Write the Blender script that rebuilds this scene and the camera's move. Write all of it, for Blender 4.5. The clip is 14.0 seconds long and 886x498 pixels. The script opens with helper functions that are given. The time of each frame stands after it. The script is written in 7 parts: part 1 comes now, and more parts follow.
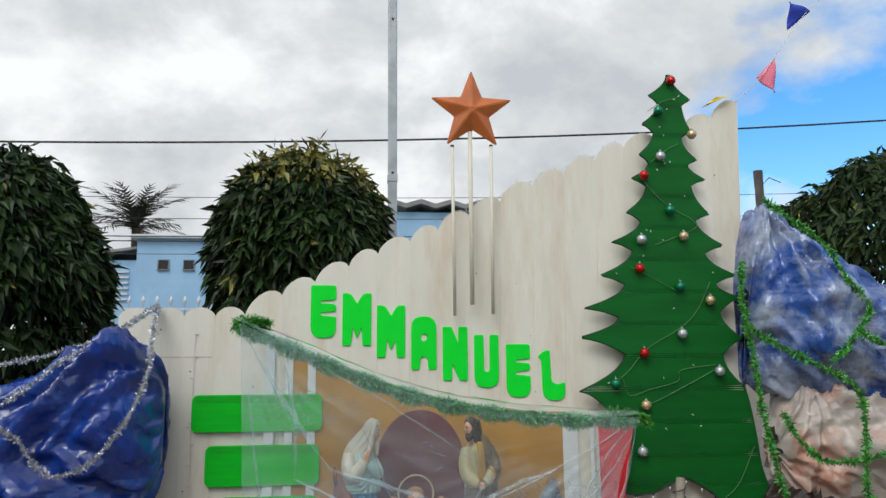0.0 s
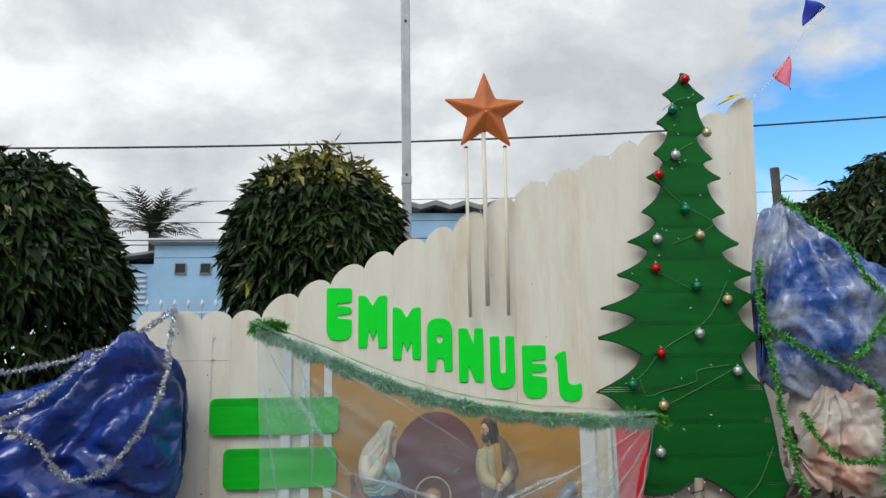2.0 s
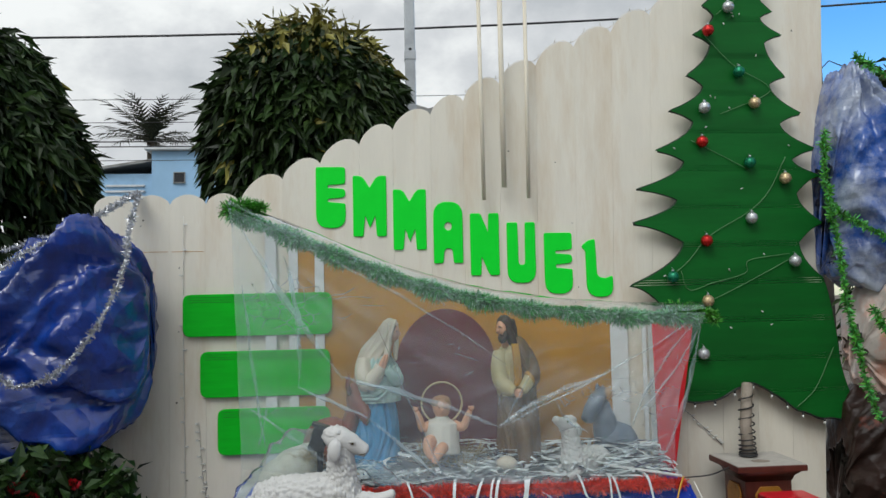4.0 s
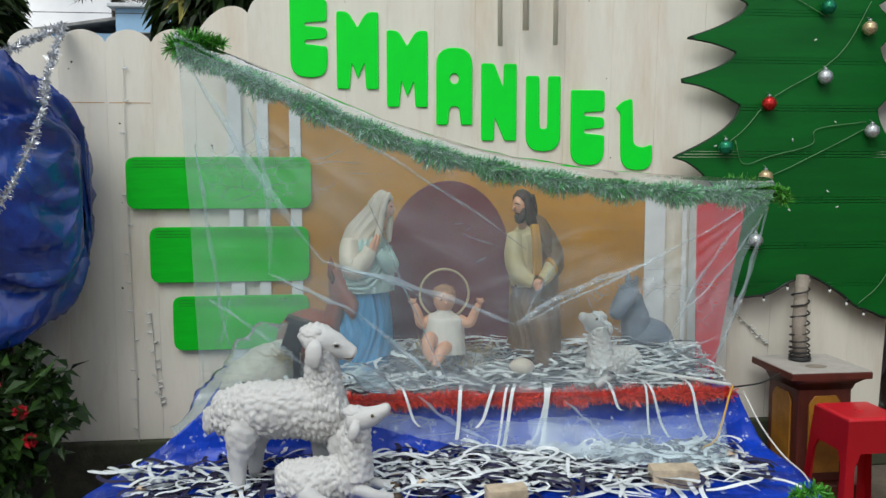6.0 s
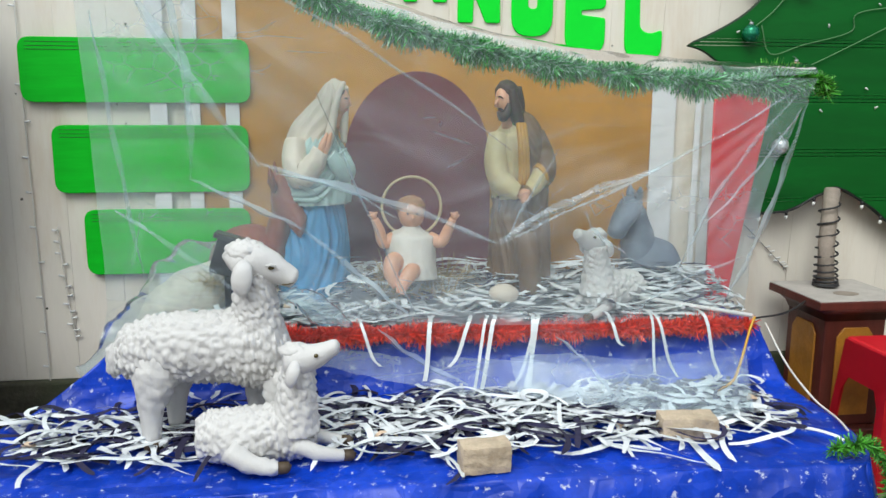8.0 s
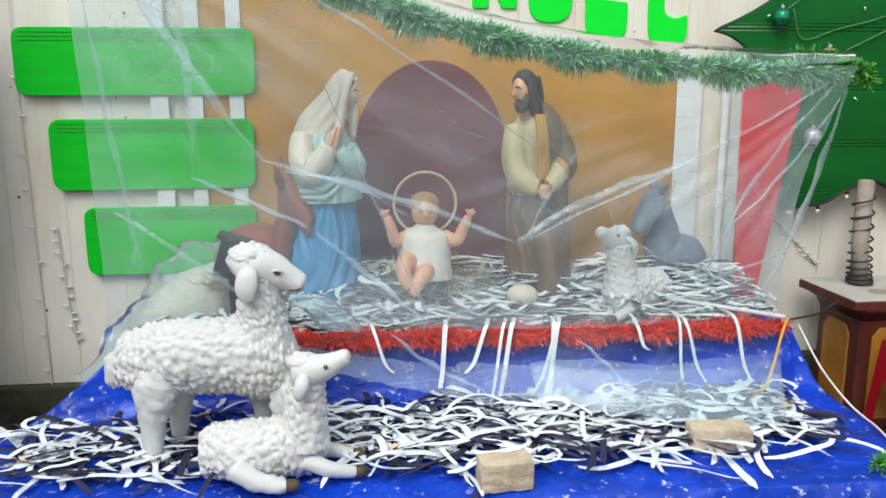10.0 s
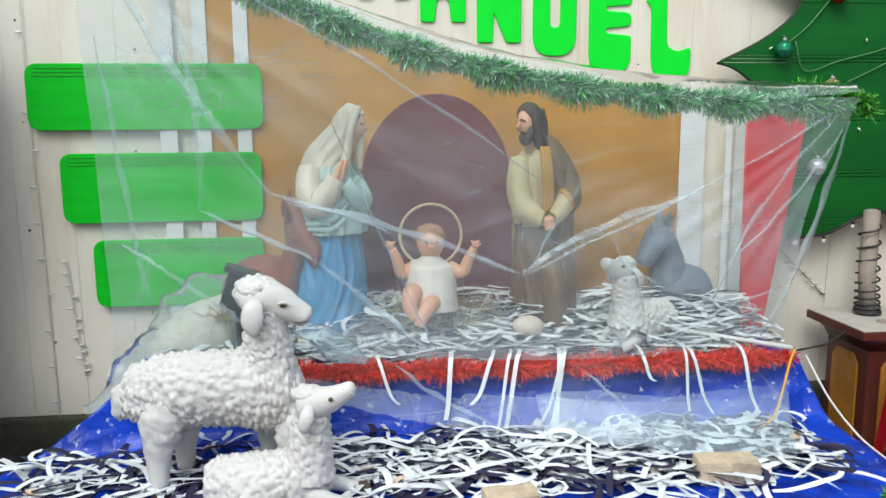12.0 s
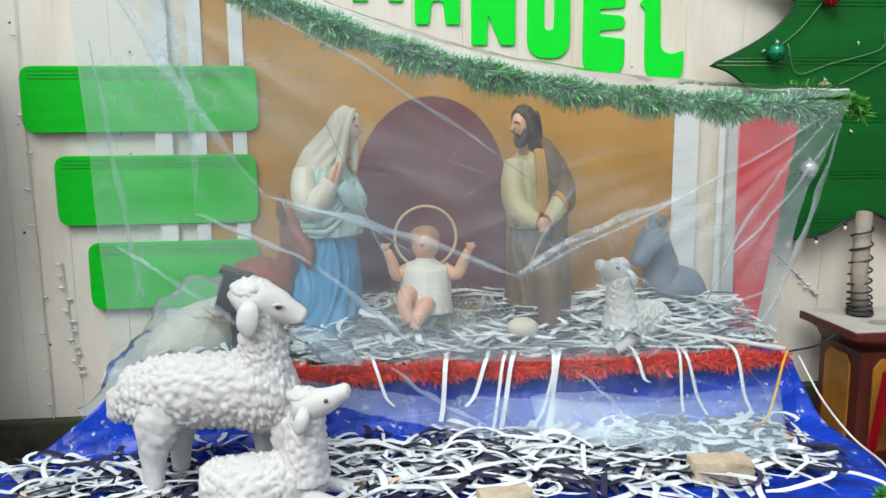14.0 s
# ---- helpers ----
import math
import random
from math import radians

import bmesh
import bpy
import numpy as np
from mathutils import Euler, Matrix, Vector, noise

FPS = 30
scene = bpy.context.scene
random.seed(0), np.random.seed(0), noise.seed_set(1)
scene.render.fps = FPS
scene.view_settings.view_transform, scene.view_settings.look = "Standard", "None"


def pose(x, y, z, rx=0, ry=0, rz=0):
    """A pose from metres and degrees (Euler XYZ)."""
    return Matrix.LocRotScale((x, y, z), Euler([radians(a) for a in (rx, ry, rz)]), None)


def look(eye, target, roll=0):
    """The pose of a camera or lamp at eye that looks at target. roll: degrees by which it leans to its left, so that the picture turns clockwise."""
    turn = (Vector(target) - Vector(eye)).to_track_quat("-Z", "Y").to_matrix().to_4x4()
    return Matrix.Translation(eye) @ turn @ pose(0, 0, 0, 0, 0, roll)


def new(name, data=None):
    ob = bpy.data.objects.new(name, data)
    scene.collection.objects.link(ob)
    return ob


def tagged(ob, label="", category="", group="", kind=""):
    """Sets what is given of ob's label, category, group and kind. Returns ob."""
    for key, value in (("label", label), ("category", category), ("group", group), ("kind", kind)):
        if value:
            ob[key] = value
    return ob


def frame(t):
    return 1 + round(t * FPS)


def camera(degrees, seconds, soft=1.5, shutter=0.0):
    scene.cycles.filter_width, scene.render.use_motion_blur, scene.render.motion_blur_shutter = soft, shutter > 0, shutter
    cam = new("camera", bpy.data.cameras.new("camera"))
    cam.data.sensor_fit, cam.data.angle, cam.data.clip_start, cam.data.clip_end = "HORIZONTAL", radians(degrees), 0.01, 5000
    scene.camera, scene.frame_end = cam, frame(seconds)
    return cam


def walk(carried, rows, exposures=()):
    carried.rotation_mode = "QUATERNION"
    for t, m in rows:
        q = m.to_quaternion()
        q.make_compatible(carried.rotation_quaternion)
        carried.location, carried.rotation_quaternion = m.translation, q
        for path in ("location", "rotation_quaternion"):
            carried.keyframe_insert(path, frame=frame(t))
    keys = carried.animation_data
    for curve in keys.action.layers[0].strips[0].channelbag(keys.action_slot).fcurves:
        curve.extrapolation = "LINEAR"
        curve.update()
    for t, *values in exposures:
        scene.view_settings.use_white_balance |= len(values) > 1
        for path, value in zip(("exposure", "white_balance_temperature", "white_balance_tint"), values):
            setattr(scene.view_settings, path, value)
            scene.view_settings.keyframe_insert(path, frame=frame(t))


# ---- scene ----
cam = camera(58.1, 14.0)
PATH = [
    (0, (-0.021, -0.132, 1.786), (0.219, 1.826, 2.116), -0.5),
    (0.5, (-0.022, -0.134, 1.78), (0.206, 1.825, 2.11), -0.5),
    (1, (-0.014, -0.136, 1.786), (0.205, 1.824, 2.116), -0.5),
    (1.5, (-0.014, -0.141, 1.795), (0.196, 1.821, 2.125), -0.7),
    (2, (-0.018, -0.134, 1.793), (0.184, 1.827, 2.125), -0.9),
    (2.5, (-0.048, -0.064, 1.757), (0.148, 1.898, 2.092), -1.2),
    (3, (-0.052, 0.117, 1.713), (0.144, 2.081, 2.037), -1.5),
    (3.5, (0.039, 0.432, 1.683), (0.226, 2.409, 1.917), -1.5),
    (4, (0.072, 0.728, 1.651), (0.248, 2.716, 1.778), -1.2),
    (4.2, (0.071, 0.863, 1.649), (0.246, 2.855, 1.68), -1.1),
    (6.3, (0.036, 1.705, 1.587), (0.266, 3.684, 1.41), 0.1),
    (6.5, (0.061, 1.77, 1.57), (0.299, 3.748, 1.393), 0.2),
    (7, (0.123, 1.921, 1.517), (0.378, 3.892, 1.294), 0.3),
    (7.5, (0.152, 2.069, 1.476), (0.419, 4.029, 1.18), 0.4),
    (7.7, (0.154, 2.147, 1.456), (0.424, 4.102, 1.129), 0.3),
    (9.8, (0.159, 2.399, 1.48), (0.405, 4.341, 1.072), -0.1),
    (10, (0.157, 2.398, 1.482), (0.398, 4.343, 1.088), -0.1),
    (10.5, (0.153, 2.393, 1.481), (0.382, 4.345, 1.11), -0.1),
    (11, (0.159, 2.394, 1.489), (0.383, 4.349, 1.133), -0.1),
    (11.5, (0.171, 2.393, 1.49), (0.392, 4.351, 1.151), -0.2),
    (12, (0.169, 2.384, 1.494), (0.389, 4.346, 1.171), -0.4),
    (12.5, (0.168, 2.384, 1.496), (0.388, 4.348, 1.188), -0.5),
    (13, (0.163, 2.382, 1.497), (0.381, 4.345, 1.186), -0.4),
    (13.5, (0.168, 2.383, 1.491), (0.391, 4.346, 1.178), -0.4),
    (14, (0.168, 2.375, 1.495), (0.401, 4.336, 1.177), -0.4),
]
walk(cam, [(t, look(eye, target, roll)) for t, eye, target, roll in PATH],
     exposures=[(0, -0.10), (3.0, -0.14), (4.2, -0.20), (6.3, 0.08), (7.6, 0.35), (9.8, 0.54), (14.0, 0.48)])

# ---- world, sun ----
world = bpy.data.worlds.new("world")
scene.world = world
world.use_nodes = True
wn, wl = world.node_tree.nodes, world.node_tree.links
wn.clear()
w_out = wn.new("ShaderNodeOutputWorld")
w_bg = wn.new("ShaderNodeBackground")
w_bg.inputs["Strength"].default_value = 1.0
w_sky = wn.new("ShaderNodeTexSky")
w_sky.sky_type = "NISHITA"
w_sky.sun_disc = False
w_sky.sun_elevation, w_sky.sun_rotation = radians(50), radians(209)
w_dim = wn.new("ShaderNodeVectorMath")
w_dim.operation = "SCALE"
w_dim.inputs["Scale"].default_value = 0.25
w_sat = wn.new("ShaderNodeHueSaturation")
w_sat.inputs["Saturation"].default_value = 1.45
wl.new(w_sky.outputs["Color"], w_sat.inputs["Color"])
wl.new(w_sat.outputs["Color"], w_dim.inputs[0])
w_tc = wn.new("ShaderNodeTexCoord")
w_map = wn.new("ShaderNodeMapping")
w_map.inputs["Scale"].default_value = (1.0, 1.0, 1.5)
w_map.inputs["Location"].default_value = (3.1, 0.4, 0.7)
wl.new(w_tc.outputs["Generated"], w_map.inputs["Vector"])


def world_noise(scale, detail, rough, dist):
    n = wn.new("ShaderNodeTexNoise")
    n.inputs["Scale"].default_value, n.inputs["Detail"].default_value = scale, detail
    n.inputs["Roughness"].default_value, n.inputs["Distortion"].default_value = rough, dist
    wl.new(w_map.outputs["Vector"], n.inputs["Vector"])
    return n


w_n1, w_n2 = world_noise(2.6, 8, 0.55, 0.1), world_noise(4.6, 9, 0.58, 0.15)
w_sep = wn.new("ShaderNodeSeparateXYZ")
wl.new(w_tc.outputs["Generated"], w_sep.inputs[0])
w_side = wn.new("ShaderNodeMath")
w_side.operation = "MULTIPLY_ADD"
wl.new(w_sep.outputs["X"], w_side.inputs[0])
w_side.inputs[1].default_value = -0.40
w_high = wn.new("ShaderNodeMath")
w_high.operation = "MULTIPLY_ADD"
wl.new(w_sep.outputs["Z"], w_high.inputs[0])
w_high.inputs[1].default_value = 0.50
wl.new(w_n1.outputs["Fac"], w_high.inputs[2])
wl.new(w_high.outputs[0], w_side.inputs[2])
w_mask = wn.new("ShaderNodeValToRGB")
w_mask.color_ramp.elements[0].position, w_mask.color_ramp.elements[1].position = 0.33, 0.44
wl.new(w_side.outputs[0], w_mask.inputs[0])
w_cloud = wn.new("ShaderNodeValToRGB")
cr = w_cloud.color_ramp
cr.elements[0].position, cr.elements[0].color = 0.34, (0.60, 0.64, 0.675, 1)
cr.elements[1].position, cr.elements[1].color = 0.62, (1.04, 1.08, 1.08, 1)
mid = cr.elements.new(0.48)
mid.color = (0.775, 0.81, 0.838, 1)
wl.new(w_n2.outputs["Fac"], w_cloud.inputs[0])
w_mix = wn.new("ShaderNodeMix")
w_mix.data_type = "RGBA"
wl.new(w_mask.outputs["Color"], w_mix.inputs["Factor"])
wl.new(w_dim.outputs["Vector"], w_mix.inputs["A"])
wl.new(w_cloud.outputs["Color"], w_mix.inputs["B"])
wl.new(w_mix.outputs["Result"], w_bg.inputs["Color"])
wl.new(w_bg.outputs[0], w_out.inputs["Surface"])

sun = new("sun", bpy.data.lights.new("sun", "SUN"))
sun.data.energy, sun.data.angle, sun.data.color = 1.75, radians(32), (0.955, 0.985, 0.97)
sun.matrix_world = look((-3.6, -2.6, 9.0), (0.4, 4.6, 0.0))


# ---- materials ----
def mat(name, base, rough=0.6, metal=0.0, vary=0.25, scale=6.0, bump=0.15, bump_scale=60.0, second=None, spread=(0.42, 0.62),
        stain=None, stain_scale=1.3, stain_at=(0.58, 0.75), stretch=(1, 1, 1), island=0.0, obrand=0.0, spec=0.5, coat=0.0, crumple=0.0):
    m = bpy.data.materials.new(name)
    m.use_nodes = True
    nt, n, l = m.node_tree, m.node_tree.nodes, m.node_tree.links
    b = n["Principled BSDF"]
    b.inputs["Roughness"].default_value, b.inputs["Metallic"].default_value = rough, metal
    b.inputs["Specular IOR Level"].default_value, b.inputs["Coat Weight"].default_value = spec, coat
    tc = n.new("ShaderNodeTexCoord")
    mp = n.new("ShaderNodeMapping")
    mp.inputs["Scale"].default_value = stretch
    l.new(tc.outputs["Object"], mp.inputs["Vector"])

    def noise_tex(s, d=6, r=0.6):
        t = n.new("ShaderNodeTexNoise")
        t.inputs["Scale"].default_value, t.inputs["Detail"].default_value, t.inputs["Roughness"].default_value = s, d, r
        l.new(mp.outputs["Vector"], t.inputs["Vector"])
        return t

    def mixed(fac, a, c, kind="MIX"):
        x = n.new("ShaderNodeMix")
        x.data_type, x.blend_type = "RGBA", kind
        for sock, v in (("Factor", fac), ("A", a), ("B", c)):
            if isinstance(v, bpy.types.NodeSocket):
                l.new(v, x.inputs[sock])
            else:
                x.inputs[sock].default_value = v if sock == "Factor" else (*v, 1)
        return x.outputs["Result"]

    def ramp(src, lo, hi):
        r = n.new("ShaderNodeMapRange")
        r.inputs["From Min"].default_value, r.inputs["From Max"].default_value = lo, hi
        l.new(src, r.inputs["Value"])
        return r.outputs["Result"]

    dark = second or tuple(c * (1 - vary) for c in base)
    f1 = noise_tex(scale)
    colour = mixed(ramp(f1.outputs["Fac"], *spread), base, dark)
    fine = noise_tex(scale * 9, 4)
    colour = mixed(ramp(fine.outputs["Fac"], 0.5, 0.75), colour, tuple(c * (1 - vary * 0.7) for c in base))
    if stain:
        st = noise_tex(stain_scale, 8, 0.68)
        colour = mixed(ramp(st.outputs["Fac"], *stain_at), colour, stain)
    if island or obrand:
        if island:
            rnd = n.new("ShaderNodeNewGeometry").outputs["Random Per Island"]
        else:
            rnd = n.new("ShaderNodeObjectInfo").outputs["Random"]
        amount = island or obrand
        hsv = n.new("ShaderNodeHueSaturation")
        mr = n.new("ShaderNodeMapRange")
        mr.inputs["To Min"].default_value, mr.inputs["To Max"].default_value = 1 - amount, 1 + amount
        l.new(rnd, mr.inputs["Value"])
        l.new(mr.outputs["Result"], hsv.inputs["Value"])
        l.new(colour, hsv.inputs["Color"])
        colour = hsv.outputs["Color"]
    l.new(colour, b.inputs["Base Color"])
    rr = n.new("ShaderNodeMapRange")
    rr.inputs["To Min"].default_value, rr.inputs["To Max"].default_value = max(0.02, rough - 0.12), min(1, rough + 0.12)
    l.new(f1.outputs["Fac"], rr.inputs["Value"])
    l.new(rr.outputs["Result"], b.inputs["Roughness"])
    if bump:
        bp = n.new("ShaderNodeBump")
        bp.inputs["Strength"].default_value, bp.inputs["Distance"].default_value = bump, 0.01
        l.new(noise_tex(bump_scale, 5).outputs["Fac"], bp.inputs["Height"])
        if crumple:
            warp = n.new("ShaderNodeVectorMath")
            warp.operation = "MULTIPLY_ADD"
            l.new(noise_tex(crumple * 0.8, 3).outputs["Color"], warp.inputs[0])
            warp.inputs[1].default_value = (0.10, 0.10, 0.10)
            l.new(mp.outputs["Vector"], warp.inputs[2])
            cell = n.new("ShaderNodeTexVoronoi")
            cell.distance = "MANHATTAN"
            cell.inputs["Scale"].default_value, cell.inputs["Detail"].default_value = crumple, 1.0
            l.new(warp.outputs[0], cell.inputs["Vector"])
            b2 = n.new("ShaderNodeBump")
            b2.inputs["Strength"].default_value, b2.inputs["Distance"].default_value = 0.6, 0.16 / crumple
            l.new(cell.outputs["Distance"], b2.inputs["Height"])
            l.new(b2.outputs["Normal"], bp.inputs["Normal"])
        l.new(bp.outputs["Normal"], b.inputs["Normal"])
    return m


M = {}
M["fence"] = mat("fence_paint", (0.785, 0.735, 0.635), 0.55, vary=0.06, scale=2.5, bump=0.08, bump_scale=25, stretch=(3, 3, 0.5),
                 stain=(0.62, 0.50, 0.36), stain_scale=1.6, stain_at=(0.49, 0.80), obrand=0.035)
M["curb"] = mat("mossy_concrete", (0.085, 0.08, 0.055), 0.95, vary=0.5, scale=9, bump=0.5, stain=(0.05, 0.06, 0.03), stain_at=(0.45, 0.6))
M["ground"] = mat("packed_ground", (0.16, 0.13, 0.10), 0.95, vary=0.4, scale=3, bump=0.4, bump_scale=40, stain=(0.09, 0.08, 0.06))
M["letter"] = mat("bright_green_paint", (0.003, 0.78, 0.035), 0.55, vary=0.06, scale=5, bump=0.03, spec=0.15)
M["panel_green"] = mat("green_panel_paint", (0.003, 0.52, 0.018), 0.55, vary=0.16, scale=4, bump=0.06, bump_scale=20, stretch=(0.5, 1, 6), spec=0.15)
M["tree_green"] = mat("dark_green_paint", (0.003, 0.125, 0.016), 0.5, vary=0.25, scale=2.2, bump=0.05, bump_scale=30, stretch=(0.5, 1, 3), obrand=0.05, spec=0.2)
M["dark_edge"] = mat("dark_edge", (0.012, 0.03, 0.014), 0.7, vary=0.2)
M["star"] = mat("orange_star_paint", (0.56, 0.145, 0.030), 0.5, vary=0.18, scale=6, bump=0.06)
M["rust_pipe"] = mat("weathered_white_pipe", (0.76, 0.69, 0.56), 0.55, vary=0.12, scale=9, stain=(0.50, 0.36, 0.20), stain_scale=5, stain_at=(0.68, 0.95), stretch=(1, 1, 0.3))
M["steel"] = mat("galvanised_steel", (0.42, 0.44, 0.46), 0.42, 0.75, vary=0.2, scale=8)
M["backdrop"] = mat("ochre_board", (0.52, 0.235, 0.016), 0.6, vary=0.25, scale=3, bump=0.12, bump_scale=14, stain=(0.36, 0.17, 0.025), stain_scale=2)
M["arch"] = mat("maroon_paint", (0.150, 0.018, 0.026), 0.5, vary=0.2, scale=3)
M["white_wood"] = mat("white_painted_post", (0.74, 0.74, 0.73), 0.5, vary=0.08, scale=5)
M["red_panel"] = mat("red_painted_panel", (0.66, 0.014, 0.022), 0.5, vary=0.15, scale=4)
M["tarp"] = mat("blue_tarpaulin", (0.005, 0.055, 0.54), 0.36, vary=0.4, scale=5, bump=0.35, bump_scale=16, spec=0.35, crumple=4.0,
                stain=(0.50, 0.55, 0.68), stain_scale=30, stain_at=(0.60, 0.66))
# faded blue; the whitish patches paint its grey sheen into the colour
M["tarp_old"] = mat("faded_sheen_tarpaulin", (0.020, 0.090, 0.38), 0.26, vary=0.5, scale=3, bump=0.2, bump_scale=18, spec=0.9, crumple=3.4,
                    stain=(0.42, 0.47, 0.58), stain_scale=2.6, stain_at=(0.42, 0.66))
M["tarp_dark"] = mat("deep_blue_tarpaulin", (0.006, 0.040, 0.28), 0.24, vary=0.5, scale=3, bump=0.15, bump_scale=18, crumple=2.0, spec=0.9,
                     stain=(0.030, 0.110, 0.46), stain_scale=2, stain_at=(0.5, 0.75))
M["tarp_white"] = mat("dirty_white_sheet", (0.60, 0.53, 0.48), 0.35, vary=0.2, scale=3, bump=0.3, bump_scale=18, crumple=3.0,
                      stain=(0.62, 0.16, 0.05), stain_scale=2.1, stain_at=(0.50, 0.72))
M["shred_white"] = mat("white_cloth_strip", (0.72, 0.76, 0.78), 0.8, vary=0.12, scale=10, island=0.14, bump=0.1)
M["shred_navy"] = mat("navy_cloth_strip", (0.020, 0.018, 0.055), 0.85, vary=0.2, scale=10, island=0.4, bump=0.1)
M["garland"] = mat("green_garland", (0.09, 0.45, 0.10), 0.5, vary=0.35, scale=20, island=0.5, bump=0)
# paler blades carry the milky haze of the plastic over the garland
M["garland_pale"] = mat("film_hazed_garland", (0.50, 0.74, 0.57), 0.5, vary=0.3, scale=20, island=0.35, bump=0)
M["tinsel_green"] = mat("bright_green_tinsel", (0.08, 0.36, 0.035), 0.4, vary=0.3, scale=20, island=0.6, bump=0)
M["tinsel_red"] = mat("red_tinsel", (0.90, 0.085, 0.05), 0.35, vary=0.2, scale=20, island=0.4, bump=0)
M["tinsel_silver"] = mat("silver_tinsel", (0.62, 0.63, 0.66), 0.25, 0.6, vary=0.2, scale=20, island=0.35, bump=0)
M["sheep"] = mat("white_plaster", (0.62, 0.615, 0.60), 0.6, vary=0.08, scale=5, bump=0.25, bump_scale=70)
M["hoof"] = mat("dark_hoof_paint", (0.09, 0.06, 0.035), 0.6)
M["eye"] = mat("dark_eye_paint", (0.10, 0.075, 0.02), 0.25, bump=0)
M["veil"] = mat("cream_plaster", (0.68, 0.60, 0.50), 0.5, vary=0.10, scale=6)
M["dress"] = mat("pale_teal_plaster", (0.42, 0.58, 0.56), 0.5, vary=0.15, scale=6)
M["blue_robe"] = mat("sky_blue_plaster", (0.055, 0.30, 0.58), 0.5, vary=0.15, scale=6)
M["skin"] = mat("painted_flesh_plaster", (0.70, 0.36, 0.22), 0.45, vary=0.08, scale=8, bump=0.03)
M["lips"] = mat("dull_red_plaster", (0.42, 0.13, 0.10), 0.5, vary=0.1, bump=0)
M["hair"] = mat("dark_brown_plaster", (0.045, 0.022, 0.014), 0.55, vary=0.3, scale=20)
M["child_hair"] = mat("light_brown_plaster", (0.44, 0.22, 0.10), 0.55, vary=0.3, scale=30, bump=0.5, bump_scale=60)
M["cream_robe"] = mat("yellow_cream_plaster", (0.66, 0.55, 0.30), 0.5, vary=0.12, scale=6)
M["brown_robe"] = mat("brown_plaster", (0.17, 0.090, 0.035), 0.55, vary=0.2, scale=6)
M["gold_sash"] = mat("golden_sash_plaster", (0.58, 0.29, 0.025), 0.5, vary=0.15)
M["swaddle"] = mat("white_cloth_plaster", (0.70, 0.66, 0.60), 0.55, vary=0.1)
M["halo"] = mat("cream_ring", (0.62, 0.50, 0.30), 0.4, vary=0.1)
M["ox"] = mat("brown_ox_paint", (0.26, 0.062, 0.030), 0.5, vary=0.2)
M["donkey"] = mat("grey_donkey_paint", (0.15, 0.19, 0.25), 0.55, vary=0.35)
M["brick"] = mat("pale_weathered_brick", (0.58, 0.47, 0.34), 0.9, vary=0.3, scale=14, bump=0.7, bump_scale=60, stain=(0.36, 0.24, 0.13), stain_scale=9)
M["shred_tan"] = mat("tan_cloth_scrap", (0.66, 0.50, 0.36), 0.85, vary=0.2, scale=10, island=0.25, bump=0.1)
M["straw"] = mat("dry_straw", (0.42, 0.30, 0.12), 0.8, vary=0.3, scale=20, island=0.4, bump=0)
M["sack"] = mat("off_white_sack", (0.60, 0.55, 0.47), 0.8, vary=0.2, scale=7, bump=0.4, stain=(0.30, 0.22, 0.12), stain_scale=5)
M["black"] = mat("black_plastic", (0.012, 0.012, 0.014), 0.4, vary=0.3)
M["yellow_wire"] = mat("yellow_cable_sheath", (0.62, 0.33, 0.03), 0.45, vary=0.1)
M["wire"] = mat("dark_wire", (0.03, 0.03, 0.032), 0.6, vary=0.3)
M["green_wire"] = mat("green_wire", (0.10, 0.25, 0.10), 0.5, vary=0.2)
M["clear_wire"] = mat("pale_clear_wire", (0.78, 0.75, 0.68), 0.4, vary=0.2)
M["bulb"] = mat("unlit_clear_bulb", (0.75, 0.75, 0.72), 0.15, vary=0.05, bump=0)
M["pedestal"] = mat("dark_red_brown_wood", (0.105, 0.022, 0.014), 0.42, vary=0.3, scale=5, stretch=(3, 3, 0.6))
M["pedestal_top"] = mat("worn_grey_top", (0.50, 0.47, 0.43), 0.6, vary=0.2, scale=6, stain=(0.30, 0.26, 0.22), stain_scale=4)
M["pedestal_panel"] = mat("ochre_carved_panel", (0.40, 0.17, 0.02), 0.45, vary=0.3, scale=9, bump=0.4, bump_scale=30)
M["stool"] = mat("red_moulded_plastic", (0.66, 0.016, 0.028), 0.32, vary=0.1, scale=4, bump=0.04, coat=0.2)
M["trunk_pole"] = mat("grey_wooden_pole", (0.32, 0.27, 0.22), 0.8, vary=0.25, scale=12, bump=0.5)
M["leaf"] = mat("drooping_leaf", (0.016, 0.034, 0.008), 0.42, vary=0.35, scale=4, second=(0.038, 0.062, 0.014), spread=(0.5, 0.75), island=0.6, bump=0, spec=0.2)
M["leaf_young"] = mat("yellowing_leaf", (0.22, 0.20, 0.035), 0.5, vary=0.3, scale=8, island=0.45, bump=0)
M["bark"] = mat("tree_bark", (0.085, 0.065, 0.045), 0.9, vary=0.4, scale=12, bump=0.7)
M["shrub"] = mat("shrub_leaf", (0.026, 0.066, 0.010), 0.45, vary=0.4, scale=9, island=0.5, bump=0)
M["petal"] = mat("red_petal", (0.50, 0.010, 0.020), 0.5, vary=0.2, scale=20, island=0.35, bump=0)
M["palm"] = mat("palm_frond", (0.035, 0.042, 0.022), 0.6, vary=0.3, scale=6, island=0.35, bump=0)
M["house"] = mat("light_blue_render", (0.33, 0.54, 0.76), 0.8, vary=0.10, scale=0.8, stain=(0.24, 0.38, 0.54), stain_scale=0.6, bump=0.1)
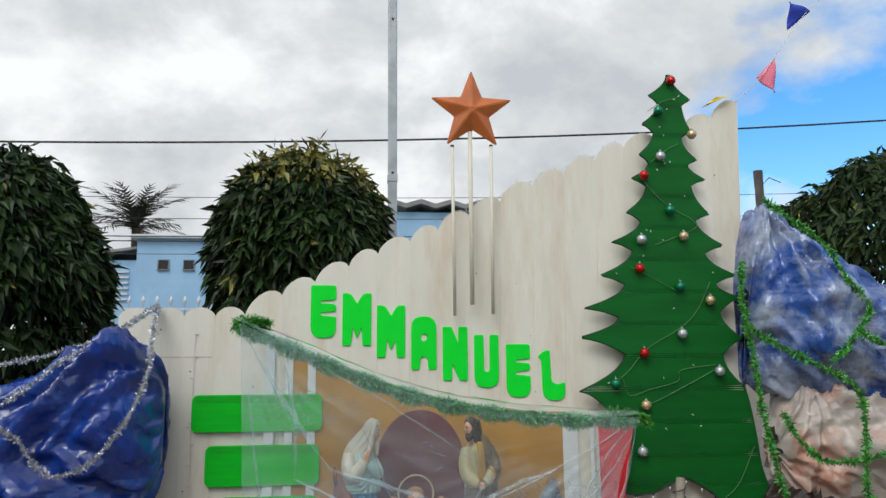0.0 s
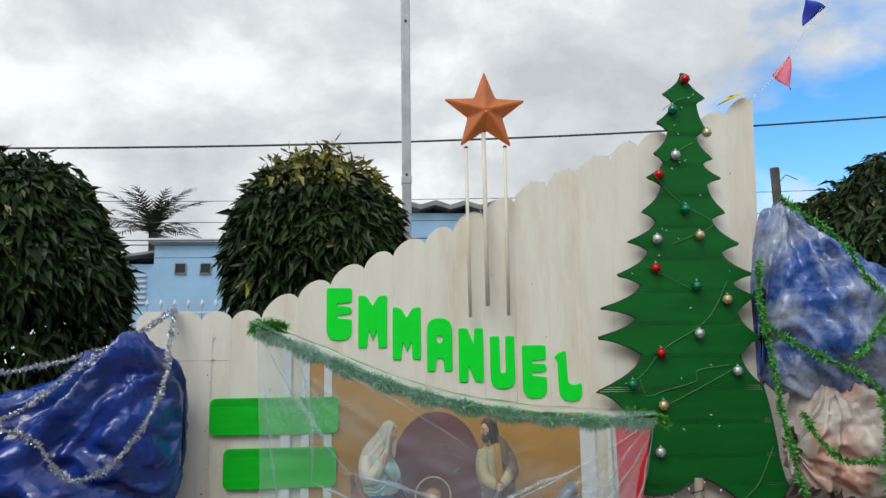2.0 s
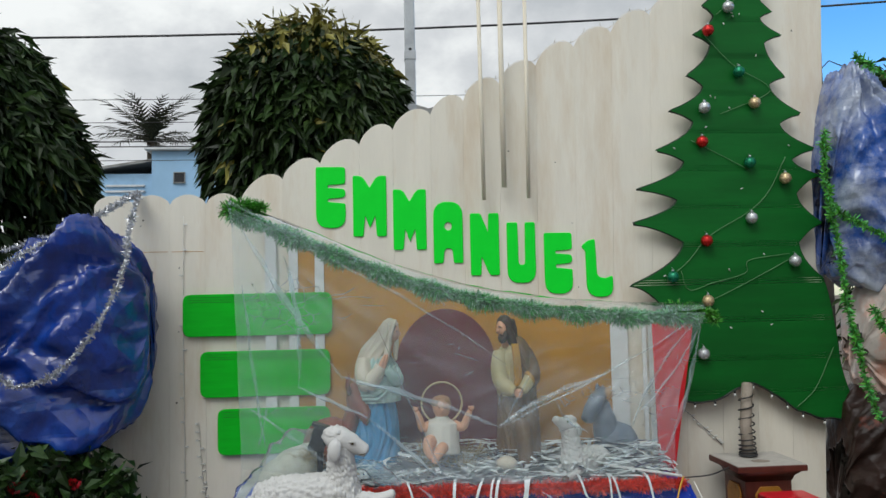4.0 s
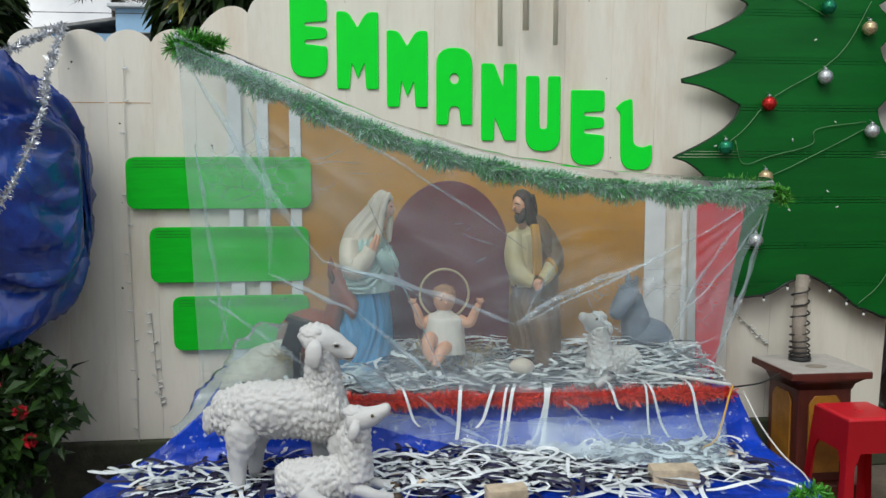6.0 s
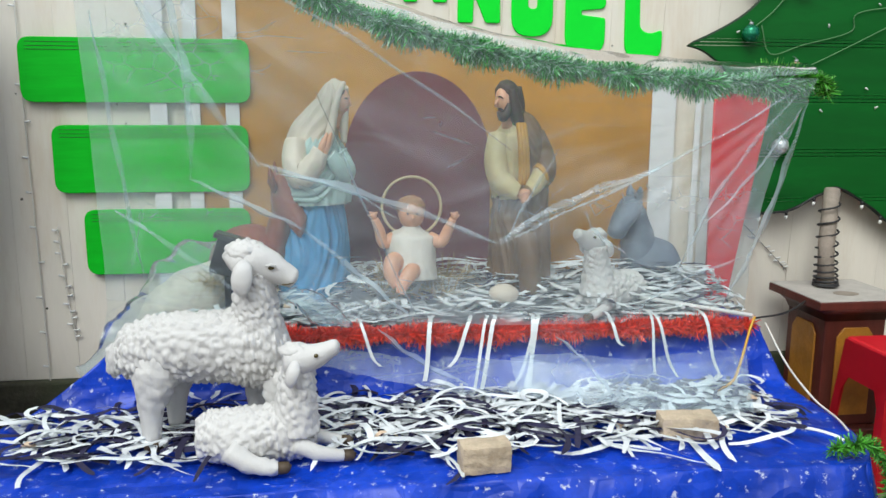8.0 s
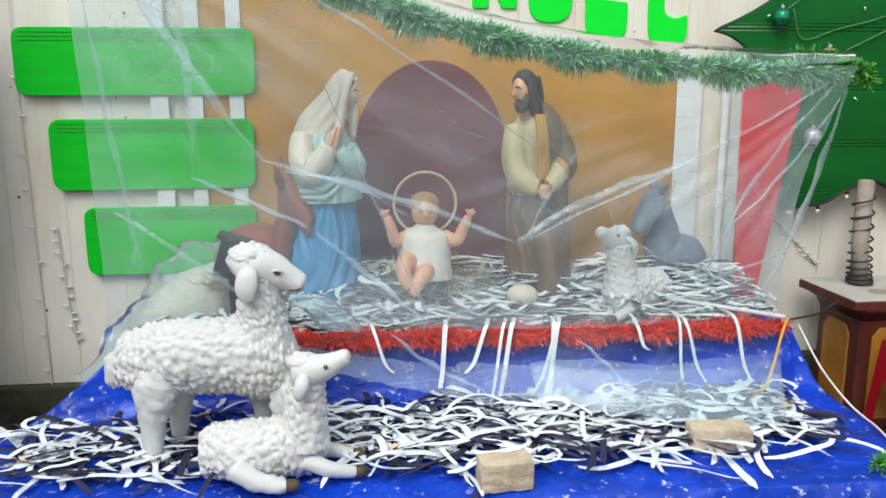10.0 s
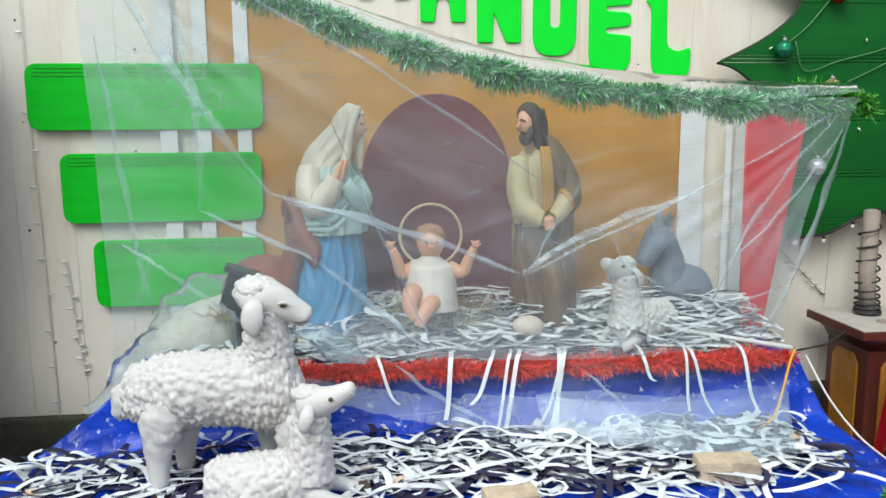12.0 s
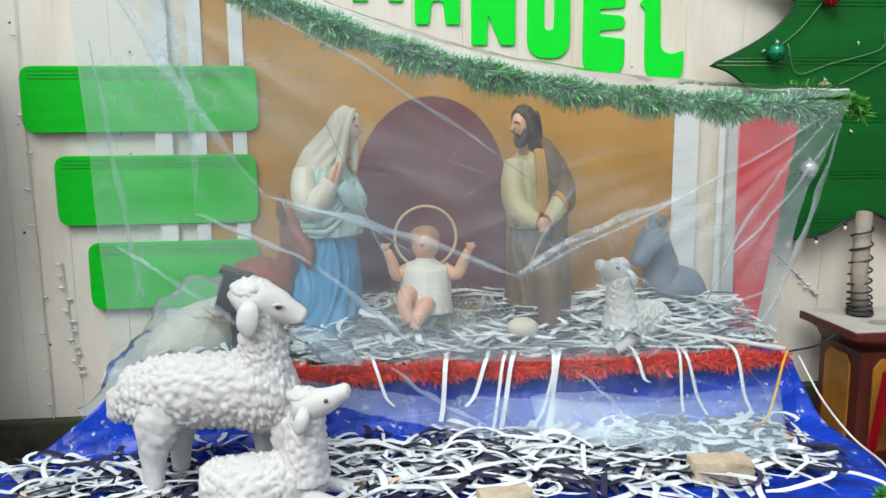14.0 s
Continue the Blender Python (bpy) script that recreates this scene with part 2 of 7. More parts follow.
M["house_trim"] = mat("weathered_roof_edge", (0.30, 0.30, 0.29), 0.85, vary=0.35, scale=3)
M["pane"] = mat("dark_window", (0.012, 0.014, 0.018), 0.15, vary=0.2, bump=0)
M["house_white"] = mat("white_trim", (0.66, 0.68, 0.70), 0.7, vary=0.15)
M["flag_blue"] = mat("blue_flag", (0.02, 0.05, 0.45), 0.7, bump=0, vary=0.15)
M["flag_pink"] = mat("pink_flag", (0.80, 0.20, 0.30), 0.7, bump=0, vary=0.12)
M["flag_yellow"] = mat("yellow_flag", (0.78, 0.55, 0.01), 0.7, bump=0, vary=0.12)
M["post_wood"] = mat("old_post_wood", (0.10, 0.085, 0.075), 0.9, vary=0.35, scale=8, bump=0.5)
for nm, c in (("red", (0.50, 0.015, 0.012)), ("green", (0.008, 0.20, 0.10)), ("silver", (0.55, 0.57, 0.58)), ("gold", (0.62, 0.47, 0.27))):
    M["ball_" + nm] = mat(nm + "_bauble", c, 0.28, 0.55, vary=0.15, scale=30, bump=0.15, bump_scale=45)


def film_material(crease_milk, flat_milk, ior=1.35, fine=1.0):
    """Thin clear plastic: mostly see-through, with sharp milky creases, cloudy patches and a soft sheen."""
    m = bpy.data.materials.new("clear_plastic_film")
    m.use_nodes = True
    n, l = m.node_tree.nodes, m.node_tree.links
    n.clear()
    out = n.new("ShaderNodeOutputMaterial")
    clear = n.new("ShaderNodeBsdfTransparent")
    clear.inputs["Color"].default_value = (0.93, 0.975, 0.975, 1)
    milk = n.new("ShaderNodeBsdfDiffuse")
    milk.inputs["Color"].default_value = (0.69, 0.81, 0.90, 1)
    through_light = n.new("ShaderNodeBsdfTranslucent")
    through_light.inputs["Color"].default_value = (0.69, 0.81, 0.90, 1)
    gloss = n.new("ShaderNodeBsdfGlossy")
    gloss.inputs["Roughness"].default_value = 0.14
    tc = n.new("ShaderNodeTexCoord")

    def placed(turn, sx, sz):
        mp = n.new("ShaderNodeMapping")
        mp.inputs["Scale"].default_value = (sx, 1.0, sz)
        mp.inputs["Rotation"].default_value = (0, radians(turn), 0)
        l.new(tc.outputs["Object"], mp.inputs["Vector"])
        return mp.outputs["Vector"]

    def calc(op, a, b):
        x = n.new("ShaderNodeMath")
        x.operation = op
        for k, v in enumerate((a, b)):
            if isinstance(v, bpy.types.NodeSocket):
                l.new(v, x.inputs[k])
            else:
                x.inputs[k].default_value = v
        return x.outputs[0]

    def span(src, lo, hi, t0, t1):
        r = n.new("ShaderNodeMapRange")
        for k, v in (("From Min", lo), ("From Max", hi), ("To Min", t0), ("To Max", t1)):
            r.inputs[k].default_value = v
        l.new(src, r.inputs["Value"])
        return r.outputs["Result"]

    def cloud(vec, scale, detail):
        t = n.new("ShaderNodeTexNoise")
        t.inputs["Scale"].default_value, t.inputs["Detail"].default_value = scale, detail
        l.new(vec, t.inputs["Vector"])
        return t.outputs["Fac"]

    def creases(vec, scale, width):
        t = n.new("ShaderNodeTexVoronoi")
        t.feature = "DISTANCE_TO_EDGE"
        t.inputs["Scale"].default_value = scale
        l.new(vec, t.inputs["Vector"])
        return span(t.outputs["Distance"], 0.0, width, 1.0, 0.0), t.outputs["Distance"]

    c1, d1 = creases(placed(24, 0.55, 1.7), 2.6, 0.035)
    c2, d2 = creases(placed(-32, 0.35, 2.4), 4.2, 0.04)
    c3, d3 = creases(placed(58, 0.8, 1.3), 15.0, 0.09)
    m1 = span(cloud(placed(0, 1, 1), 2.3, 2), 0.46, 0.72, 0.0, 0.65)
    m2 = span(cloud(placed(40, 1, 1), 4.1, 2), 0.48, 0.70, 0.0, 0.5)
    m3 = span(cloud(placed(70, 1, 1), 3.2, 3), 0.46, 0.70, 0.0, 0.45 * fine)
    line = calc("MAXIMUM", calc("MAXIMUM", calc("MULTIPLY", c1, m1), calc("MULTIPLY", c2, m2)), calc("MULTIPLY", c3, m3))
    patch = span(cloud(placed(15, 0.7, 1.5), 1.7, 5), 0.38, 0.66, flat_milk * 0.55, flat_milk * 1.6)
    amount = calc("ADD", patch, calc("MULTIPLY", line, crease_milk))
    bp = n.new("ShaderNodeBump")
    bp.inputs["Strength"].default_value, bp.inputs["Distance"].default_value = 0.40, 0.03
    l.new(calc("ADD", calc("ADD", d1, calc("MULTIPLY", d2, 0.5)), calc("MULTIPLY", d3, 0.22)), bp.inputs["Height"])
    l.new(bp.outputs["Normal"], gloss.inputs["Normal"])
    body = n.new("ShaderNodeMixShader")
    body.inputs[0].default_value = 0.4
    l.new(milk.outputs[0], body.inputs[1])
    l.new(through_light.outputs[0], body.inputs[2])
    mix = n.new("ShaderNodeMixShader")
    l.new(amount, mix.inputs[0])
    l.new(clear.outputs[0], mix.inputs[1])
    l.new(body.outputs[0], mix.inputs[2])
    fr = n.new("ShaderNodeFresnel")
    fr.inputs["IOR"].default_value = ior
    l.new(bp.outputs["Normal"], fr.inputs["Normal"])
    shine = n.new("ShaderNodeMixShader")
    l.new(fr.outputs[0], shine.inputs[0])
    l.new(mix.outputs[0], shine.inputs[1])
    l.new(gloss.outputs[0], shine.inputs[2])
    l.new(shine.outputs[0], out.inputs["Surface"])
    return m


M["film"] = film_material(0.22, 0.185)
M["film_low"] = film_material(0.20, 0.035, 1.12)
M["film_thin"] = film_material(0.30, 0.12, 1.08)
M["film_flap"] = film_material(0.36, 0.16, 1.15)
M["film_double"] = film_material(0.34, 0.19, 1.15, 1.6)
M["film_fold"] = film_material(0.20, 0.24, 1.35)


# ---- building helpers ----
def thing(name, label, category, at=(0, 0, 0), group="", kind=""):
    ob = tagged(new(name), label, category, group, kind)
    ob.empty_display_size = 0.05
    ob.location = at
    return ob


def part(name, bm, material, parent=None, label="", smooth=False):
    """Links a bmesh, built in the parent's own space, as one mesh object."""
    me = bpy.data.meshes.new(name)
    bmesh.ops.recalc_face_normals(bm, faces=bm.faces)
    bm.to_mesh(me)
    bm.free()
    for m in material if isinstance(material, (list, tuple)) else [material]:
        me.materials.append(m)
    if smooth:
        me.polygons.foreach_set("use_smooth", [True] * len(me.polygons))
    ob = new(name, me)
    ob.parent = parent
    return tagged(ob, label)


def raw(name, verts, faces, material, parent=None, label="", smooth=False, slots=None):
    """Links plain lists of vertices and faces as one mesh object."""
    me = bpy.data.meshes.new(name)
    me.from_pydata(verts, [], faces)
    for m in material if isinstance(material, (list, tuple)) else [material]:
        me.materials.append(m)
    if slots is not None:
        me.polygons.foreach_set("material_index", slots)
    if smooth:
        me.polygons.foreach_set("use_smooth", [True] * len(faces))
    me.update()
    ob = new(name, me)
    ob.parent = parent
    return tagged(ob, label)


def box(bm, x0, x1, y0, y1, z0, z1, bevel=0.0, slot=0):
    m = Matrix.LocRotScale(((x0 + x1) / 2, (y0 + y1) / 2, (z0 + z1) / 2), None, (x1 - x0, y1 - y0, z1 - z0))
    vs = bmesh.ops.create_cube(bm, size=1, matrix=m)["verts"]
    fs = {f for v in vs for f in v.link_faces}
    for f in fs:
        f.material_index = slot
    if bevel:
        bmesh.ops.bevel(bm, geom=list({e for f in fs for e in f.edges}), offset=bevel, segments=2, affect="EDGES", profile=0.5)


def loft(bm, path, radii, seg=16, slot=0, bump=None, up=(0, 0, 1), cap=True):
    """A tube along path; radii: one number or (across, upwards) for each point. bump(p, n): how far the skin is pushed out."""
    pts = [Vector(p) for p in path]
    rings = []
    ref = Vector(up)
    for i, p in enumerate(pts):
        d = (pts[min(i + 1, len(pts) - 1)] - pts[max(i - 1, 0)]).normalized()
        side = d.cross(ref)
        if side.length < 1e-3:
            side = d.cross(Vector((0, 1, 0)))
        side.normalize()
        top = side.cross(d).normalized()
        r = radii[i]
        ra, rb = r if isinstance(r, (tuple, list)) else (r, r)
        ring = []
        for k in range(seg):
            a = 2 * math.pi * k / seg
            off = side * (ra * math.cos(a)) + top * (rb * math.sin(a))
            q = p + off
            if bump and off.length > 1e-5:
                q = q + off.normalized() * bump(q, off)
            ring.append(bm.verts.new(q))
        rings.append(ring)
    for a, b in zip(rings, rings[1:]):
        for k in range(seg):
            f = bm.faces.new((a[k], a[(k + 1) % seg], b[(k + 1) % seg], b[k]))
            f.material_index, f.smooth = slot, True
    if cap:
        for ring in (rings[0], rings[-1]):
            f = bm.faces.new(ring)
            f.material_index = slot


def smooth_path(pts, n):
    """Catmull-Rom through pts, n samples; works on tuples of any length."""
    p = np.array(pts, float)
    p = np.vstack([2 * p[0] - p[1], p, 2 * p[-1] - p[-2]])
    out = []
    for s in np.linspace(0, len(p) - 3 - 1e-6, n):
        i, t = int(s), s - int(s)
        a, b, c, d = p[i], p[i + 1], p[i + 2], p[i + 3]
        out.append(0.5 * (2 * b + (c - a) * t + (2 * a - 5 * b + 4 * c - d) * t * t + (3 * b - a - 3 * c + d) * t ** 3))
    return [tuple(v) for v in out]


def ball(bm, c, r, slot=0, seg=16, squash=(1, 1, 1), turn=None, bump=None):
    m = Matrix.LocRotScale(c, turn, (r * squash[0], r * squash[1], r * squash[2]))
    vs = bmesh.ops.create_uvsphere(bm, u_segments=seg, v_segments=max(6, seg * 2 // 3), radius=1, matrix=m)["verts"]
    for v in vs:
        if bump:
            d = (v.co - Vector(c)).normalized()
            v.co += d * bump(v.co, d)
        for f in v.link_faces:
            f.material_index, f.smooth = slot, True


def tube(name, path, r, material, parent=None, label="", seg=6):
    bm = bmesh.new()
    loft(bm, path, [r] * len(path), seg)
    return part(name, bm, material, parent, label, True)


def tinsel(name, path, radius, per_metre, material, parent=None, label="", width=0.0022, seed=1, droop=0.0, slots=None):
    """A bushy strand: short thin blades standing out all round a path."""
    rng = np.random.default_rng(seed)
    p = np.array(path, float)
    seg = np.linalg.norm(np.diff(p, axis=0), axis=1)
    cum = np.r_[0, np.cumsum(seg)]
    n = int(cum[-1] * per_metre)
    s = rng.uniform(0, cum[-1], n)
    base = np.stack([np.interp(s, cum, p[:, k]) for k in range(3)], 1)
    ahead = np.stack([np.interp(s + 0.02, cum, p[:, k]) for k in range(3)], 1) - base
    d = rng.normal(size=(n, 3)) + 6 * ahead
    d /= np.linalg.norm(d, axis=1)[:, None]
    d[:, 2] -= droop
    r = radius * rng.uniform(0.55, 1.15, n)[:, None] * (1 + 0.25 * np.sin(s * 23.0))[:, None]
    tip = base + d * r
    w = np.cross(d, rng.normal(size=(n, 3)))
    w *= (width / np.linalg.norm(w, axis=1))[:, None]
    root = base + d * r * 0.08
    verts = np.stack([root - w, root + w, tip + w * 0.5, tip - w * 0.5], 1).reshape(-1, 3)
    faces = np.arange(4 * n).reshape(-1, 4)
    sl = None
    if isinstance(material, (list, tuple)):
        sl = (rng.random(n) < 0.4).astype(int).tolist()
    return raw(name, verts.tolist(), faces.tolist(), material, parent, label, slots=sl)


def facet(u, v, seed):
    """Flat facets with sharp creases: random heights on a triangle lattice, joined by planes."""
    a, b = u + 0.37 * v, v
    i, j = math.floor(a), math.floor(b)
    fa, fb = a - i, b - j

    def corner(m, n):
        return 2.0 * ((math.sin(m * 127.1 + n * 311.7 + seed * 74.7) * 43758.5453) % 1.0) - 1.0
    if fa + fb < 1:
        c = corner(i, j)
        return c + (corner(i + 1, j) - c) * fa + (corner(i, j + 1) - c) * fb
    c = corner(i + 1, j + 1)
    return c + (corner(i, j + 1) - c) * (1 - fa) + (corner(i + 1, j) - c) * (1 - fb)


def fillet(pts, r, n=5):
    """A closed outline with its corners rounded; r: one radius, or one for each corner."""
    out = []
    k = len(pts)
    for i in range(k):
        p, a, b = Vector(pts[i]), Vector(pts[i - 1]), Vector(pts[(i + 1) % k])
        rad = r[i] if isinstance(r, (list, tuple)) else r
        rad = min(rad, (a - p).length * 0.49, (b - p).length * 0.49)
        s, e = p + (a - p).normalized() * rad, p + (b - p).normalized() * rad
        if rad < 1e-4:
            out.append(tuple(p))
            continue
        for j in range(n + 1):
            t = j / n
            out.append(tuple(s * (1 - t) ** 2 + p * 2 * t * (1 - t) + e * t * t))
    return out


def cut_board(name, outlines, y0, y1, material, parent=None, label="", bevel=0.002):
    """A flat board in the x-z plane from y0 (front) to y1, cut to outlines; inner outlines are holes."""
    cu = bpy.data.curves.new(name, "CURVE")
    cu.dimensions, cu.fill_mode = "2D", "BOTH"
    cu.extrude, cu.bevel_depth, cu.bevel_resolution = (y1 - y0) / 2 - bevel, bevel, 1
    cu.offset = -bevel
    for o in outlines:
        sp = cu.splines.new("POLY")
        sp.points.add(len(o) - 1)
        for q, (x, z) in zip(sp.points, o):
            q.co = (x, z, 0, 1)
        sp.use_cyclic_u = True
    tmp = bpy.data.objects.new(name, cu)
    scene.collection.objects.link(tmp)
    me = bpy.data.meshes.new_from_object(tmp)
    bpy.data.objects.remove(tmp)
    me.transform(Matrix(((1, 0, 0, 0), (0, 0, 1, (y0 + y1) / 2), (0, 1, 0, 0), (0, 0, 0, 1))))
    me.flip_normals()
    me.materials.clear()
    me.materials.append(material)
    me.name = name
    ob = new(name, me)
    ob.parent = parent
    return tagged(ob, label)


# ---- ground and far surroundings ----
WALL = 5.70
bm = bmesh.new()
bmesh.ops.create_grid(bm, x_segments=40, y_segments=40, size=400)
for v in bm.verts:
    v.co.z = 0.0 if v.co.length < 60 else -0.3
tagged(part("ground", bm, M["ground"]), "bare packed earth yard ground", "ground", kind="structure")

# unseen plain walls, added beside and behind the visitor to cut low skylight
M["light_block"] = mat("grey_light_block", (0.30, 0.28, 0.25), 0.9, vary=0.25, scale=2, bump=0.3, stain=(0.20, 0.18, 0.15))
for nm, a in (("wall_west", (-4.35, -4.15, -5.0, 5.68)), ("wall_east", (5.3, 5.5, -5.0, 5.68)), ("wall_south", (-4.35, 5.5, -5.2, -5.003))):
    bm = bmesh.new()
    box(bm, *a, 0.0, 2.9, 0.02)
    tagged(part(nm, bm, M["light_block"]), "unseen plain grey wall added to block low skylight", "wall", kind="structure")

house = thing("house", "light blue rendered house with two small dark windows", "house", (0, 22, 0))
bm = bmesh.new()
box(bm, -5.65, 6.0, 0.0, 2.4, 0.0, 5.70)
part("wall", bm, M["house"], house)
bm = bmesh.new()
box(bm, -7.4, -5.652, 0.3, 2.4, 0.0, 5.15)
part("annex_wall", bm, M["house"], house)
bm = bmesh.new()
box(bm, -5.80, 1.2, -0.18, 2.5, 5.702, 5.80, 0.02)
part("roof_edge", bm, M["house_white"], house)
bm = bmesh.new()
vs = [(-7.6, 0.1, 5.152), (-5.652, 0.1, 5.45), (-5.652, 2.4, 5.45), (-7.6, 2.4, 5.152), (-7.6, 0.1, 5.22), (-5.652, 0.1, 5.52), (-5.652, 2.4, 5.52), (-7.6, 2.4, 5.22)]
vs = [bm.verts.new(v) for v in vs]
for f in ((0, 1, 2, 3), (4, 5, 6, 7), (0, 1, 5, 4), (1, 2, 6, 5), (2, 3, 7, 6), (3, 0, 4, 7)):
    bm.faces.new([vs[i] for i in f])
part("annex_roof", bm, M["house_trim"], house)
for wx in (-4.94, -4.27):
    w_ob = new("window")
    w_ob.parent, w_ob.location = house, (wx, 0, 4.99)
    bm = bmesh.new()
    for a in ((-0.15, 0.15, -0.04, -0.002, 0.125, 0.145), (-0.16, 0.16, -0.06, -0.002, -0.150, -0.125), (-0.15, -0.13, -0.04, -0.002, -0.124, 0.124), (0.13, 0.15, -0.04, -0.002, -0.124, 0.124)):
        box(bm, *a)
    part("window_frame", bm, M["house_trim"], w_ob)
    bm = bmesh.new()
    box(bm, -0.128, 0.128, -0.012, -0.003, -0.123, 0.123)
    part("pane", bm, M["pane"], w_ob)
for i in range(6):
    bm = bmesh.new()
    box(bm, -7.0 + 0.02 * i, -5.9, 0.24, 0.298, 4.05 + i * 0.15, 4.10 + i * 0.15)
    part("louvre_slat", bm, M["house_white"], house)
bm = bmesh.new()
box(bm, 1.2, 6.0, -0.10, 2.3, 5.702, 6.55)
part("upper_wall", bm, M["house"], house)
zig = [(1.2 + i * 0.42, 6.62 + (0.13 if i % 2 == 0 else 0.0)) for i in range(12)]
bm = bmesh.new()
front = [[bm.verts.new((x, yy, z + dz)) for x, z in zig] for yy, dz in ((-0.35, 0), (-0.35, 0.13), (2.4, 0.13), (2.4, 0))]
for a, b in ((0, 1), (1, 2), (2, 3), (3, 0)):
    for i in range(len(zig) - 1):
        bm.faces.new((front[a][i], front[a][i + 1], front[b][i + 1], front[b][i]))
part("folded_roof", bm, M["house_trim"], house)

railing = thing("railing", "pale spiked metal railing before the blue house", "railing", (0, 17.0, 0))
bm = bmesh.new()
box(bm, -6.5, 0.5, -0.02, 0.02, 3.32, 3.36)
part("rail", bm, M["house_white"], railing)
bm = bmesh.new()
box(bm, -6.5, 0.5, -0.1, 0.1, 0.0, 3.02)
part("base_wall", bm, M["curb"], railing)
bm = bmesh.new()
loft(bm, [(0, 0, 3.02), (0, 0, 3.46), (0, 0, 3.5), (0, 0, 3.62)], [0.014, 0.014, 0.05, 0.002], 6)
spike = part("spike", bm, M["house_white"], railing)
for i in range(1, 24):
    o = spike.copy()
    scene.collection.objects.link(o)
    o.location.x = -0.28 * i
spike.location.x = 0.0


def palm_tree():
    t = thing("palm_tree", "distant palm with ragged grey-green fronds", "palm tree", (-6.75, 26.0, 0))
    bm = bmesh.new()
    loft(bm, [(0, 0, 0), (0.06, 0, 2), (0.02, 0, 4), (0, 0, 6.75)], [0.16, 0.13, 0.11, 0.12], 10)
    part("trunk", bm, M["bark"], t)
    rng = random.Random(5)
    for i in range(30):
        a = i * 2.4 + rng.uniform(-0.3, 0.3)
        lift = rng.uniform(0.1, 1.5)
        ln = rng.uniform(1.2, 1.9)
        verts, faces = [], []
        mids = []
        for k in range(9):
            s = k / 8
            out, up = ln * s * math.cos(lift * (1 - 0.55 * s)), ln * (s * math.sin(lift) - 0.30 * s * s)
            mids.append(Vector((out * math.cos(a), out * math.sin(a), 6.75 + up)))
        side = Vector((-math.sin(a), math.cos(a), 0))
        for k in range(1, 9):
            for sg in (-1, 1):
                for j in (0, 0.5):
                    c = mids[k - 1].lerp(mids[k], j)
                    tip = c + side * sg * 0.34 * math.sin(math.pi * min(1, (k + j) / 9.5)) + (mids[k] - mids[k - 1]) * 1.3 + Vector((0, 0, -0.13 * rng.random()))
                    e = (mids[k] - mids[k - 1]) * 0.22
                    n0 = len(verts)
                    verts += [tuple(c - e), tuple(c + e), tuple(tip)]
                    faces.append((n0, n0 + 1, n0 + 2))
        raw("frond", verts, faces, M["palm"], t)


palm_tree()


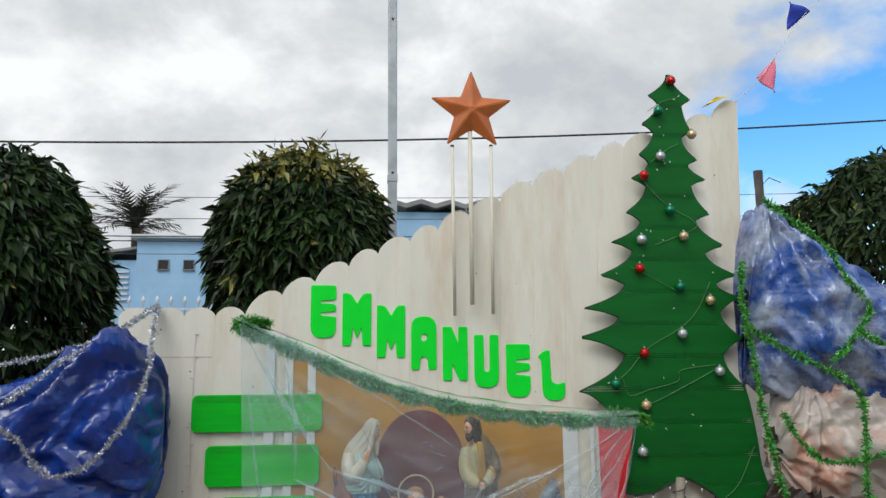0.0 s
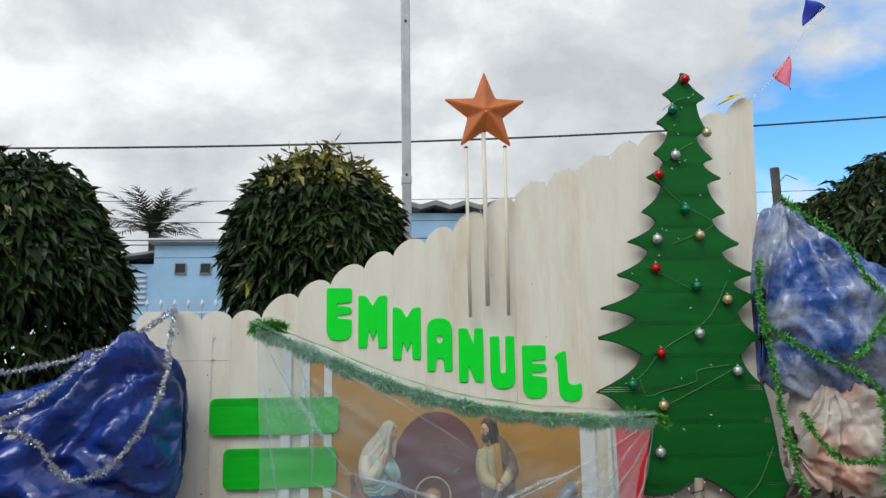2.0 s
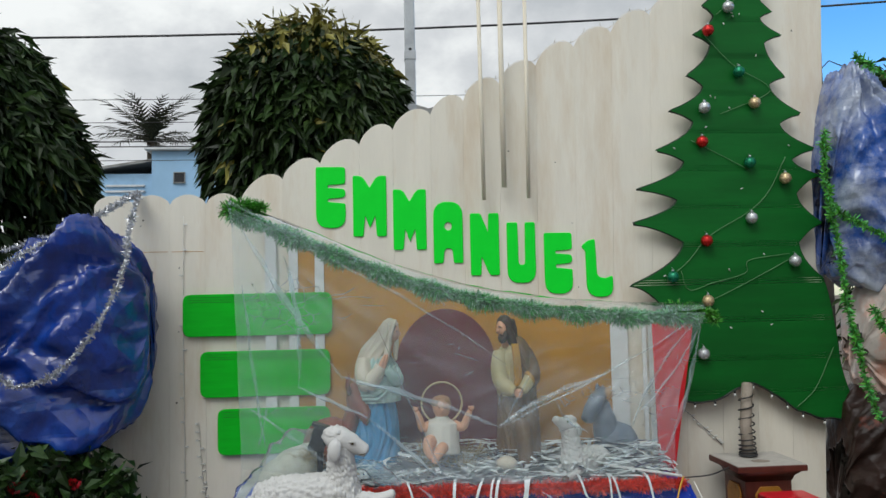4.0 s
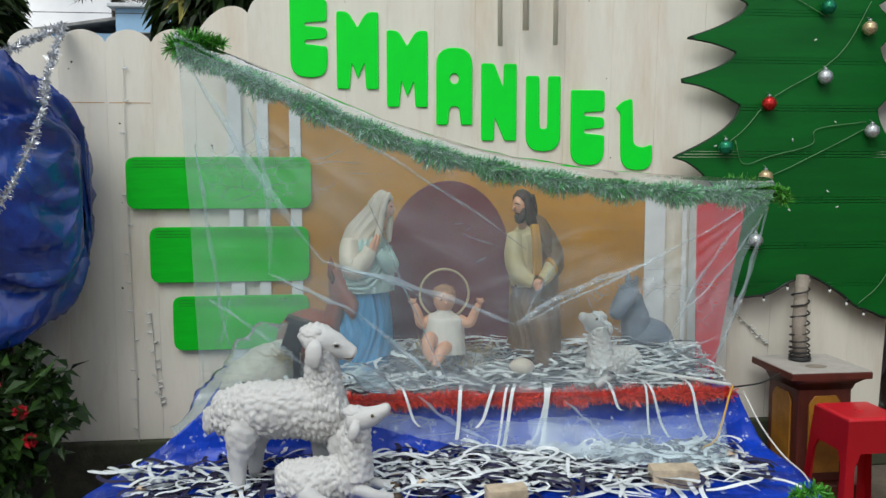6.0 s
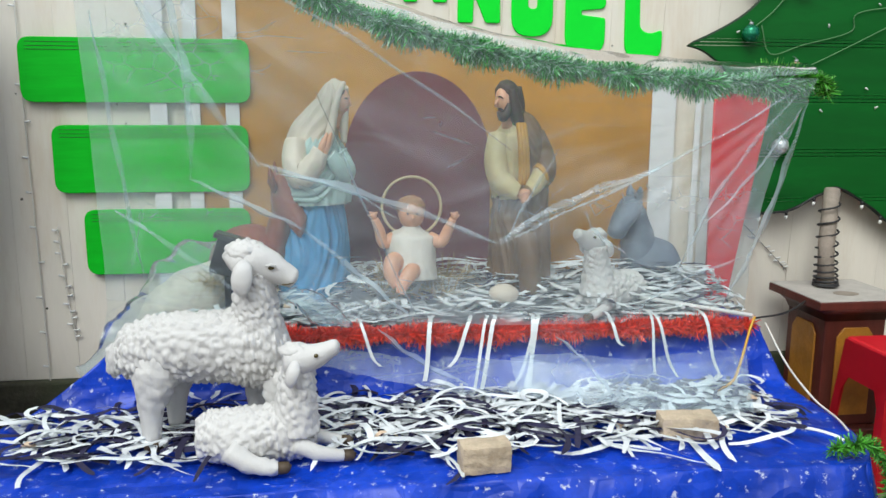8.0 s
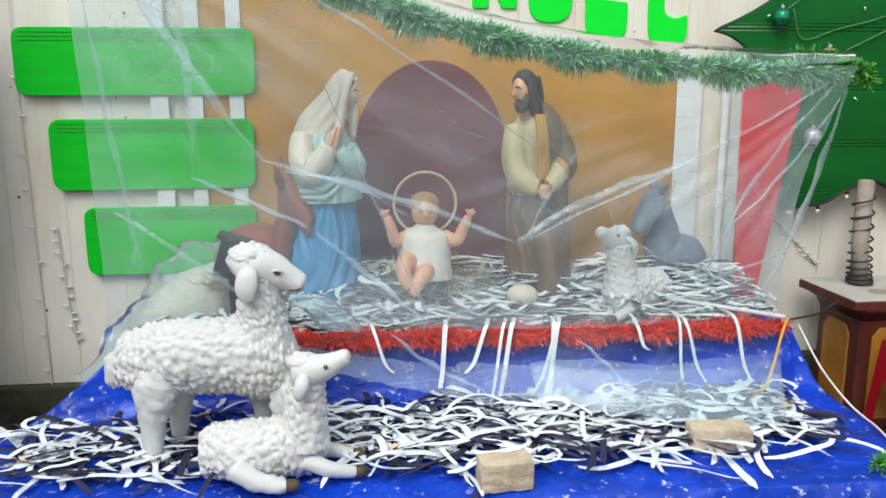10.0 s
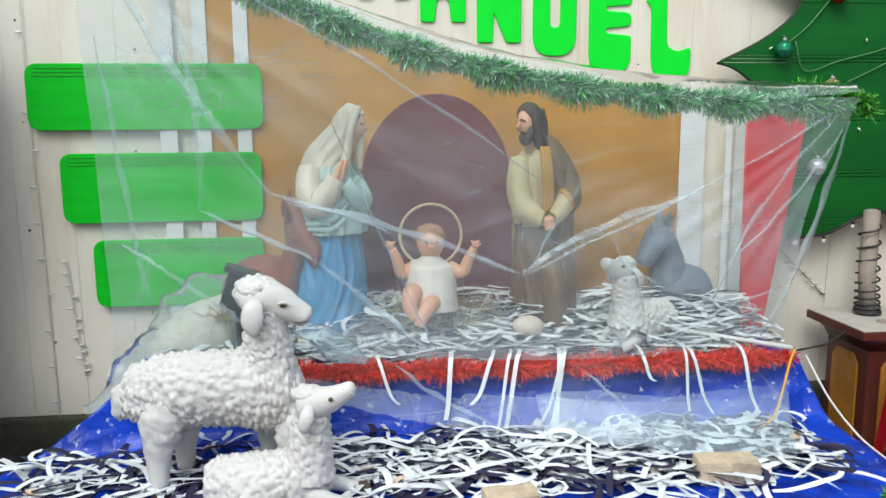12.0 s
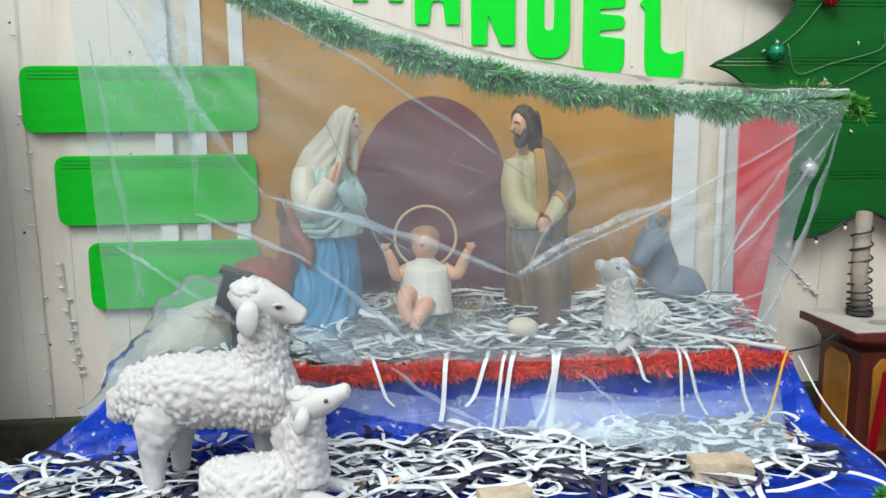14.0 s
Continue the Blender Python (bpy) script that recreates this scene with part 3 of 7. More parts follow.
def weeping_tree(at, rx, ry, z_mid, rz, z_low, n, seed, young=0.0, lean=0.0):
    """A clipped dome of long drooping leaves on short limbs."""
    rng = np.random.default_rng(seed)
    t = thing("tree", "clipped tree with drooping dark leaves" + (" and yellowing top shoots" if young else ""), "tree", at)
    bm = bmesh.new()
    loft(bm, [(0, 0, 0), (0.03, 0.02, z_low), (0, 0, z_mid), (0.02, 0, z_mid + rz * 0.6)], [0.14, 0.11, 0.08, 0.03], 10)
    for k in range(9):
        a, h = k * 2.4, z_low + (z_mid - z_low) * (0.3 + 0.1 * k)
        loft(bm, [(0, 0, h), (rx * 0.4 * math.cos(a), ry * 0.4 * math.sin(a), h + 0.25), (rx * 0.75 * math.cos(a), ry * 0.75 * math.sin(a), h + 0.35)], [0.045, 0.03, 0.01], 6)
    part("trunk", bm, M["bark"], t)
    u = rng.uniform(0, 2 * np.pi, n)
    v = rng.uniform(-0.55, 1.0, n)
    shell = np.where(rng.random(n) < 0.72, rng.uniform(0.93, 1.03, n), rng.uniform(0.66, 0.93, n))
    lump = np.array([noise.noise(Vector((2.3 * math.cos(a), 2.3 * math.sin(a), 3.0 * b + seed))) for a, b in zip(u, v)])
    shell = shell * (1 + 0.13 * lump)
    ring = np.where(v > 0, np.sqrt(np.clip(1 - np.abs(v) ** 2.3, 0, 1)), 1.0 - 0.1 * v * v)
    z = np.where(v > 0, z_mid + rz * v * shell, z_mid + (z_mid - z_low) * v / 0.55)
    c = np.stack([rx * ring * shell * np.cos(u) + lean * (z - z_mid), ry * ring * shell * np.sin(u), z], 1)
    out = np.stack([np.cos(u) * np.maximum(ring, 0.25), np.sin(u) * np.maximum(ring, 0.25), 0.35 * np.clip(v, 0, 1)], 1)
    d = out * 0.42 + rng.normal(scale=0.5, size=(n, 3)) + np.array([0, 0, -0.75])
    d /= np.linalg.norm(d, axis=1)[:, None]
    ln = rng.uniform(0.10, 0.20, n)[:, None]
    w = np.cross(d, out + rng.normal(scale=0.5, size=(n, 3)))
    w /= np.linalg.norm(w, axis=1)[:, None]
    w *= (ln * rng.uniform(0.13, 0.19, n)[:, None])
    nrm = np.cross(w, d)
    nrm /= np.linalg.norm(nrm, axis=1)[:, None]
    fold = nrm * np.linalg.norm(w, axis=1)[:, None] * 0.5
    sag = np.array([0, 0, -0.16]) * ln
    verts = np.stack([c, c + d * ln * 0.45 + w + fold, c + d * ln * 0.45 - w + fold, c + d * ln * 0.5, c + d * ln + sag], 1).reshape(-1, 3)
    b = (np.arange(n) * 5)[:, None]
    faces = np.concatenate([b + [0, 1, 3], b + [0, 3, 2], b + [3, 1, 4], b + [3, 4, 2]], 1).reshape(-1, 3)
    yellow = (rng.random(n) < np.clip(young * (v - 0.55) * 2.2 * (1 + lump * 2), 0.012, 1)).astype(int)
    raw("crown", verts.tolist(), faces.tolist(), [M["leaf"], M["leaf_young"]], t, slots=np.repeat(yellow, 4).tolist())
    if young:
        k = 90
        a = rng.uniform(-0.6, 0.75, k) * rx
        h = z_mid + rz * np.sqrt(np.clip(1 - (a / rx) ** 2, 0, 1))
        vv, ff = [], []
        for i in range(k):
            p0 = np.array([a[i], rng.uniform(-0.5, 0.3) * ry, h[i] * rng.uniform(0.985, 1.03)])
            for j in range(3):
                dd = np.array([rng.normal() * 0.5, rng.normal() * 0.5, rng.uniform(-0.7, 0.6)])
                dd *= rng.uniform(0.08, 0.15) / np.linalg.norm(dd)
                ww = np.cross(dd, rng.normal(size=3))
                ww *= 0.013 / np.linalg.norm(ww)
                n0 = len(vv)
                vv += [tuple(p0), tuple(p0 + dd * 0.5 + ww), tuple(p0 + dd), tuple(p0 + dd * 0.5 - ww)]
                ff.append((n0, n0 + 1, n0 + 2, n0 + 3))
        raw("shoot", vv, ff, M["leaf_young"], t, "yellow-green young shoots")["kind"] = "stuff"
    return t


weeping_tree((-2.98, 6.5, 0), 0.99, 0.92, 2.45, 1.22, 0.25, 23000, 3)
weeping_tree((-0.41, 7.1, 0), 0.755, 0.78, 2.86, 0.98, 1.7, 14500, 4, young=1.0)
weeping_tree((6.25, 8.0, 0), 1.45, 1.2, 3.0, 1.25, 1.0, 12000, 8)

pole = thing("utility_pole", "tall slim galvanised steel pole with bolt holes", "pole", (0.43, 7.7, 0))
bm = bmesh.new()
box(bm, -0.045, 0.045, -0.045, 0.045, 0, 9.0, 0.008)
part("shaft", bm, M["steel"], pole)
for z in (3.87, 5.52):
    bm = bmesh.new()
    loft(bm, [(0, -0.05, z), (0, -0.044, z)], [0.014, 0.014], 8)
    part("bolt_hole", bm, M["black"], pole)
bm = bmesh.new()
box(bm, -0.05, 0.05, -0.05, 0.05, 3.78, 3.86, 0.004)
part("collar", bm, M["steel"], pole)


def wire(a, b, sag, r, label):
    pts = [tuple(Vector(a).lerp(Vector(b), i / 24) - Vector((0, 0, sag * 4 * (i / 24) * (1 - i / 24)))) for i in range(25)]
    tagged(tube("overhead_wire", pts, r, M["wire"], seg=5), label, "wire", "overhead wires")


wire((-12.0, 12, 5.38), (16, 12, 6.92), 0.52, 0.017, "thick dark overhead cable across the sky")
for z0, z1, r in ((5.02, 5.30, 0.006), (4.66, 4.86, 0.006), (4.35, 4.52, 0.010), (4.28, 4.40, 0.010), (4.05, 4.18, 0.006)):
    wire((-10.0, 14, z0), (15, 14, z1 + 0.35), 0.2, r, "thin dark wire strung behind the fence")

post = thing("wooden_post", "weathered dark wooden post behind the tarp", "post", (6.30, 11.2, 0))
bm = bmesh.new()
loft(bm, [(0, 0, 0), (0.01, 0, 3), (0, 0, 4.98)], [0.085, 0.08, 0.072], 10)
part("shaft", bm, M["post_wood"], post)
bm = bmesh.new()
loft(bm, [(-0.01, -0.02, 4.7), (0.12, -0.1, 4.85), (0.3, -0.1, 4.78)], [0.008] * 3, 5)
part("wire_loop", bm, M["wire"], post)


# ---- the fence ----
def skew(x, z):
    return x * (1 + 0.0135 * (z - 4.0)) if x > 0 else x


fence = thing("wall_fence", "tall cream-painted board fence with scalloped rising top", "fence", kind="structure")
VALLEYS = [(-1.604, 2.262), (-1.378, 2.262), (-1.158, 2.264), (-0.942, 2.266), (-0.738, 2.272), (-0.479, 2.418), (-0.246, 2.514), (-0.002, 2.633),
           (0.213, 2.727), (0.456, 2.824), (0.669, 2.912), (0.905, 3.025), (1.148, 3.140), (1.403, 3.266), (1.652, 3.363), (1.914, 3.480),
           (2.139, 3.592), (2.385, 3.680), (2.630, 3.770), (2.871, 3.856), (3.100, 3.985)]
for i, ((xl, zl), (xr, zr)) in enumerate(zip(VALLEYS, VALLEYS[1:])):
    gap, top = 0.0003, []
    for k in range(15):
        s = k / 14
        bulge = 0.062 if i < 4 else 0.050
        z = zl + (zr - zl) * math.sin(s * math.pi / 2) ** 0.75 + bulge * math.sin(math.pi * s) ** 0.6
        x = xl + gap + (xr - xl - 2 * gap) * s
        top.append((skew(x, z), z))
    if i == len(VALLEYS) - 2:
        top[-1] = (top[-1][0], 3.99)
    out = top[::-1] + [(skew(xl + gap, 0.29), 0.29), (skew(xr - gap, 0.29), 0.29)]
    y0 = WALL + (0.0, 0.0008, 0.0004)[i % 3]
    cut_board("picket", [out], y0, y0 + 0.022, M["fence"], fence, bevel=0.0008)
    if i in (1, 2):
        bm = bmesh.new()
        box(bm, xl + 0.012, xr - 0.012, y0 - 0.0012, y0 - 0.0002, 1.975, 1.978)
        part("joint_line", bm, M["backdrop"], fence)
for z in (0.6, 1.5):
    bm = bmesh.new()
    box(bm, -1.6, 2.9, WALL + 0.026, WALL + 0.08, z, z + 0.09, 0.004)
    part("rail", bm, M["fence"], fence)
rng = random.Random(11)
bm = bmesh.new()
for i in range(46):
    x, z = rng.uniform(-1.5, 2.9), 0
    z = rng.uniform(0.5, min(3.4, 2.2 + max(0, x + 0.7) * 0.45))
    r = rng.uniform(0.0025, 0.006)
    loft(bm, [(skew(x, z), WALL - 0.0012, z), (skew(x, z), WALL + 0.001, z)], [r, r], 7)
part("nail", bm, M["curb"], fence, "dark nail heads and knots").update_tag()
bm = bmesh.new()
box(bm, -1.75, 3.4, WALL - 0.035, WALL + 0.22, 0.0, 0.288, 0.012)
tagged(part("curb", bm, M["curb"]), "low dark mossy concrete kerb under the fence", "kerb", kind="structure")

# small clear bulbs on the rising top of the fence
tops = thing("fairy_lights", "row of tiny unlit bulbs along the fence top", "lights", group="fairy light strings")
rng = random.Random(4)
path = []
for (xl, zl), (xr, zr) in zip(VALLEYS[10:16], VALLEYS[11:17]):
    for s in (0.08, 0.28, 0.5, 0.72, 0.92):
        z = zl + (zr - zl) * math.sin(s * math.pi / 2) ** 0.75 + 0.052 * math.sin(math.pi * s) ** 0.6
        path.append((skew(xl + (xr - xl) * s, z), WALL + 0.005, z + 0.006))
tube("cord", path, 0.0022, M["clear_wire"], tops, seg=4)
for p in path[::2]:
    bm = bmesh.new()
    loft(bm, [p, (p[0] + rng.uniform(-0.006, 0.006), p[1] - 0.004, p[2] + 0.024)], [0.0035, 0.002], 6)
    part("bulb", bm, M["bulb"], tops)

# ---- star on its three pipes ----
star = thing("star_ornament", "orange five-pointed star on three weathered white pipes", "star", (0.908, 5.60, 0))
bm = bmesh.new()
cz, R, r = 3.812, 0.345, 0.146
pts = []
for k in range(10):
    a = math.pi / 2 + k * math.pi / 5
    rr = R if k % 2 == 0 else r
    pts.append(bm.verts.new((rr * math.cos(a), 0, cz + rr * math.sin(a))))
cf, cb = bm.verts.new((0, -0.075, cz)), bm.verts.new((0, 0.075, cz))
for k in range(10):
    bm.faces.new((pts[k], pts[(k + 1) % 10], cf))
    bm.faces.new((pts[(k + 1) % 10], pts[k], cb))
bmesh.ops.bevel(bm, geom=list(bm.edges), offset=0.006, segments=2, affect="EDGES")
part("star", bm, M["star"], star)
for dx, z0, z1, rr in ((-0.148, 2.265, 3.535, 0.0125), (-0.012, 2.345, 3.66, 0.0165), (0.148, 2.275, 3.545, 0.0125)):
    bm = bmesh.new()
    loft(bm, [(dx * 0.95, 0.015, z0), (dx * 0.98, 0.015, (z0 + z1) / 2), (dx, 0.015, z1)], [rr] * 3, 12)
    p_ob = part("pipe", bm, M["rust_pipe"], star, smooth=True)
    if dx:
        bm = bmesh.new()
        loft(bm, [(dx, 0.015, z1), (dx, 0.015, z1 + 0.012), (dx, 0.015, z1 + 0.016)], [rr * 1.15, rr * 1.15, rr * 0.6], 12)
        part("cap", bm, M["black"], p_ob)

# ---- letters and painted panels ----
def glyph(ch, w, h):
    """Outlines of a fat cut-out letter with its lower left corner at 0, 0."""
    if ch == "E":
        body = [(0, h), (0, 0), (w, 0), (w, 0.40 * h), (0.40 * w, 0.43 * h), (0.40 * w, 0.475 * h), (w, 0.50 * h), (w, 0.64 * h), (0.40 * w, 0.66 * h), (0.40 * w, 0.70 * h), (w, 0.72 * h), (w, h)]
        return [fillet(body, [0.012, 0.46 * w, 0.46 * w, 0.012, 0.02, 0.02, 0.03, 0.03, 0.02, 0.02, 0.02, 0.022])]
    if ch == "M":
        body = [(0, h), (0, 0), (0.30 * w, 0), (0.36 * w, 0.34 * h), (0.50 * w, 0.13 * h), (0.66 * w, 0.34 * h), (0.70 * w, 0), (w, 0), (w, h), (0.72 * w, h), (0.50 * w, 0.80 * h), (0.28 * w, h)]
        return [fillet(body, [0.012, 0.012, 0.012, 0.006, 0.012, 0.006, 0.012, 0.012, 0.012, 0.05, 0.006, 0.05])]
    if ch == "A":
        body = [(0, h), (0, 0), (0.32 * w, 0), (0.37 * w, 0.24 * h), (0.63 * w, 0.24 * h), (0.68 * w, 0), (w, 0), (w, h)]
        hole = [(0.5 * w + 0.023 * math.cos(a * math.pi / 9), 0.60 * h + 0.026 * math.sin(a * math.pi / 9)) for a in range(18)]
        return [fillet(body, [0.48 * w, 0.012, 0.012, 0.03, 0.03, 0.012, 0.012, 0.48 * w]), hole]
    if ch == "N":
        body = [(0, h), (0, 0), (0.36 * w, 0), (0.38 * w, 0.30 * h), (0.66 * w, 0), (w, 0), (w, h), (0.64 * w, h), (0.62 * w, 0.70 * h), (0.36 * w, h)]
        return [fillet(body, [0.012, 0.012, 0.012, 0.004, 0.012, 0.012, 0.012, 0.012, 0.004, 0.012])]
    if ch == "U":
        body = [(0, h), (0, 0), (w, 0), (w, h), (0.64 * w, h), (0.62 * w, 0.30 * h), (0.40 * w, 0.30 * h), (0.38 * w, h)]
        return [fillet(body, [0.012, 0.46 * w, 0.46 * w, 0.012, 0.012, 0.02, 0.02, 0.012])]
    body = [(0, 0.86 * h), (0.14 * w, 0.80 * h), (0.17 * w, 0), (w, 0), (w, 0.37 * h), (0.74 * w, 0.31 * h), (0.50 * w, 0.36 * h), (0.46 * w, h), (0.20 * w, 0.96 * h)]
    return [fillet(body, [0.02, 0.02, 0.10, 0.14, 0.02, 0.06, 0.05, 0.02, 0.02])]


WORD = [("E", -0.273, 2.490, -0.091, 2.108), ("M", -0.045, 2.434, 0.163, 2.053), ("M", 0.204, 2.346, 0.410, 1.966), ("A", 0.454, 2.266, 0.639, 1.878),
        ("N", 0.685, 2.190, 0.868, 1.798), ("U", 0.917, 2.130, 1.099, 1.745), ("E", 1.154, 2.061, 1.334, 1.673), ("L", 1.390, 2.021, 1.594, 1.648)]
for ch, x0, z1, x1, z0 in WORD:
    o = cut_board("letter_" + ch.lower(), glyph(ch, x1 - x0, z1 - z0), -0.010, -0.001, M["letter"], None, bevel=0.003)
    o.location = (x0, WALL, z0)
    tagged(o, "bright green cut-out letter %s fixed to the cream fence" % ch, "letter", "letters on the fence")
for x0, z1, x1, z0 in ((-1.073, 1.713, -0.180, 1.458), (-0.971, 1.368, -0.195, 1.092), (-0.869, 1.023, -0.200, 0.749)):
    w, h = x1 - x0, z1 - z0
    o = cut_board("sign_panel", [fillet([(0, 0), (w, 0), (w, h), (0, h)], 0.05)], -0.007, -0.001, M["panel_green"], None, bevel=0.002)
    o.location = (x0, WALL - 0.029, z0)
    tagged(o, "plain bright green rounded board on the fence, partly under plastic", "sign", "green boards on the fence")
    bm = bmesh.new()
    for k, dz in enumerate((0.018, 0.034, 0.048)):
        box(bm, 0.03, w - 0.03, -0.0082, -0.0072, h - dz - 0.0022, h - dz)
    part("groove", bm, M["dark_edge"], o)

# ---- Christmas tree cut-out ----
TY = 5.60
tree = thing("christmas_tree_cutout", "flat dark green plank Christmas tree standing against the fence", "christmas tree", (0, TY, 0))
LEFT = [(4.17, 2.475), (3.99, 2.31), (3.93, 2.39), (3.756, 2.247), (3.69, 2.34), (3.508, 2.211), (3.45, 2.29), (3.317, 2.138), (3.26, 2.26),
        (3.049, 2.087), (2.985, 2.20), (2.819, 1.962), (2.755, 2.125), (2.563, 1.858), (2.50, 2.055), (2.317, 1.728), (2.255, 2.00),
        (2.10, 1.679), (1.985, 2.03), (1.712, 1.674), (1.56, 1.90), (1.0, 1.88), (0.8, 1.9)]
RIGHT = [(4.17, 2.50), (3.965, 2.662), (3.92, 2.58), (3.70, 2.65), (3.655, 2.56), (3.475, 2.687), (3.44, 2.60), (3.321, 2.746), (3.275, 2.62),
         (3.045, 2.758), (3.0, 2.64), (2.802, 2.86), (2.745, 2.70), (2.572, 2.946), (2.51, 2.77), (2.40, 2.964), (2.29, 2.79),
         (2.09, 2.966), (1.97, 2.79), (1.752, 2.925), (1.3, 3.02), (0.868, 3.15), (0.8, 3.15)]


def edge_at(rows, z, sign):
    """The cut edge at height z: hollow above each tip, slightly hollow below it."""
    for i, ((za, xa), (zb, xb)) in enumerate(zip(rows, rows[1:])):
        if za >= z >= zb:
            s = (za - z) / (za - zb)
            s = s ** 1.9 if i % 2 == 0 else s ** 0.55
            return xa + (xb - xa) * s
    return rows[-1][1]


def bottom_at(x):
    return float(np.interp(x, [1.8, 2.03, 2.18, 2.30, 2.42, 2.55, 2.72, 2.87, 3.0, 3.2], [1.03, 0.985, 0.985, 1.04, 1.10, 1.04, 0.918, 0.86, 0.85, 0.868]))


SEAMS = [4.17, 3.93, 3.69, 3.44, 3.20, 2.955, 2.712, 2.47, 2.228, 1.985, 1.745, 1.505, 1.265, 1.06, 0.80]
for zt, zb in zip(SEAMS, SEAMS[1:]):
    strips = [(zt - 0.002, zt - 0.014), (zt - 0.017, zt - 0.029), (zt - 0.032, zb)] if zt < 4.1 else [(zt, zb)]
    bm = bmesh.new()
    for a, b in strips:
        n = max(2, int((a - b) / 0.012))
        zs = [a + (b - a) * k / n for k in range(n + 1)]
        prev = None
        for z in zs:
            xl, xr = edge_at(LEFT, z, -1), edge_at(RIGHT, z, 1)
            cols = 24 if zb < 1.2 else 1
            row = []
            for k in range(cols + 1):
                x = xl + (xr - xl) * k / cols
                zz = max(z, bottom_at(x)) if zb < 1.2 else z
                row.append((bm.verts.new((x, 0.0, zz)), bm.verts.new((x, 0.018, zz))))
            if prev:
                for k in range(cols):
                    q = [prev[k], prev[k + 1], row[k + 1], row[k]]
                    for side in (0, 1):
                        vs = [v[side] for v in q]
                        if (vs[0].co - vs[3].co).length + (vs[1].co - vs[2].co).length > 1e-4:
                            bm.faces.new(vs)
                for k0 in (0, cols):
                    f = bm.faces.new((prev[k0][0], row[k0][0], row[k0][1], prev[k0][1]))
                    f.material_index = 1
            prev = row
    bmesh.ops.dissolve_degenerate(bm, edges=bm.edges, dist=1e-5)
    part("plank", bm, [M["tree_green"], M["dark_edge"]], tree)
bm = bmesh.new()
box(bm, 2.43, 2.52, 0.02, 0.055, 1.16, 3.88, 0.003)
part("backing_batten", bm, M["dark_edge"], tree)
for rows, nm in ((LEFT, "l"), (RIGHT, "r")):
    pts = [(edge_at(rows, z, 0), 0.009, z) for z in np.linspace(4.17, 1.0 if nm == "l" else 0.88, 330)]
    tube("dark_rim", pts, 0.0075, M["dark_edge"], tree, seg=5)
pts = [(x, 0.009, bottom_at(x)) for x in np.linspace(1.9, 3.14, 60)]
tube("dark_rim", pts, 0.0075, M["dark_edge"], tree, seg=5)
bm = bmesh.new()
loft(bm, [(2.325, -0.14, 0.66), (2.33, -0.11, 0.85), (2.395, -0.02, 1.085)], [0.037, 0.035, 0.034], 14)
part("trunk", bm, M["trunk_pole"], tree, "bare wooden pole trunk", True)
coil = []
for k in range(150):
    s = k / 149
    z = 0.672 + 0.36 * s ** 2.1
    a = s * 2 * math.pi * 11
    cx, cy = 2.326 + 0.035 * s ** 2, -0.138 + 0.075 * s ** 1.6
    rr = 0.043 + 0.010 * (1 - s)
    coil.append((cx + rr * math.cos(a), cy + rr * math.sin(a), z))
tube("wire_coil", coil, 0.0045, M["wire"], tree, seg=5)

BALLS = [("red", 2.49, 4.107), ("green", 2.374, 3.857), ("gold", 2.635, 3.672), ("silver", 2.372, 3.492), ("red", 2.232, 3.336), ("green", 2.425, 3.068),
         ("silver", 2.188, 2.837), ("gold", 2.521, 2.867), ("red", 2.163, 2.616), ("green", 2.471, 2.481), ("gold", 2.701, 2.379), ("silver", 2.467, 2.128),
         ("red", 2.166, 1.987), ("silver", 2.740, 1.851), ("green", 1.939, 1.763), ("gold", 2.159, 1.610), ("silver", 2.116, 1.281)]
rng = random.Random(9)
for col, x, z in BALLS:
    b_ob = thing("bauble", "small shiny %s bauble hung on the plank tree" % col, "bauble", (x, TY - 0.036, z), "baubles on the tree")
    bm = bmesh.new()
    ball(bm, (0, 0, 0), 0.037, seg=18, bump=lambda p, d: 0.0016 * math.sin(d.z * 40) * (1 if abs(d.z) < 0.8 else 0))
    part("globe", bm, M["ball_" + col], b_ob, smooth=True)
    bm = bmesh.new()
    loft(bm, [(0, 0, 0.035), (0, 0, 0.046)], [0.010, 0.009], 8)
    loft(bm, [(0, 0, 0.046), (0.003, 0.012, 0.056), (0, 0.030, 0.060)], [0.0014] * 3, 4)
    part("cap", bm, M["steel"], b_ob)

lights = thing("fairy_lights", "thin green wire with tiny white bulbs looped across the plank tree", "lights", (0, TY - 0.008, 0), "fairy light strings")
STRANDS = [[(2.30, 3.45), (2.45, 3.56), (2.53, 3.60)], [(2.22, 3.31), (2.40, 3.12), (2.62, 2.99), (2.60, 2.92), (2.30, 2.80)], [(2.10, 2.63), (2.30, 2.53), (2.47, 2.44)],
           [(2.72, 2.52), (2.60, 2.30), (2.46, 2.17), (2.20, 2.02), (2.05, 1.86), (1.95, 1.78)], [(2.0, 1.80), (2.05, 1.68), (2.20, 1.72), (2.42, 1.78), (2.45, 1.86), (2.72, 1.90)],
           [(2.16, 1.60), (2.30, 1.66), (2.55, 1.78), (2.73, 1.87)], [(2.30, 3.86), (2.42, 3.94), (2.55, 3.98)], [(2.72, 0.93), (2.85, 1.05), (2.98, 1.30)]]
for s in STRANDS:
    pts = smooth_path([(x, rng.uniform(-0.004, 0), z) for x, z in s], 30)
    tube("cord", pts, 0.0026, M["green_wire"], lights, seg=4)
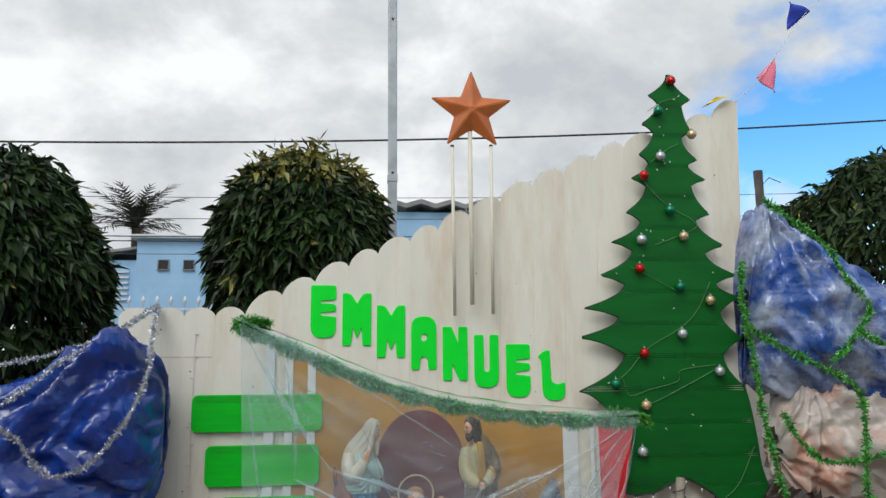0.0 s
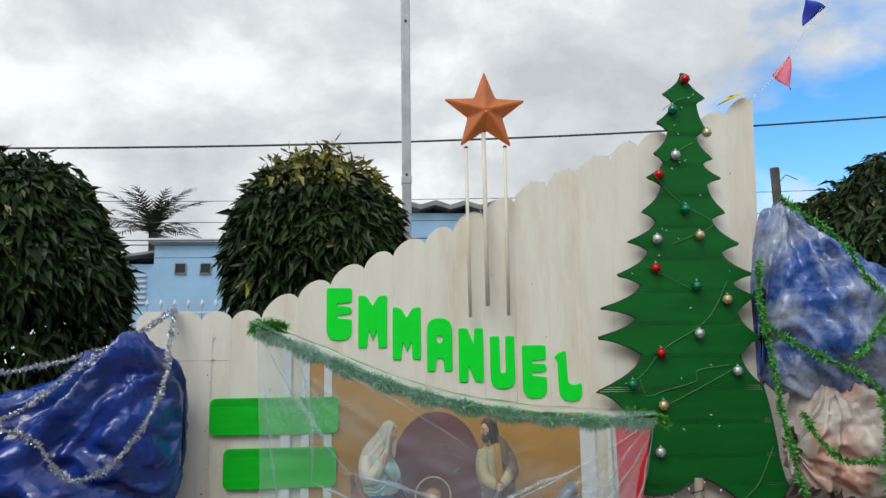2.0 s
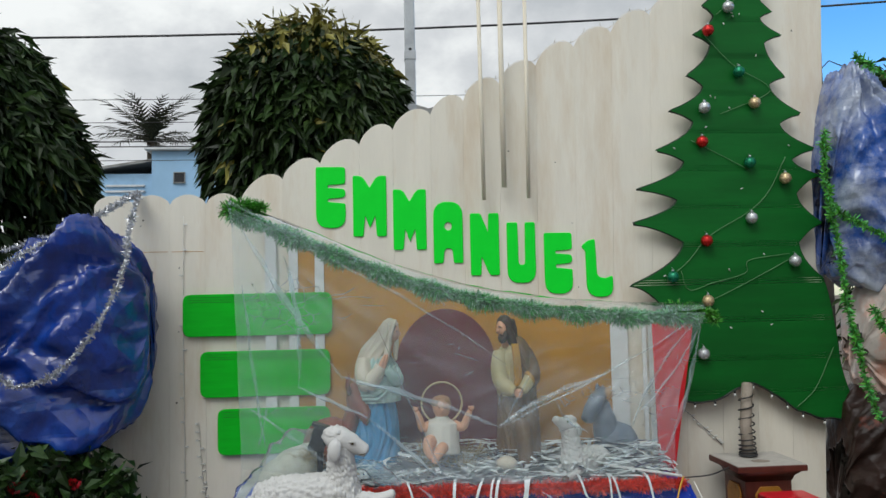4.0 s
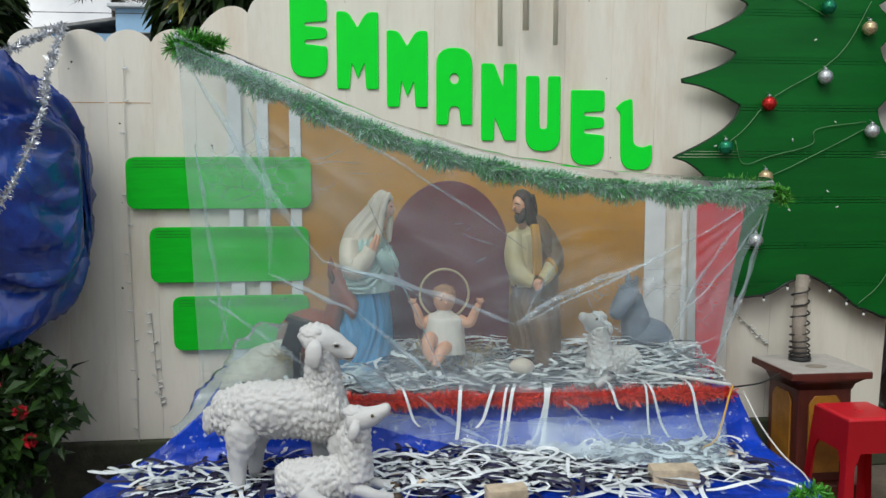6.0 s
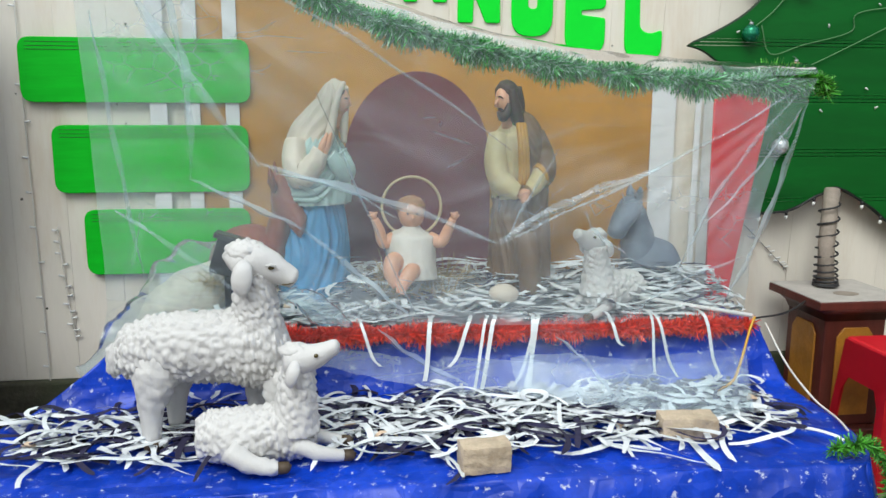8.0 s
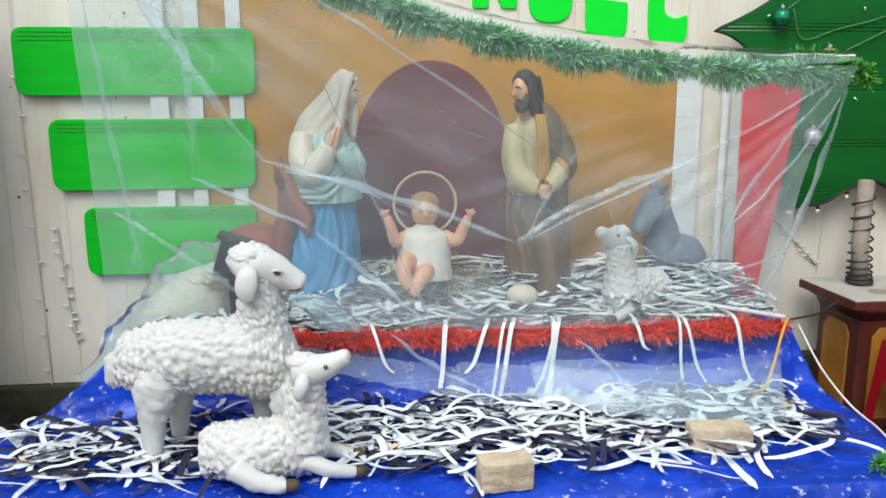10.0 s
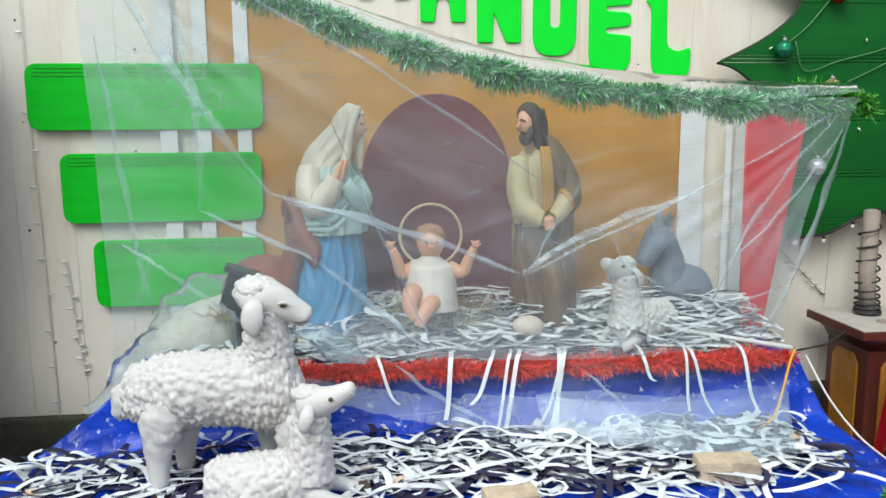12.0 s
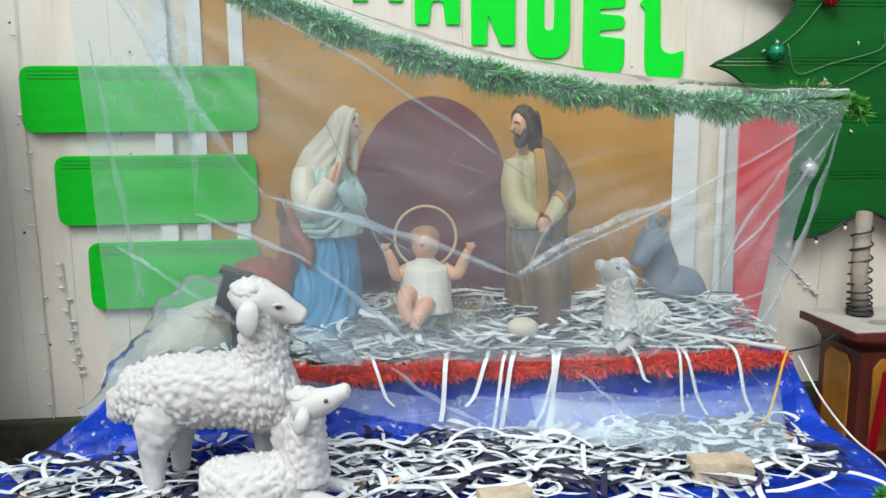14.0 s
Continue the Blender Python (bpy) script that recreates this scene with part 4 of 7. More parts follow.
for i in range(26):
    z = rng.uniform(1.2, 4.0)
    x = rng.uniform(edge_at(LEFT, z, 0) + 0.08, edge_at(RIGHT, z, 0) - 0.08)
    bm = bmesh.new()
    a = rng.uniform(0, 6.28)
    loft(bm, [(x, 0.0, z), (x + 0.014 * math.cos(a), -0.006, z + 0.014 * math.sin(a))], [0.0042, 0.003], 6)
    part("bulb", bm, M["bulb"], lights)
hem = thing("fairy_lights", "dark wire with clear bulbs hanging below the plank tree", "lights", (0, TY - 0.004, 0), "fairy light strings")
pts = [(x, 0, bottom_at(x) - 0.004 - 0.004 * math.sin(x * 40)) for x in np.linspace(1.92, 3.12, 70)]
tube("cord", pts, 0.006, M["black"], hem, seg=5)
for x in (2.06, 2.19, 2.32, 2.44, 2.56, 2.66, 2.76, 2.90, 3.02):
    bm = bmesh.new()
    z = bottom_at(x)
    loft(bm, [(x, 0, z - 0.004), (x, 0, z - 0.022)], [0.007, 0.007], 7)
    s_ob = part("socket", bm, M["black"], hem)
    bm = bmesh.new()
    loft(bm, [(x, 0, z - 0.022), (x, 0, z - 0.034), (x, 0, z - 0.042)], [0.007, 0.008, 0.002], 7)
    part("bulb", bm, M["bulb"], s_ob)
for k, pts in enumerate(([(-1.074, 2.19), (-1.076, 1.525), (-1.068, 0.9), (-1.062, 0.25)], [(-0.984, 0.95), (-0.965, 0.65), (-0.944, 0.46)], [(2.0, 0.95), (2.18, 0.78), (2.26, 0.70)]  )):
    f_ob = thing("fairy_lights", "thin pale wire with tiny bulbs hanging down the fence", "lights", (0, WALL - 0.012, 0), "fairy light strings")
    pp = smooth_path([(x, 0, z) for x, z in pts], 40)
    tube("cord", pp, 0.0026 if k < 2 else 0.0016, M["clear_wire"] if k < 2 else M["wire"], f_ob, seg=4)
    for j in range(1, 40, 3):
        bm = bmesh.new()
        x, _, z = pp[j]
        loft(bm, [(x, 0, z), (x + rng.choice((-0.022, 0.022)), -0.004, z + 0.004)], [0.0038, 0.0052], 5)
        part("bulb", bm, M["bulb"], f_ob)

# ---- bunting ----
bunting = thing("bunting", "string of small blue, pink and yellow flags against the sky", "bunting", (0, 5.66, 0))
line = [(3.06, 0, 3.985), (3.30, 0.0, 4.21), (3.70, 0.0, 4.74), (4.05, 0, 5.07), (5.2, 0, 6.1)]
tube("string", smooth_path(line, 40), 0.0025, M["clear_wire"], bunting, seg=4)


def flag(p, q, tip, material, label):
    verts, faces = [], []
    n = 7
    for i in range(n + 1):
        for j in range(n + 1):
            s, t = i / n, j / n
            e = Vector(p).lerp(Vector(q), s).lerp(Vector(tip), t * 0.96)
            verts.append((e.x, 0.018 * math.sin(5 * t + 3 * s), e.z))
    for i in range(n):
        for j in range(n):
            a = i * (n + 1) + j
            faces.append((a, a + 1, a + n + 2, a + n + 1))
    o = raw("flag", verts, faces, material, bunting, label, smooth=True)
    sol = o.modifiers.new("cloth", "SOLIDIFY")
    sol.thickness = 0.0015


flag((3.26, 0, 4.20), (3.43, 0, 4.37), (3.41, 0, 4.07), M["flag_pink"], "pink flag curled by the wind")
flag((3.56, 0, 4.62), (3.78, 0, 4.80), (3.60, 0, 4.88), M["flag_blue"], "dark blue flag")
flag((2.90, 0, 4.02), (3.04, 0, 4.05), (2.78, 0, 3.93), M["flag_yellow"], "yellow flag folded over the fence top")


# ---- nativity stall ----
stall = thing("stall_backdrop", "ochre backboard with a dark maroon arch, white posts and a red side panel", "backdrop", (0, 5.690, 0))
EAVE = [(-0.66, 5.10, 2.145), (-0.633, 5.10, 2.135), (-0.205, 5.06, 1.945), (0.298, 5.04, 1.745), (0.845, 5.03, 1.614), (1.405, 5.01, 1.552), (1.875, 5.00, 1.538)]


def eave_z(x):
    return float(np.interp(x, [p[0] for p in EAVE], [p[2] for p in EAVE]))


out = [(x, eave_z(x) + 0.02) for x in np.linspace(1.60, -0.40, 24)] + [(-0.40, 0.45), (1.60, 0.45)]
cut_board("board", [out], -0.006, 0.009, M["backdrop"], stall)
arch = [(0.515 + 0.318 * math.cos(a), 1.20 + 0.395 * math.sin(a)) for a in np.linspace(0, math.pi, 24)] + [(0.197, 0.47), (0.833, 0.47)]
cut_board("arch_panel", [arch], -0.012, -0.0065, M["arch"], stall, "dark maroon arch")
for x, w, z1, z0 in ((-0.55, 0.034, 2.09, 0.45), (-0.414, 0.028, 2.02, 0.45), (-0.256, 0.028, 1.95, 0.45), (1.613, 0.056, 1.54, 0.45), (1.775, 0.014, 1.50, 0.45)):
    bm = bmesh.new()
    box(bm, x - w, x + w, -0.018, -0.0125, z0, z1, 0.002)
    part("post", bm, M["white_wood"], stall)
cut_board("red_panel", [[(1.80, 0.45), (1.875, 0.45), (2.05, 1.51), (1.785, 1.51)]], -0.150, -0.134, M["red_panel"], stall, "red painted side panel")

bm = bmesh.new()
box(bm, 1.805, 1.830, -0.1335, -0.009, 0.45, 1.49, 0.002)
part("side_batten", bm, M["white_wood"], stall)

platform = thing("platform", "raised stage under the figures, covered by a blue tarp", "platform", (0, 0, 0))
bm = bmesh.new()
box(bm, -0.62, 1.80, 5.115, 5.655, 0.40, 0.595, 0.01)
part("deck", bm, M["tarp"], platform)
bm = bmesh.new()
box(bm, -0.80, 1.72, 4.46, 5.64, 0.32, 0.36, 0.01)
part("lower_shelf", bm, M["pedestal"], platform)
for x, y in ((-0.7, 4.52), (1.64, 4.52), (-0.7, 5.58), (1.64, 5.58)):
    bm = bmesh.new()
    box(bm, x - 0.035, x + 0.035, y - 0.035, y + 0.035, 0.0, 0.318, 0.004)
    part("leg", bm, M["pedestal"], platform)


def tarp_cover():
    """The blue tarp: from the stage edge down over the shelf and its front, spreading to both sides."""
    rows = [(-0.63, 1.80, 5.60, 5.60, 0.602, 0.600), (-0.63, 1.81, 5.20, 5.20, 0.604, 0.601), (-0.63, 1.81, 5.105, 5.10, 0.602, 0.597), (-0.645, 1.815, 5.095, 5.092, 0.585, 0.58),
            (-0.78, 1.86, 5.07, 5.06, 0.47, 0.46), (-0.90, 1.89, 5.03, 4.98, 0.39, 0.385), (-0.97, 1.90, 4.93, 4.80, 0.374, 0.372), (-1.02, 1.885, 4.75, 4.62, 0.372, 0.370),
            (-1.06, 1.85, 4.56, 4.47, 0.370, 0.368), (-1.08, 1.80, 4.43, 4.38, 0.366, 0.364), (-1.08, 1.77, 4.40, 4.35, 0.352, 0.350), (-1.12, 1.79, 4.37, 4.32, 0.25, 0.25), (-1.20, 1.86, 4.32, 4.27, 0.012, 0.012)]
    fine = smooth_path(rows, 120)
    n = 190
    verts, faces = [], []
    for i, (xl, xr, yl, yr, zl, zr) in enumerate(fine):
        v = i / (len(fine) - 1)
        for k in range(n):
            s = k / (n - 1)
            x, y, z = xl + (xr - xl) * s, yl + (yr - yl) * s, zl + (zr - zl) * s
            p = Vector((x * 3.1, y * 3.1, z * 3.1))
            amp = 0.010 if v < 0.25 else 0.016
            hang = max(0.0, (v - 0.80) / 0.2)
            fold = noise.noise(Vector((x * 5.5, 0.6 * v, 2))) * 0.05 * hang + noise.noise(Vector((x * 14, v, 7))) * 0.018 * hang
            riser = max(0.0, 1 - abs(v - 0.33) / 0.10)
            fold += riser * (0.020 * facet(x * 4.0, v * 14, 5) + 0.008 * facet(x * 11, v * 30, 6))
            fold += hang * 0.02 * facet(x * 6, v * 12, 8)
            lift = amp * 0.6 * facet(x * 4, y * 5, 3) + 0.006 * facet(x * 11, y * 12, 4)
            if 0.05 < v < 0.27:
                lift = abs(lift) * 0.5
            verts.append((x, y - fold, max(0.01, z + abs(lift) * (0.4 if z > 0.5 else 1.0))))
    for i in range(len(fine) - 1):
        for k in range(n - 1):
            a = i * n + k
            faces.append((a, a + 1, a + n + 1, a + n))
    for side in (0, 1):
        off = len(verts)
        m = len(fine)
        for i, (xl, xr, yl, yr, zl, zr) in enumerate(fine):
            for j in range(9):
                t = j / 8
                x0, y0, z0 = verts[i * n + (n - 1 if side else 0)]
                out_x = (1 if side else -1) * (0.10 * t + 0.03 * t * noise.noise(Vector((i * 0.13, j * 0.2, side * 5))))
                verts.append((x0 + out_x, y0, z0 * (1 - t) + 0.012 * t))
        for i in range(m - 1):
            for j in range(8):
                a = off + i * 9 + j
                faces.append((a, a + 1, a + 10, a + 9))
    o = tagged(raw("tarpaulin", verts, faces, M["tarp"], smooth=True), "bright blue creased tarpaulin draped over stage and shelf", "tarpaulin")
    sol = o.modifiers.new("thickness", "SOLIDIFY")
    sol.thickness = 0.002


tarp_cover()


def shreds(name, label, place, n, seed, navy=0.3, length=(0.12, 0.34), width=(0.006, 0.0115), wild=1.0, front=-9.0, along=0.55):
    """A loose heap of flat cloth strips, lying more along the shelf than across it. place(rng): root and rough height."""
    rng = np.random.default_rng(seed)
    verts, faces, slots = [], [], []
    for i in range(n):
        x, y, z = place(rng)
        ln, wd = rng.uniform(*length), rng.uniform(*width)
        a = rng.uniform(0, 2 * np.pi)
        if rng.random() < along:
            a = rng.normal(scale=0.45) + (math.pi if rng.random() < 0.5 else 0.0)
        turn = rng.normal(scale=2.6) * wild * (2.6 if rng.random() < 0.22 else 1.0)
        arch = rng.uniform(0.0, 0.020)
        steps = 9
        px, py = x, y
        twist = rng.uniform(-0.55, 0.55)
        pick = rng.random()
        kind_ = 1 if pick < navy else 2 if pick > 0.985 else 0
        if kind_ == 1:
            wd *= 1.1
        if kind_ == 2:
            ln, wd = ln * 0.25, wd * 1.8
        tip = rng.uniform(0.15, 1.0)
        for k in range(steps + 1):
            s = k / steps
            py = max(py, front + 0.02 * (i % 7) / 7)
            ang = a + turn * (s - 0.5) * ln * 2.2
            px += math.cos(ang) * ln / steps
            py += math.sin(ang) * ln / steps
            px = min(px, 1.74)
            pz = z + arch * math.sin(math.pi * s) + 0.003 * math.sin(9 * s + i)
            tw = twist * math.sin(3 * s + i)
            w = wd * (tip if k == steps else 1.0)
            nx, ny = -math.sin(ang) * w * math.cos(tw), math.cos(ang) * w * math.cos(tw)
            nz = w * math.sin(tw)
            verts += [(px - nx, py - ny, pz - nz), (px + nx, py + ny, pz + nz)]
            if k:
                b = len(verts)
                faces.append((b - 4, b - 3, b - 1, b - 2))
                slots.append(kind_)
    o = raw(name, verts, faces, [M["shred_white"], M["shred_navy"], M["shred_tan"]], slots=slots)
    return tagged(o, label, "cloth strips", kind="stuff")


def on_stage(rng):
    x, y = rng.uniform(-0.30, 1.72), rng.uniform(5.13, 5.50)
    return x, y, 0.612 + rng.uniform(0, 1) ** 0.35 * (0.060 + 0.42 * (y - 5.13)) * (0.65 + 0.35 * abs(math.sin(x * 5 + y * 7))) * (0.6 if 1.08 < x < 1.45 and y < 5.32 else 0.92)


def on_shelf(rng):
    while True:
        x, y = rng.uniform(-0.85, 1.66), rng.uniform(4.55, 5.00)
        if x < 0.16:
            if not (0.05 < (x + 0.95) * 0.5 + (5.02 - y) * 0.5 < 0.62):
                continue
            if rng.random() < 0.66:
                continue
        if y < 4.64 and rng.random() < 0.6:
            continue
        return x, y, 0.388 + rng.uniform(0, 0.05) * (0.3 + 0.7 * abs(math.sin(x * 6 + y * 9)))


shreds("cloth_shreds", "heap of white and navy cloth strips on the stage", on_stage, 1700, 21, 0.12, (0.12, 0.36), (0.006, 0.012), front=5.115)
shreds("cloth_shreds", "white and navy cloth strips strewn over the blue shelf", on_shelf, 820, 22, 0.27)
shreds("cloth_shreds", "white and navy cloth strips lying before the sheep", lambda r: (r.uniform(-0.72, -0.28), 4.60 + r.uniform(0, 0.28), 0.386 + r.uniform(0, 0.03)), 50, 23, 0.4)

hang = []
rng = random.Random(31)
for x, drop, k in ((0.52, 0.20, 1), (0.63, 0.14, 1), (0.72, 0.26, 2), (0.87, 0.25, 3), (1.34, 0.20, 2), (1.52, 0.15, 1), (0.24, 0.12, 1), (1.13, 0.08, 1)):
    for j in range(k):
        x0, dz, bend = x + rng.uniform(-0.03, 0.03), drop * rng.uniform(0.8, 1.3), rng.uniform(-0.07, 0.07)
        hang.append([(x0, 5.17, 0.655), (x0 + 0.004, 5.06, 0.686), (x0 + bend * 0.4, 5.0, 0.655), (x0 + bend, 4.99, 0.63 - dz * 0.6), (x0 + bend * 1.6, 4.985, 0.64 - dz)])
for pts in hang:
    p = smooth_path(pts, 16)
    verts, faces = [], []
    wd = rng.uniform(0.0045, 0.0085)
    for i, (x, y, z) in enumerate(p):
        z = max(z, 0.40)
        verts += [(x - wd, y, z), (x + wd, y - 0.003, z)]
        if i:
            faces.append((2 * i - 2, 2 * i - 1, 2 * i + 1, 2 * i))
    o = tagged(raw("cloth_strip", verts, faces, M["shred_white"]), "white cloth strip hanging over the stage edge", "cloth strip", "hanging cloth strips")
    o.modifiers.new("thickness", "SOLIDIFY").thickness = 0.0012

rt = thing("tinsel_trim", "red tinsel along the stage edge", "tinsel")
tinsel("strand", smooth_path([(-0.42, 5.075, 0.634), (0.0, 5.060, 0.632), (0.6, 5.052, 0.626), (1.2, 5.050, 0.622), (1.755, 5.062, 0.618)], 60), 0.047, 6500, M["tinsel_red"], rt, seed=5)

gl = thing("eave_garland", "thick green tinsel garland along the sagging eave, half under plastic", "garland")
g_path = smooth_path(EAVE, 90)
tube("eave_cord", g_path, 0.010, M["clear_wire"], gl)
tinsel("strand", g_path, 0.056, 9500, [M["garland"], M["garland_pale"]], gl, seed=6, droop=0.25, width=0.0026)
tinsel("end_tuft", [(-0.72, 5.10, 2.15), (-0.66, 5.09, 2.17), (-0.58, 5.08, 2.18), (-0.50, 5.08, 2.165)], 0.055, 4500, M["tinsel_green"], gl, seed=7, width=0.003)
tinsel("end_tuft", [(1.70, 5.02, 1.575), (1.82, 5.00, 1.56), (1.93, 4.99, 1.545), (1.95, 5.0, 1.50)], 0.050, 4500, M["tinsel_green"], gl, seed=8, width=0.003)
for x, y, z in ((-0.63, 5.11, 2.125), (1.86, 5.02, 1.53)):
    bm = bmesh.new()
    loft(bm, [(x, y, z), (x * 1.0, WALL - 0.03, z - 0.01)], [0.009, 0.009], 8)
    part("arm", bm, M["rust_pipe"], gl)


def plastic_sheet():
    """Clear film hung from the eave, falling to the stage edge and spilling over the shelf."""
    top = smooth_path([(x - (0.0 if x > -0.6 else 0.02), y - 0.055, z + 0.016) for x, y, z in EAVE], 150)
    bottom = smooth_path([(-0.66, 5.02, 0.64), (-0.50, 5.0, 0.66), (-0.10, 5.01, 0.60), (0.22, 5.0, 0.50), (0.55, 4.97, 0.43), (0.85, 4.90, 0.412), (1.15, 4.72, 0.425), (1.40, 4.62, 0.425), (1.58, 4.70, 0.41)], 150)
    waist = smooth_path([(-0.63, 5.055, 0.76), (-0.1, 5.035, 0.70), (0.5, 5.035, 0.655), (1.1, 5.02, 0.64), (1.69, 5.02, 0.70)], 150)
    n, m = 150, 130
    verts, faces = [], []
    for i in range(n):
        a, c, b = (np.array(q[i]) for q in (top, waist, bottom))
        u = i / (n - 1)
        for j in range(m):
            v = j / (m - 1)
            if v < 0.68:
                t = v / 0.68
                p = a + (c - a) * t
                sag = 0.05 * math.sin(math.pi * t) * (0.4 + 0.6 * math.sin(math.pi * u))
                p = p + np.array([0, sag, 0])
                if u > 0.9:
                    p[0] += -0.05 * math.sin(math.pi * t) * (u - 0.9) * 10
            else:
                t = (v - 0.68) / 0.32
                p = c + (b - c) * t + np.array([0, 0.02 * math.sin(math.pi * t), 0.02 * math.sin(math.pi * t) * (u > 0.5)])
            x, z = p[0], p[2]
            # folds that fan out from the upper right corner and from the left end, and slack near the foot
            d1 = math.atan2(1.56 - z, 1.90 - x)
            d2 = math.atan2(2.1 - z, x + 0.72)
            f1 = noise.noise(Vector((d1 * 9.0, 0.3 * math.hypot(1.9 - x, 1.56 - z), 1.0)))
            f2 = noise.noise(Vector((d2 * 8.0, 0.3 * math.hypot(x + 0.72, 2.1 - z), 4.0)))
            wr = 0.016 * (1 - abs(f1) * 2.2) * min(1, u * 1.4) + 0.018 * (1 - abs(f2) * 2.2) * (1 - u)
            wr += 0.012 * facet(x * 3.5, z * 4, 3) + 0.005 * facet(x * 11, z * 12, 5)
            low = max(0.0, v - 0.7) / 0.3
            p[1] -= wr * min(1.0, v * 6) * (1.0 - 0.4 * low)
            p[2] += low * (0.016 * abs(noise.noise(Vector((x * 9, p[1] * 9, 8)))) + 0.006 * noise.noise(Vector((x * 26, p[1] * 26, 8))))
            verts.append(tuple(p))
    for i in range(n - 1):
        for j in range(m - 1):
            k = i * m + j
            faces.append((k, k + 1, k + m + 1, k + m))
    o = tagged(raw("plastic_sheet", verts, faces, [M["film"], M["film_low"]], smooth=True, slots=[int(0.665 < (k % (m - 1)) / (m - 1) < 0.85) for k in range(len(faces))]), "clear creased plastic sheet hung from the eave over the nativity", "plastic sheet")
    o.visible_shadow = False
    bm = bmesh.new()
    side = smooth_path([(-0.76, 5.13, 0.50, 0.02, 0.012), (-0.66, 5.16, 0.575, 0.09, 0.045), (-0.54, 5.19, 0.655, 0.145, 0.10), (-0.42, 5.205, 0.725, 0.170, 0.150), (-0.31, 5.215, 0.785, 0.155, 0.185), (-0.22, 5.22, 0.815, 0.10, 0.165)], 50)
    loft(bm, [p[:3] for p in side], [(p[3], p[4]) for p in side], 60, 0, lambda p, off: 0.030 * facet(p.x * 9, p.z * 8, 2) + 0.012 * facet(p.x * 25, p.z * 22, 3), cap=False)
    part("side_drape", bm, M["film_thin"], o, "crumpled plastic gathered over the sack", True).visible_shadow = False
    bm = bmesh.new()
    bunch = smooth_path([(-0.02, 5.02, 0.80, 0.012, 0.010), (0.03, 4.99, 0.79, 0.040, 0.036), (0.08, 4.98, 0.76, 0.050, 0.045), (0.14, 4.99, 0.715, 0.040, 0.030), (0.20, 5.0, 0.68, 0.014, 0.010)], 40)
    loft(bm, [p[:3] for p in bunch], [(p[3], p[4]) for p in bunch], 40, 0, lambda p, off: 0.014 * facet(p.x * 22, p.z * 20, 2) + 0.007 * facet(p.x * 50, p.z * 44, 3), cap=False)
    part("bunched_fold", bm, M["film_flap"], o, "milky bunched-up plastic", True).visible_shadow = False
    flap_v, flap_f = [], []
    for i in range(n):
        x, y, z = top[i]
        for j, (dy, dz) in enumerate(((-0.010, 0.008), (0.0, 0.022), (0.03, 0.046), (0.08, 0.054), (0.13, 0.046))):
            w = 0.010 * facet(x * 7, j * 1.7, 15) + 0.005 * facet(x * 19, j * 2.3, 16)
            flap_v.append((x, y + dy + w, z + dz + 0.6 * w + (0.018 * facet(x * 4, 1, 18) if j == 0 else 0)))
            if i and j:
                k = len(flap_v) - 1
                flap_f.append((k, k - 1, k - 6, k - 5))
    raw("top_flap", flap_v, flap_f, M["film_flap"], o, "milky upper hem of the plastic laid over the garland", smooth=True).visible_shadow = False
    double_v, double_f = [], []
    i0, j0, step = int(0.60 * n), int(0.85 * m), 2
    cols, rows_ = list(range(i0, n, step)), list(range(j0, m, step))
    for a, i in enumerate(cols):
        for b, j in enumerate(rows_):
            x, y, z = verts[i * m + j]
            ragged = 0.05 * facet(x * 5, 3, 9) if b == 0 else 0.0
            double_v.append((x, y - 0.012 - 0.010 * abs(facet(x * 6, z * 7, 12)), z + ragged + 0.006))
            if a and b:
                k = len(double_v) - 1
                r = len(rows_)
                double_f.append((k, k - 1, k - 1 - r, k - r))
    raw("lower_layer", double_v, double_f, M["film_double"], o, "doubled milky lower part of the plastic", smooth=True).visible_shadow = False
    rng = random.Random(77)
    grid = np.array(verts).reshape(n, m, 3)
    flat = grid[:, :, [0, 2]]

    def on_sheet(x, z):
        return grid[np.unravel_index(np.argmin(((flat - np.array([x, z])) ** 2).sum(2)), (n, m))]

    # long pulled folds: start and end as (x, z) on the sheet, and half width
    folds = [((-0.62, 2.05), (-0.10, 1.24), 0.016), ((-0.10, 1.25), (0.74, 0.96), 0.014), ((0.74, 0.97), (1.33, 1.23), 0.016), ((0.74, 0.96), (1.78, 1.50), 0.006),
             ((-0.40, 1.90), (-0.33, 1.20), 0.014), ((-0.33, 1.20), (0.05, 1.02), 0.010), ((0.05, 1.02), (0.42, 0.70), 0.011), ((-0.62, 1.75), (-0.50, 0.86), 0.009),
             ((-0.30, 1.95), (0.78, 1.30), 0.007), ((0.10, 1.50), (0.46, 0.66), 0.005), ((0.95, 1.30), (0.76, 0.97), 0.006), ((1.05, 1.08), (1.22, 0.92), 0.008),
             ((1.84, 1.48), (1.60, 0.72), 0.012), ((1.80, 1.50), (1.42, 0.86), 0.008), ((1.82, 1.45), (1.50, 1.02), 0.006), ((1.66, 0.90), (1.20, 0.66), 0.007),
             ((-0.58, 1.10), (-0.10, 0.74), 0.010), ((0.30, 0.66), (0.62, 0.46), 0.010), ((1.55, 0.62), (1.56, 0.43), 0.008), ((0.95, 0.62), (1.10, 0.46), 0.007), ((-0.05, 1.22), (0.38, 1.05), 0.005)]
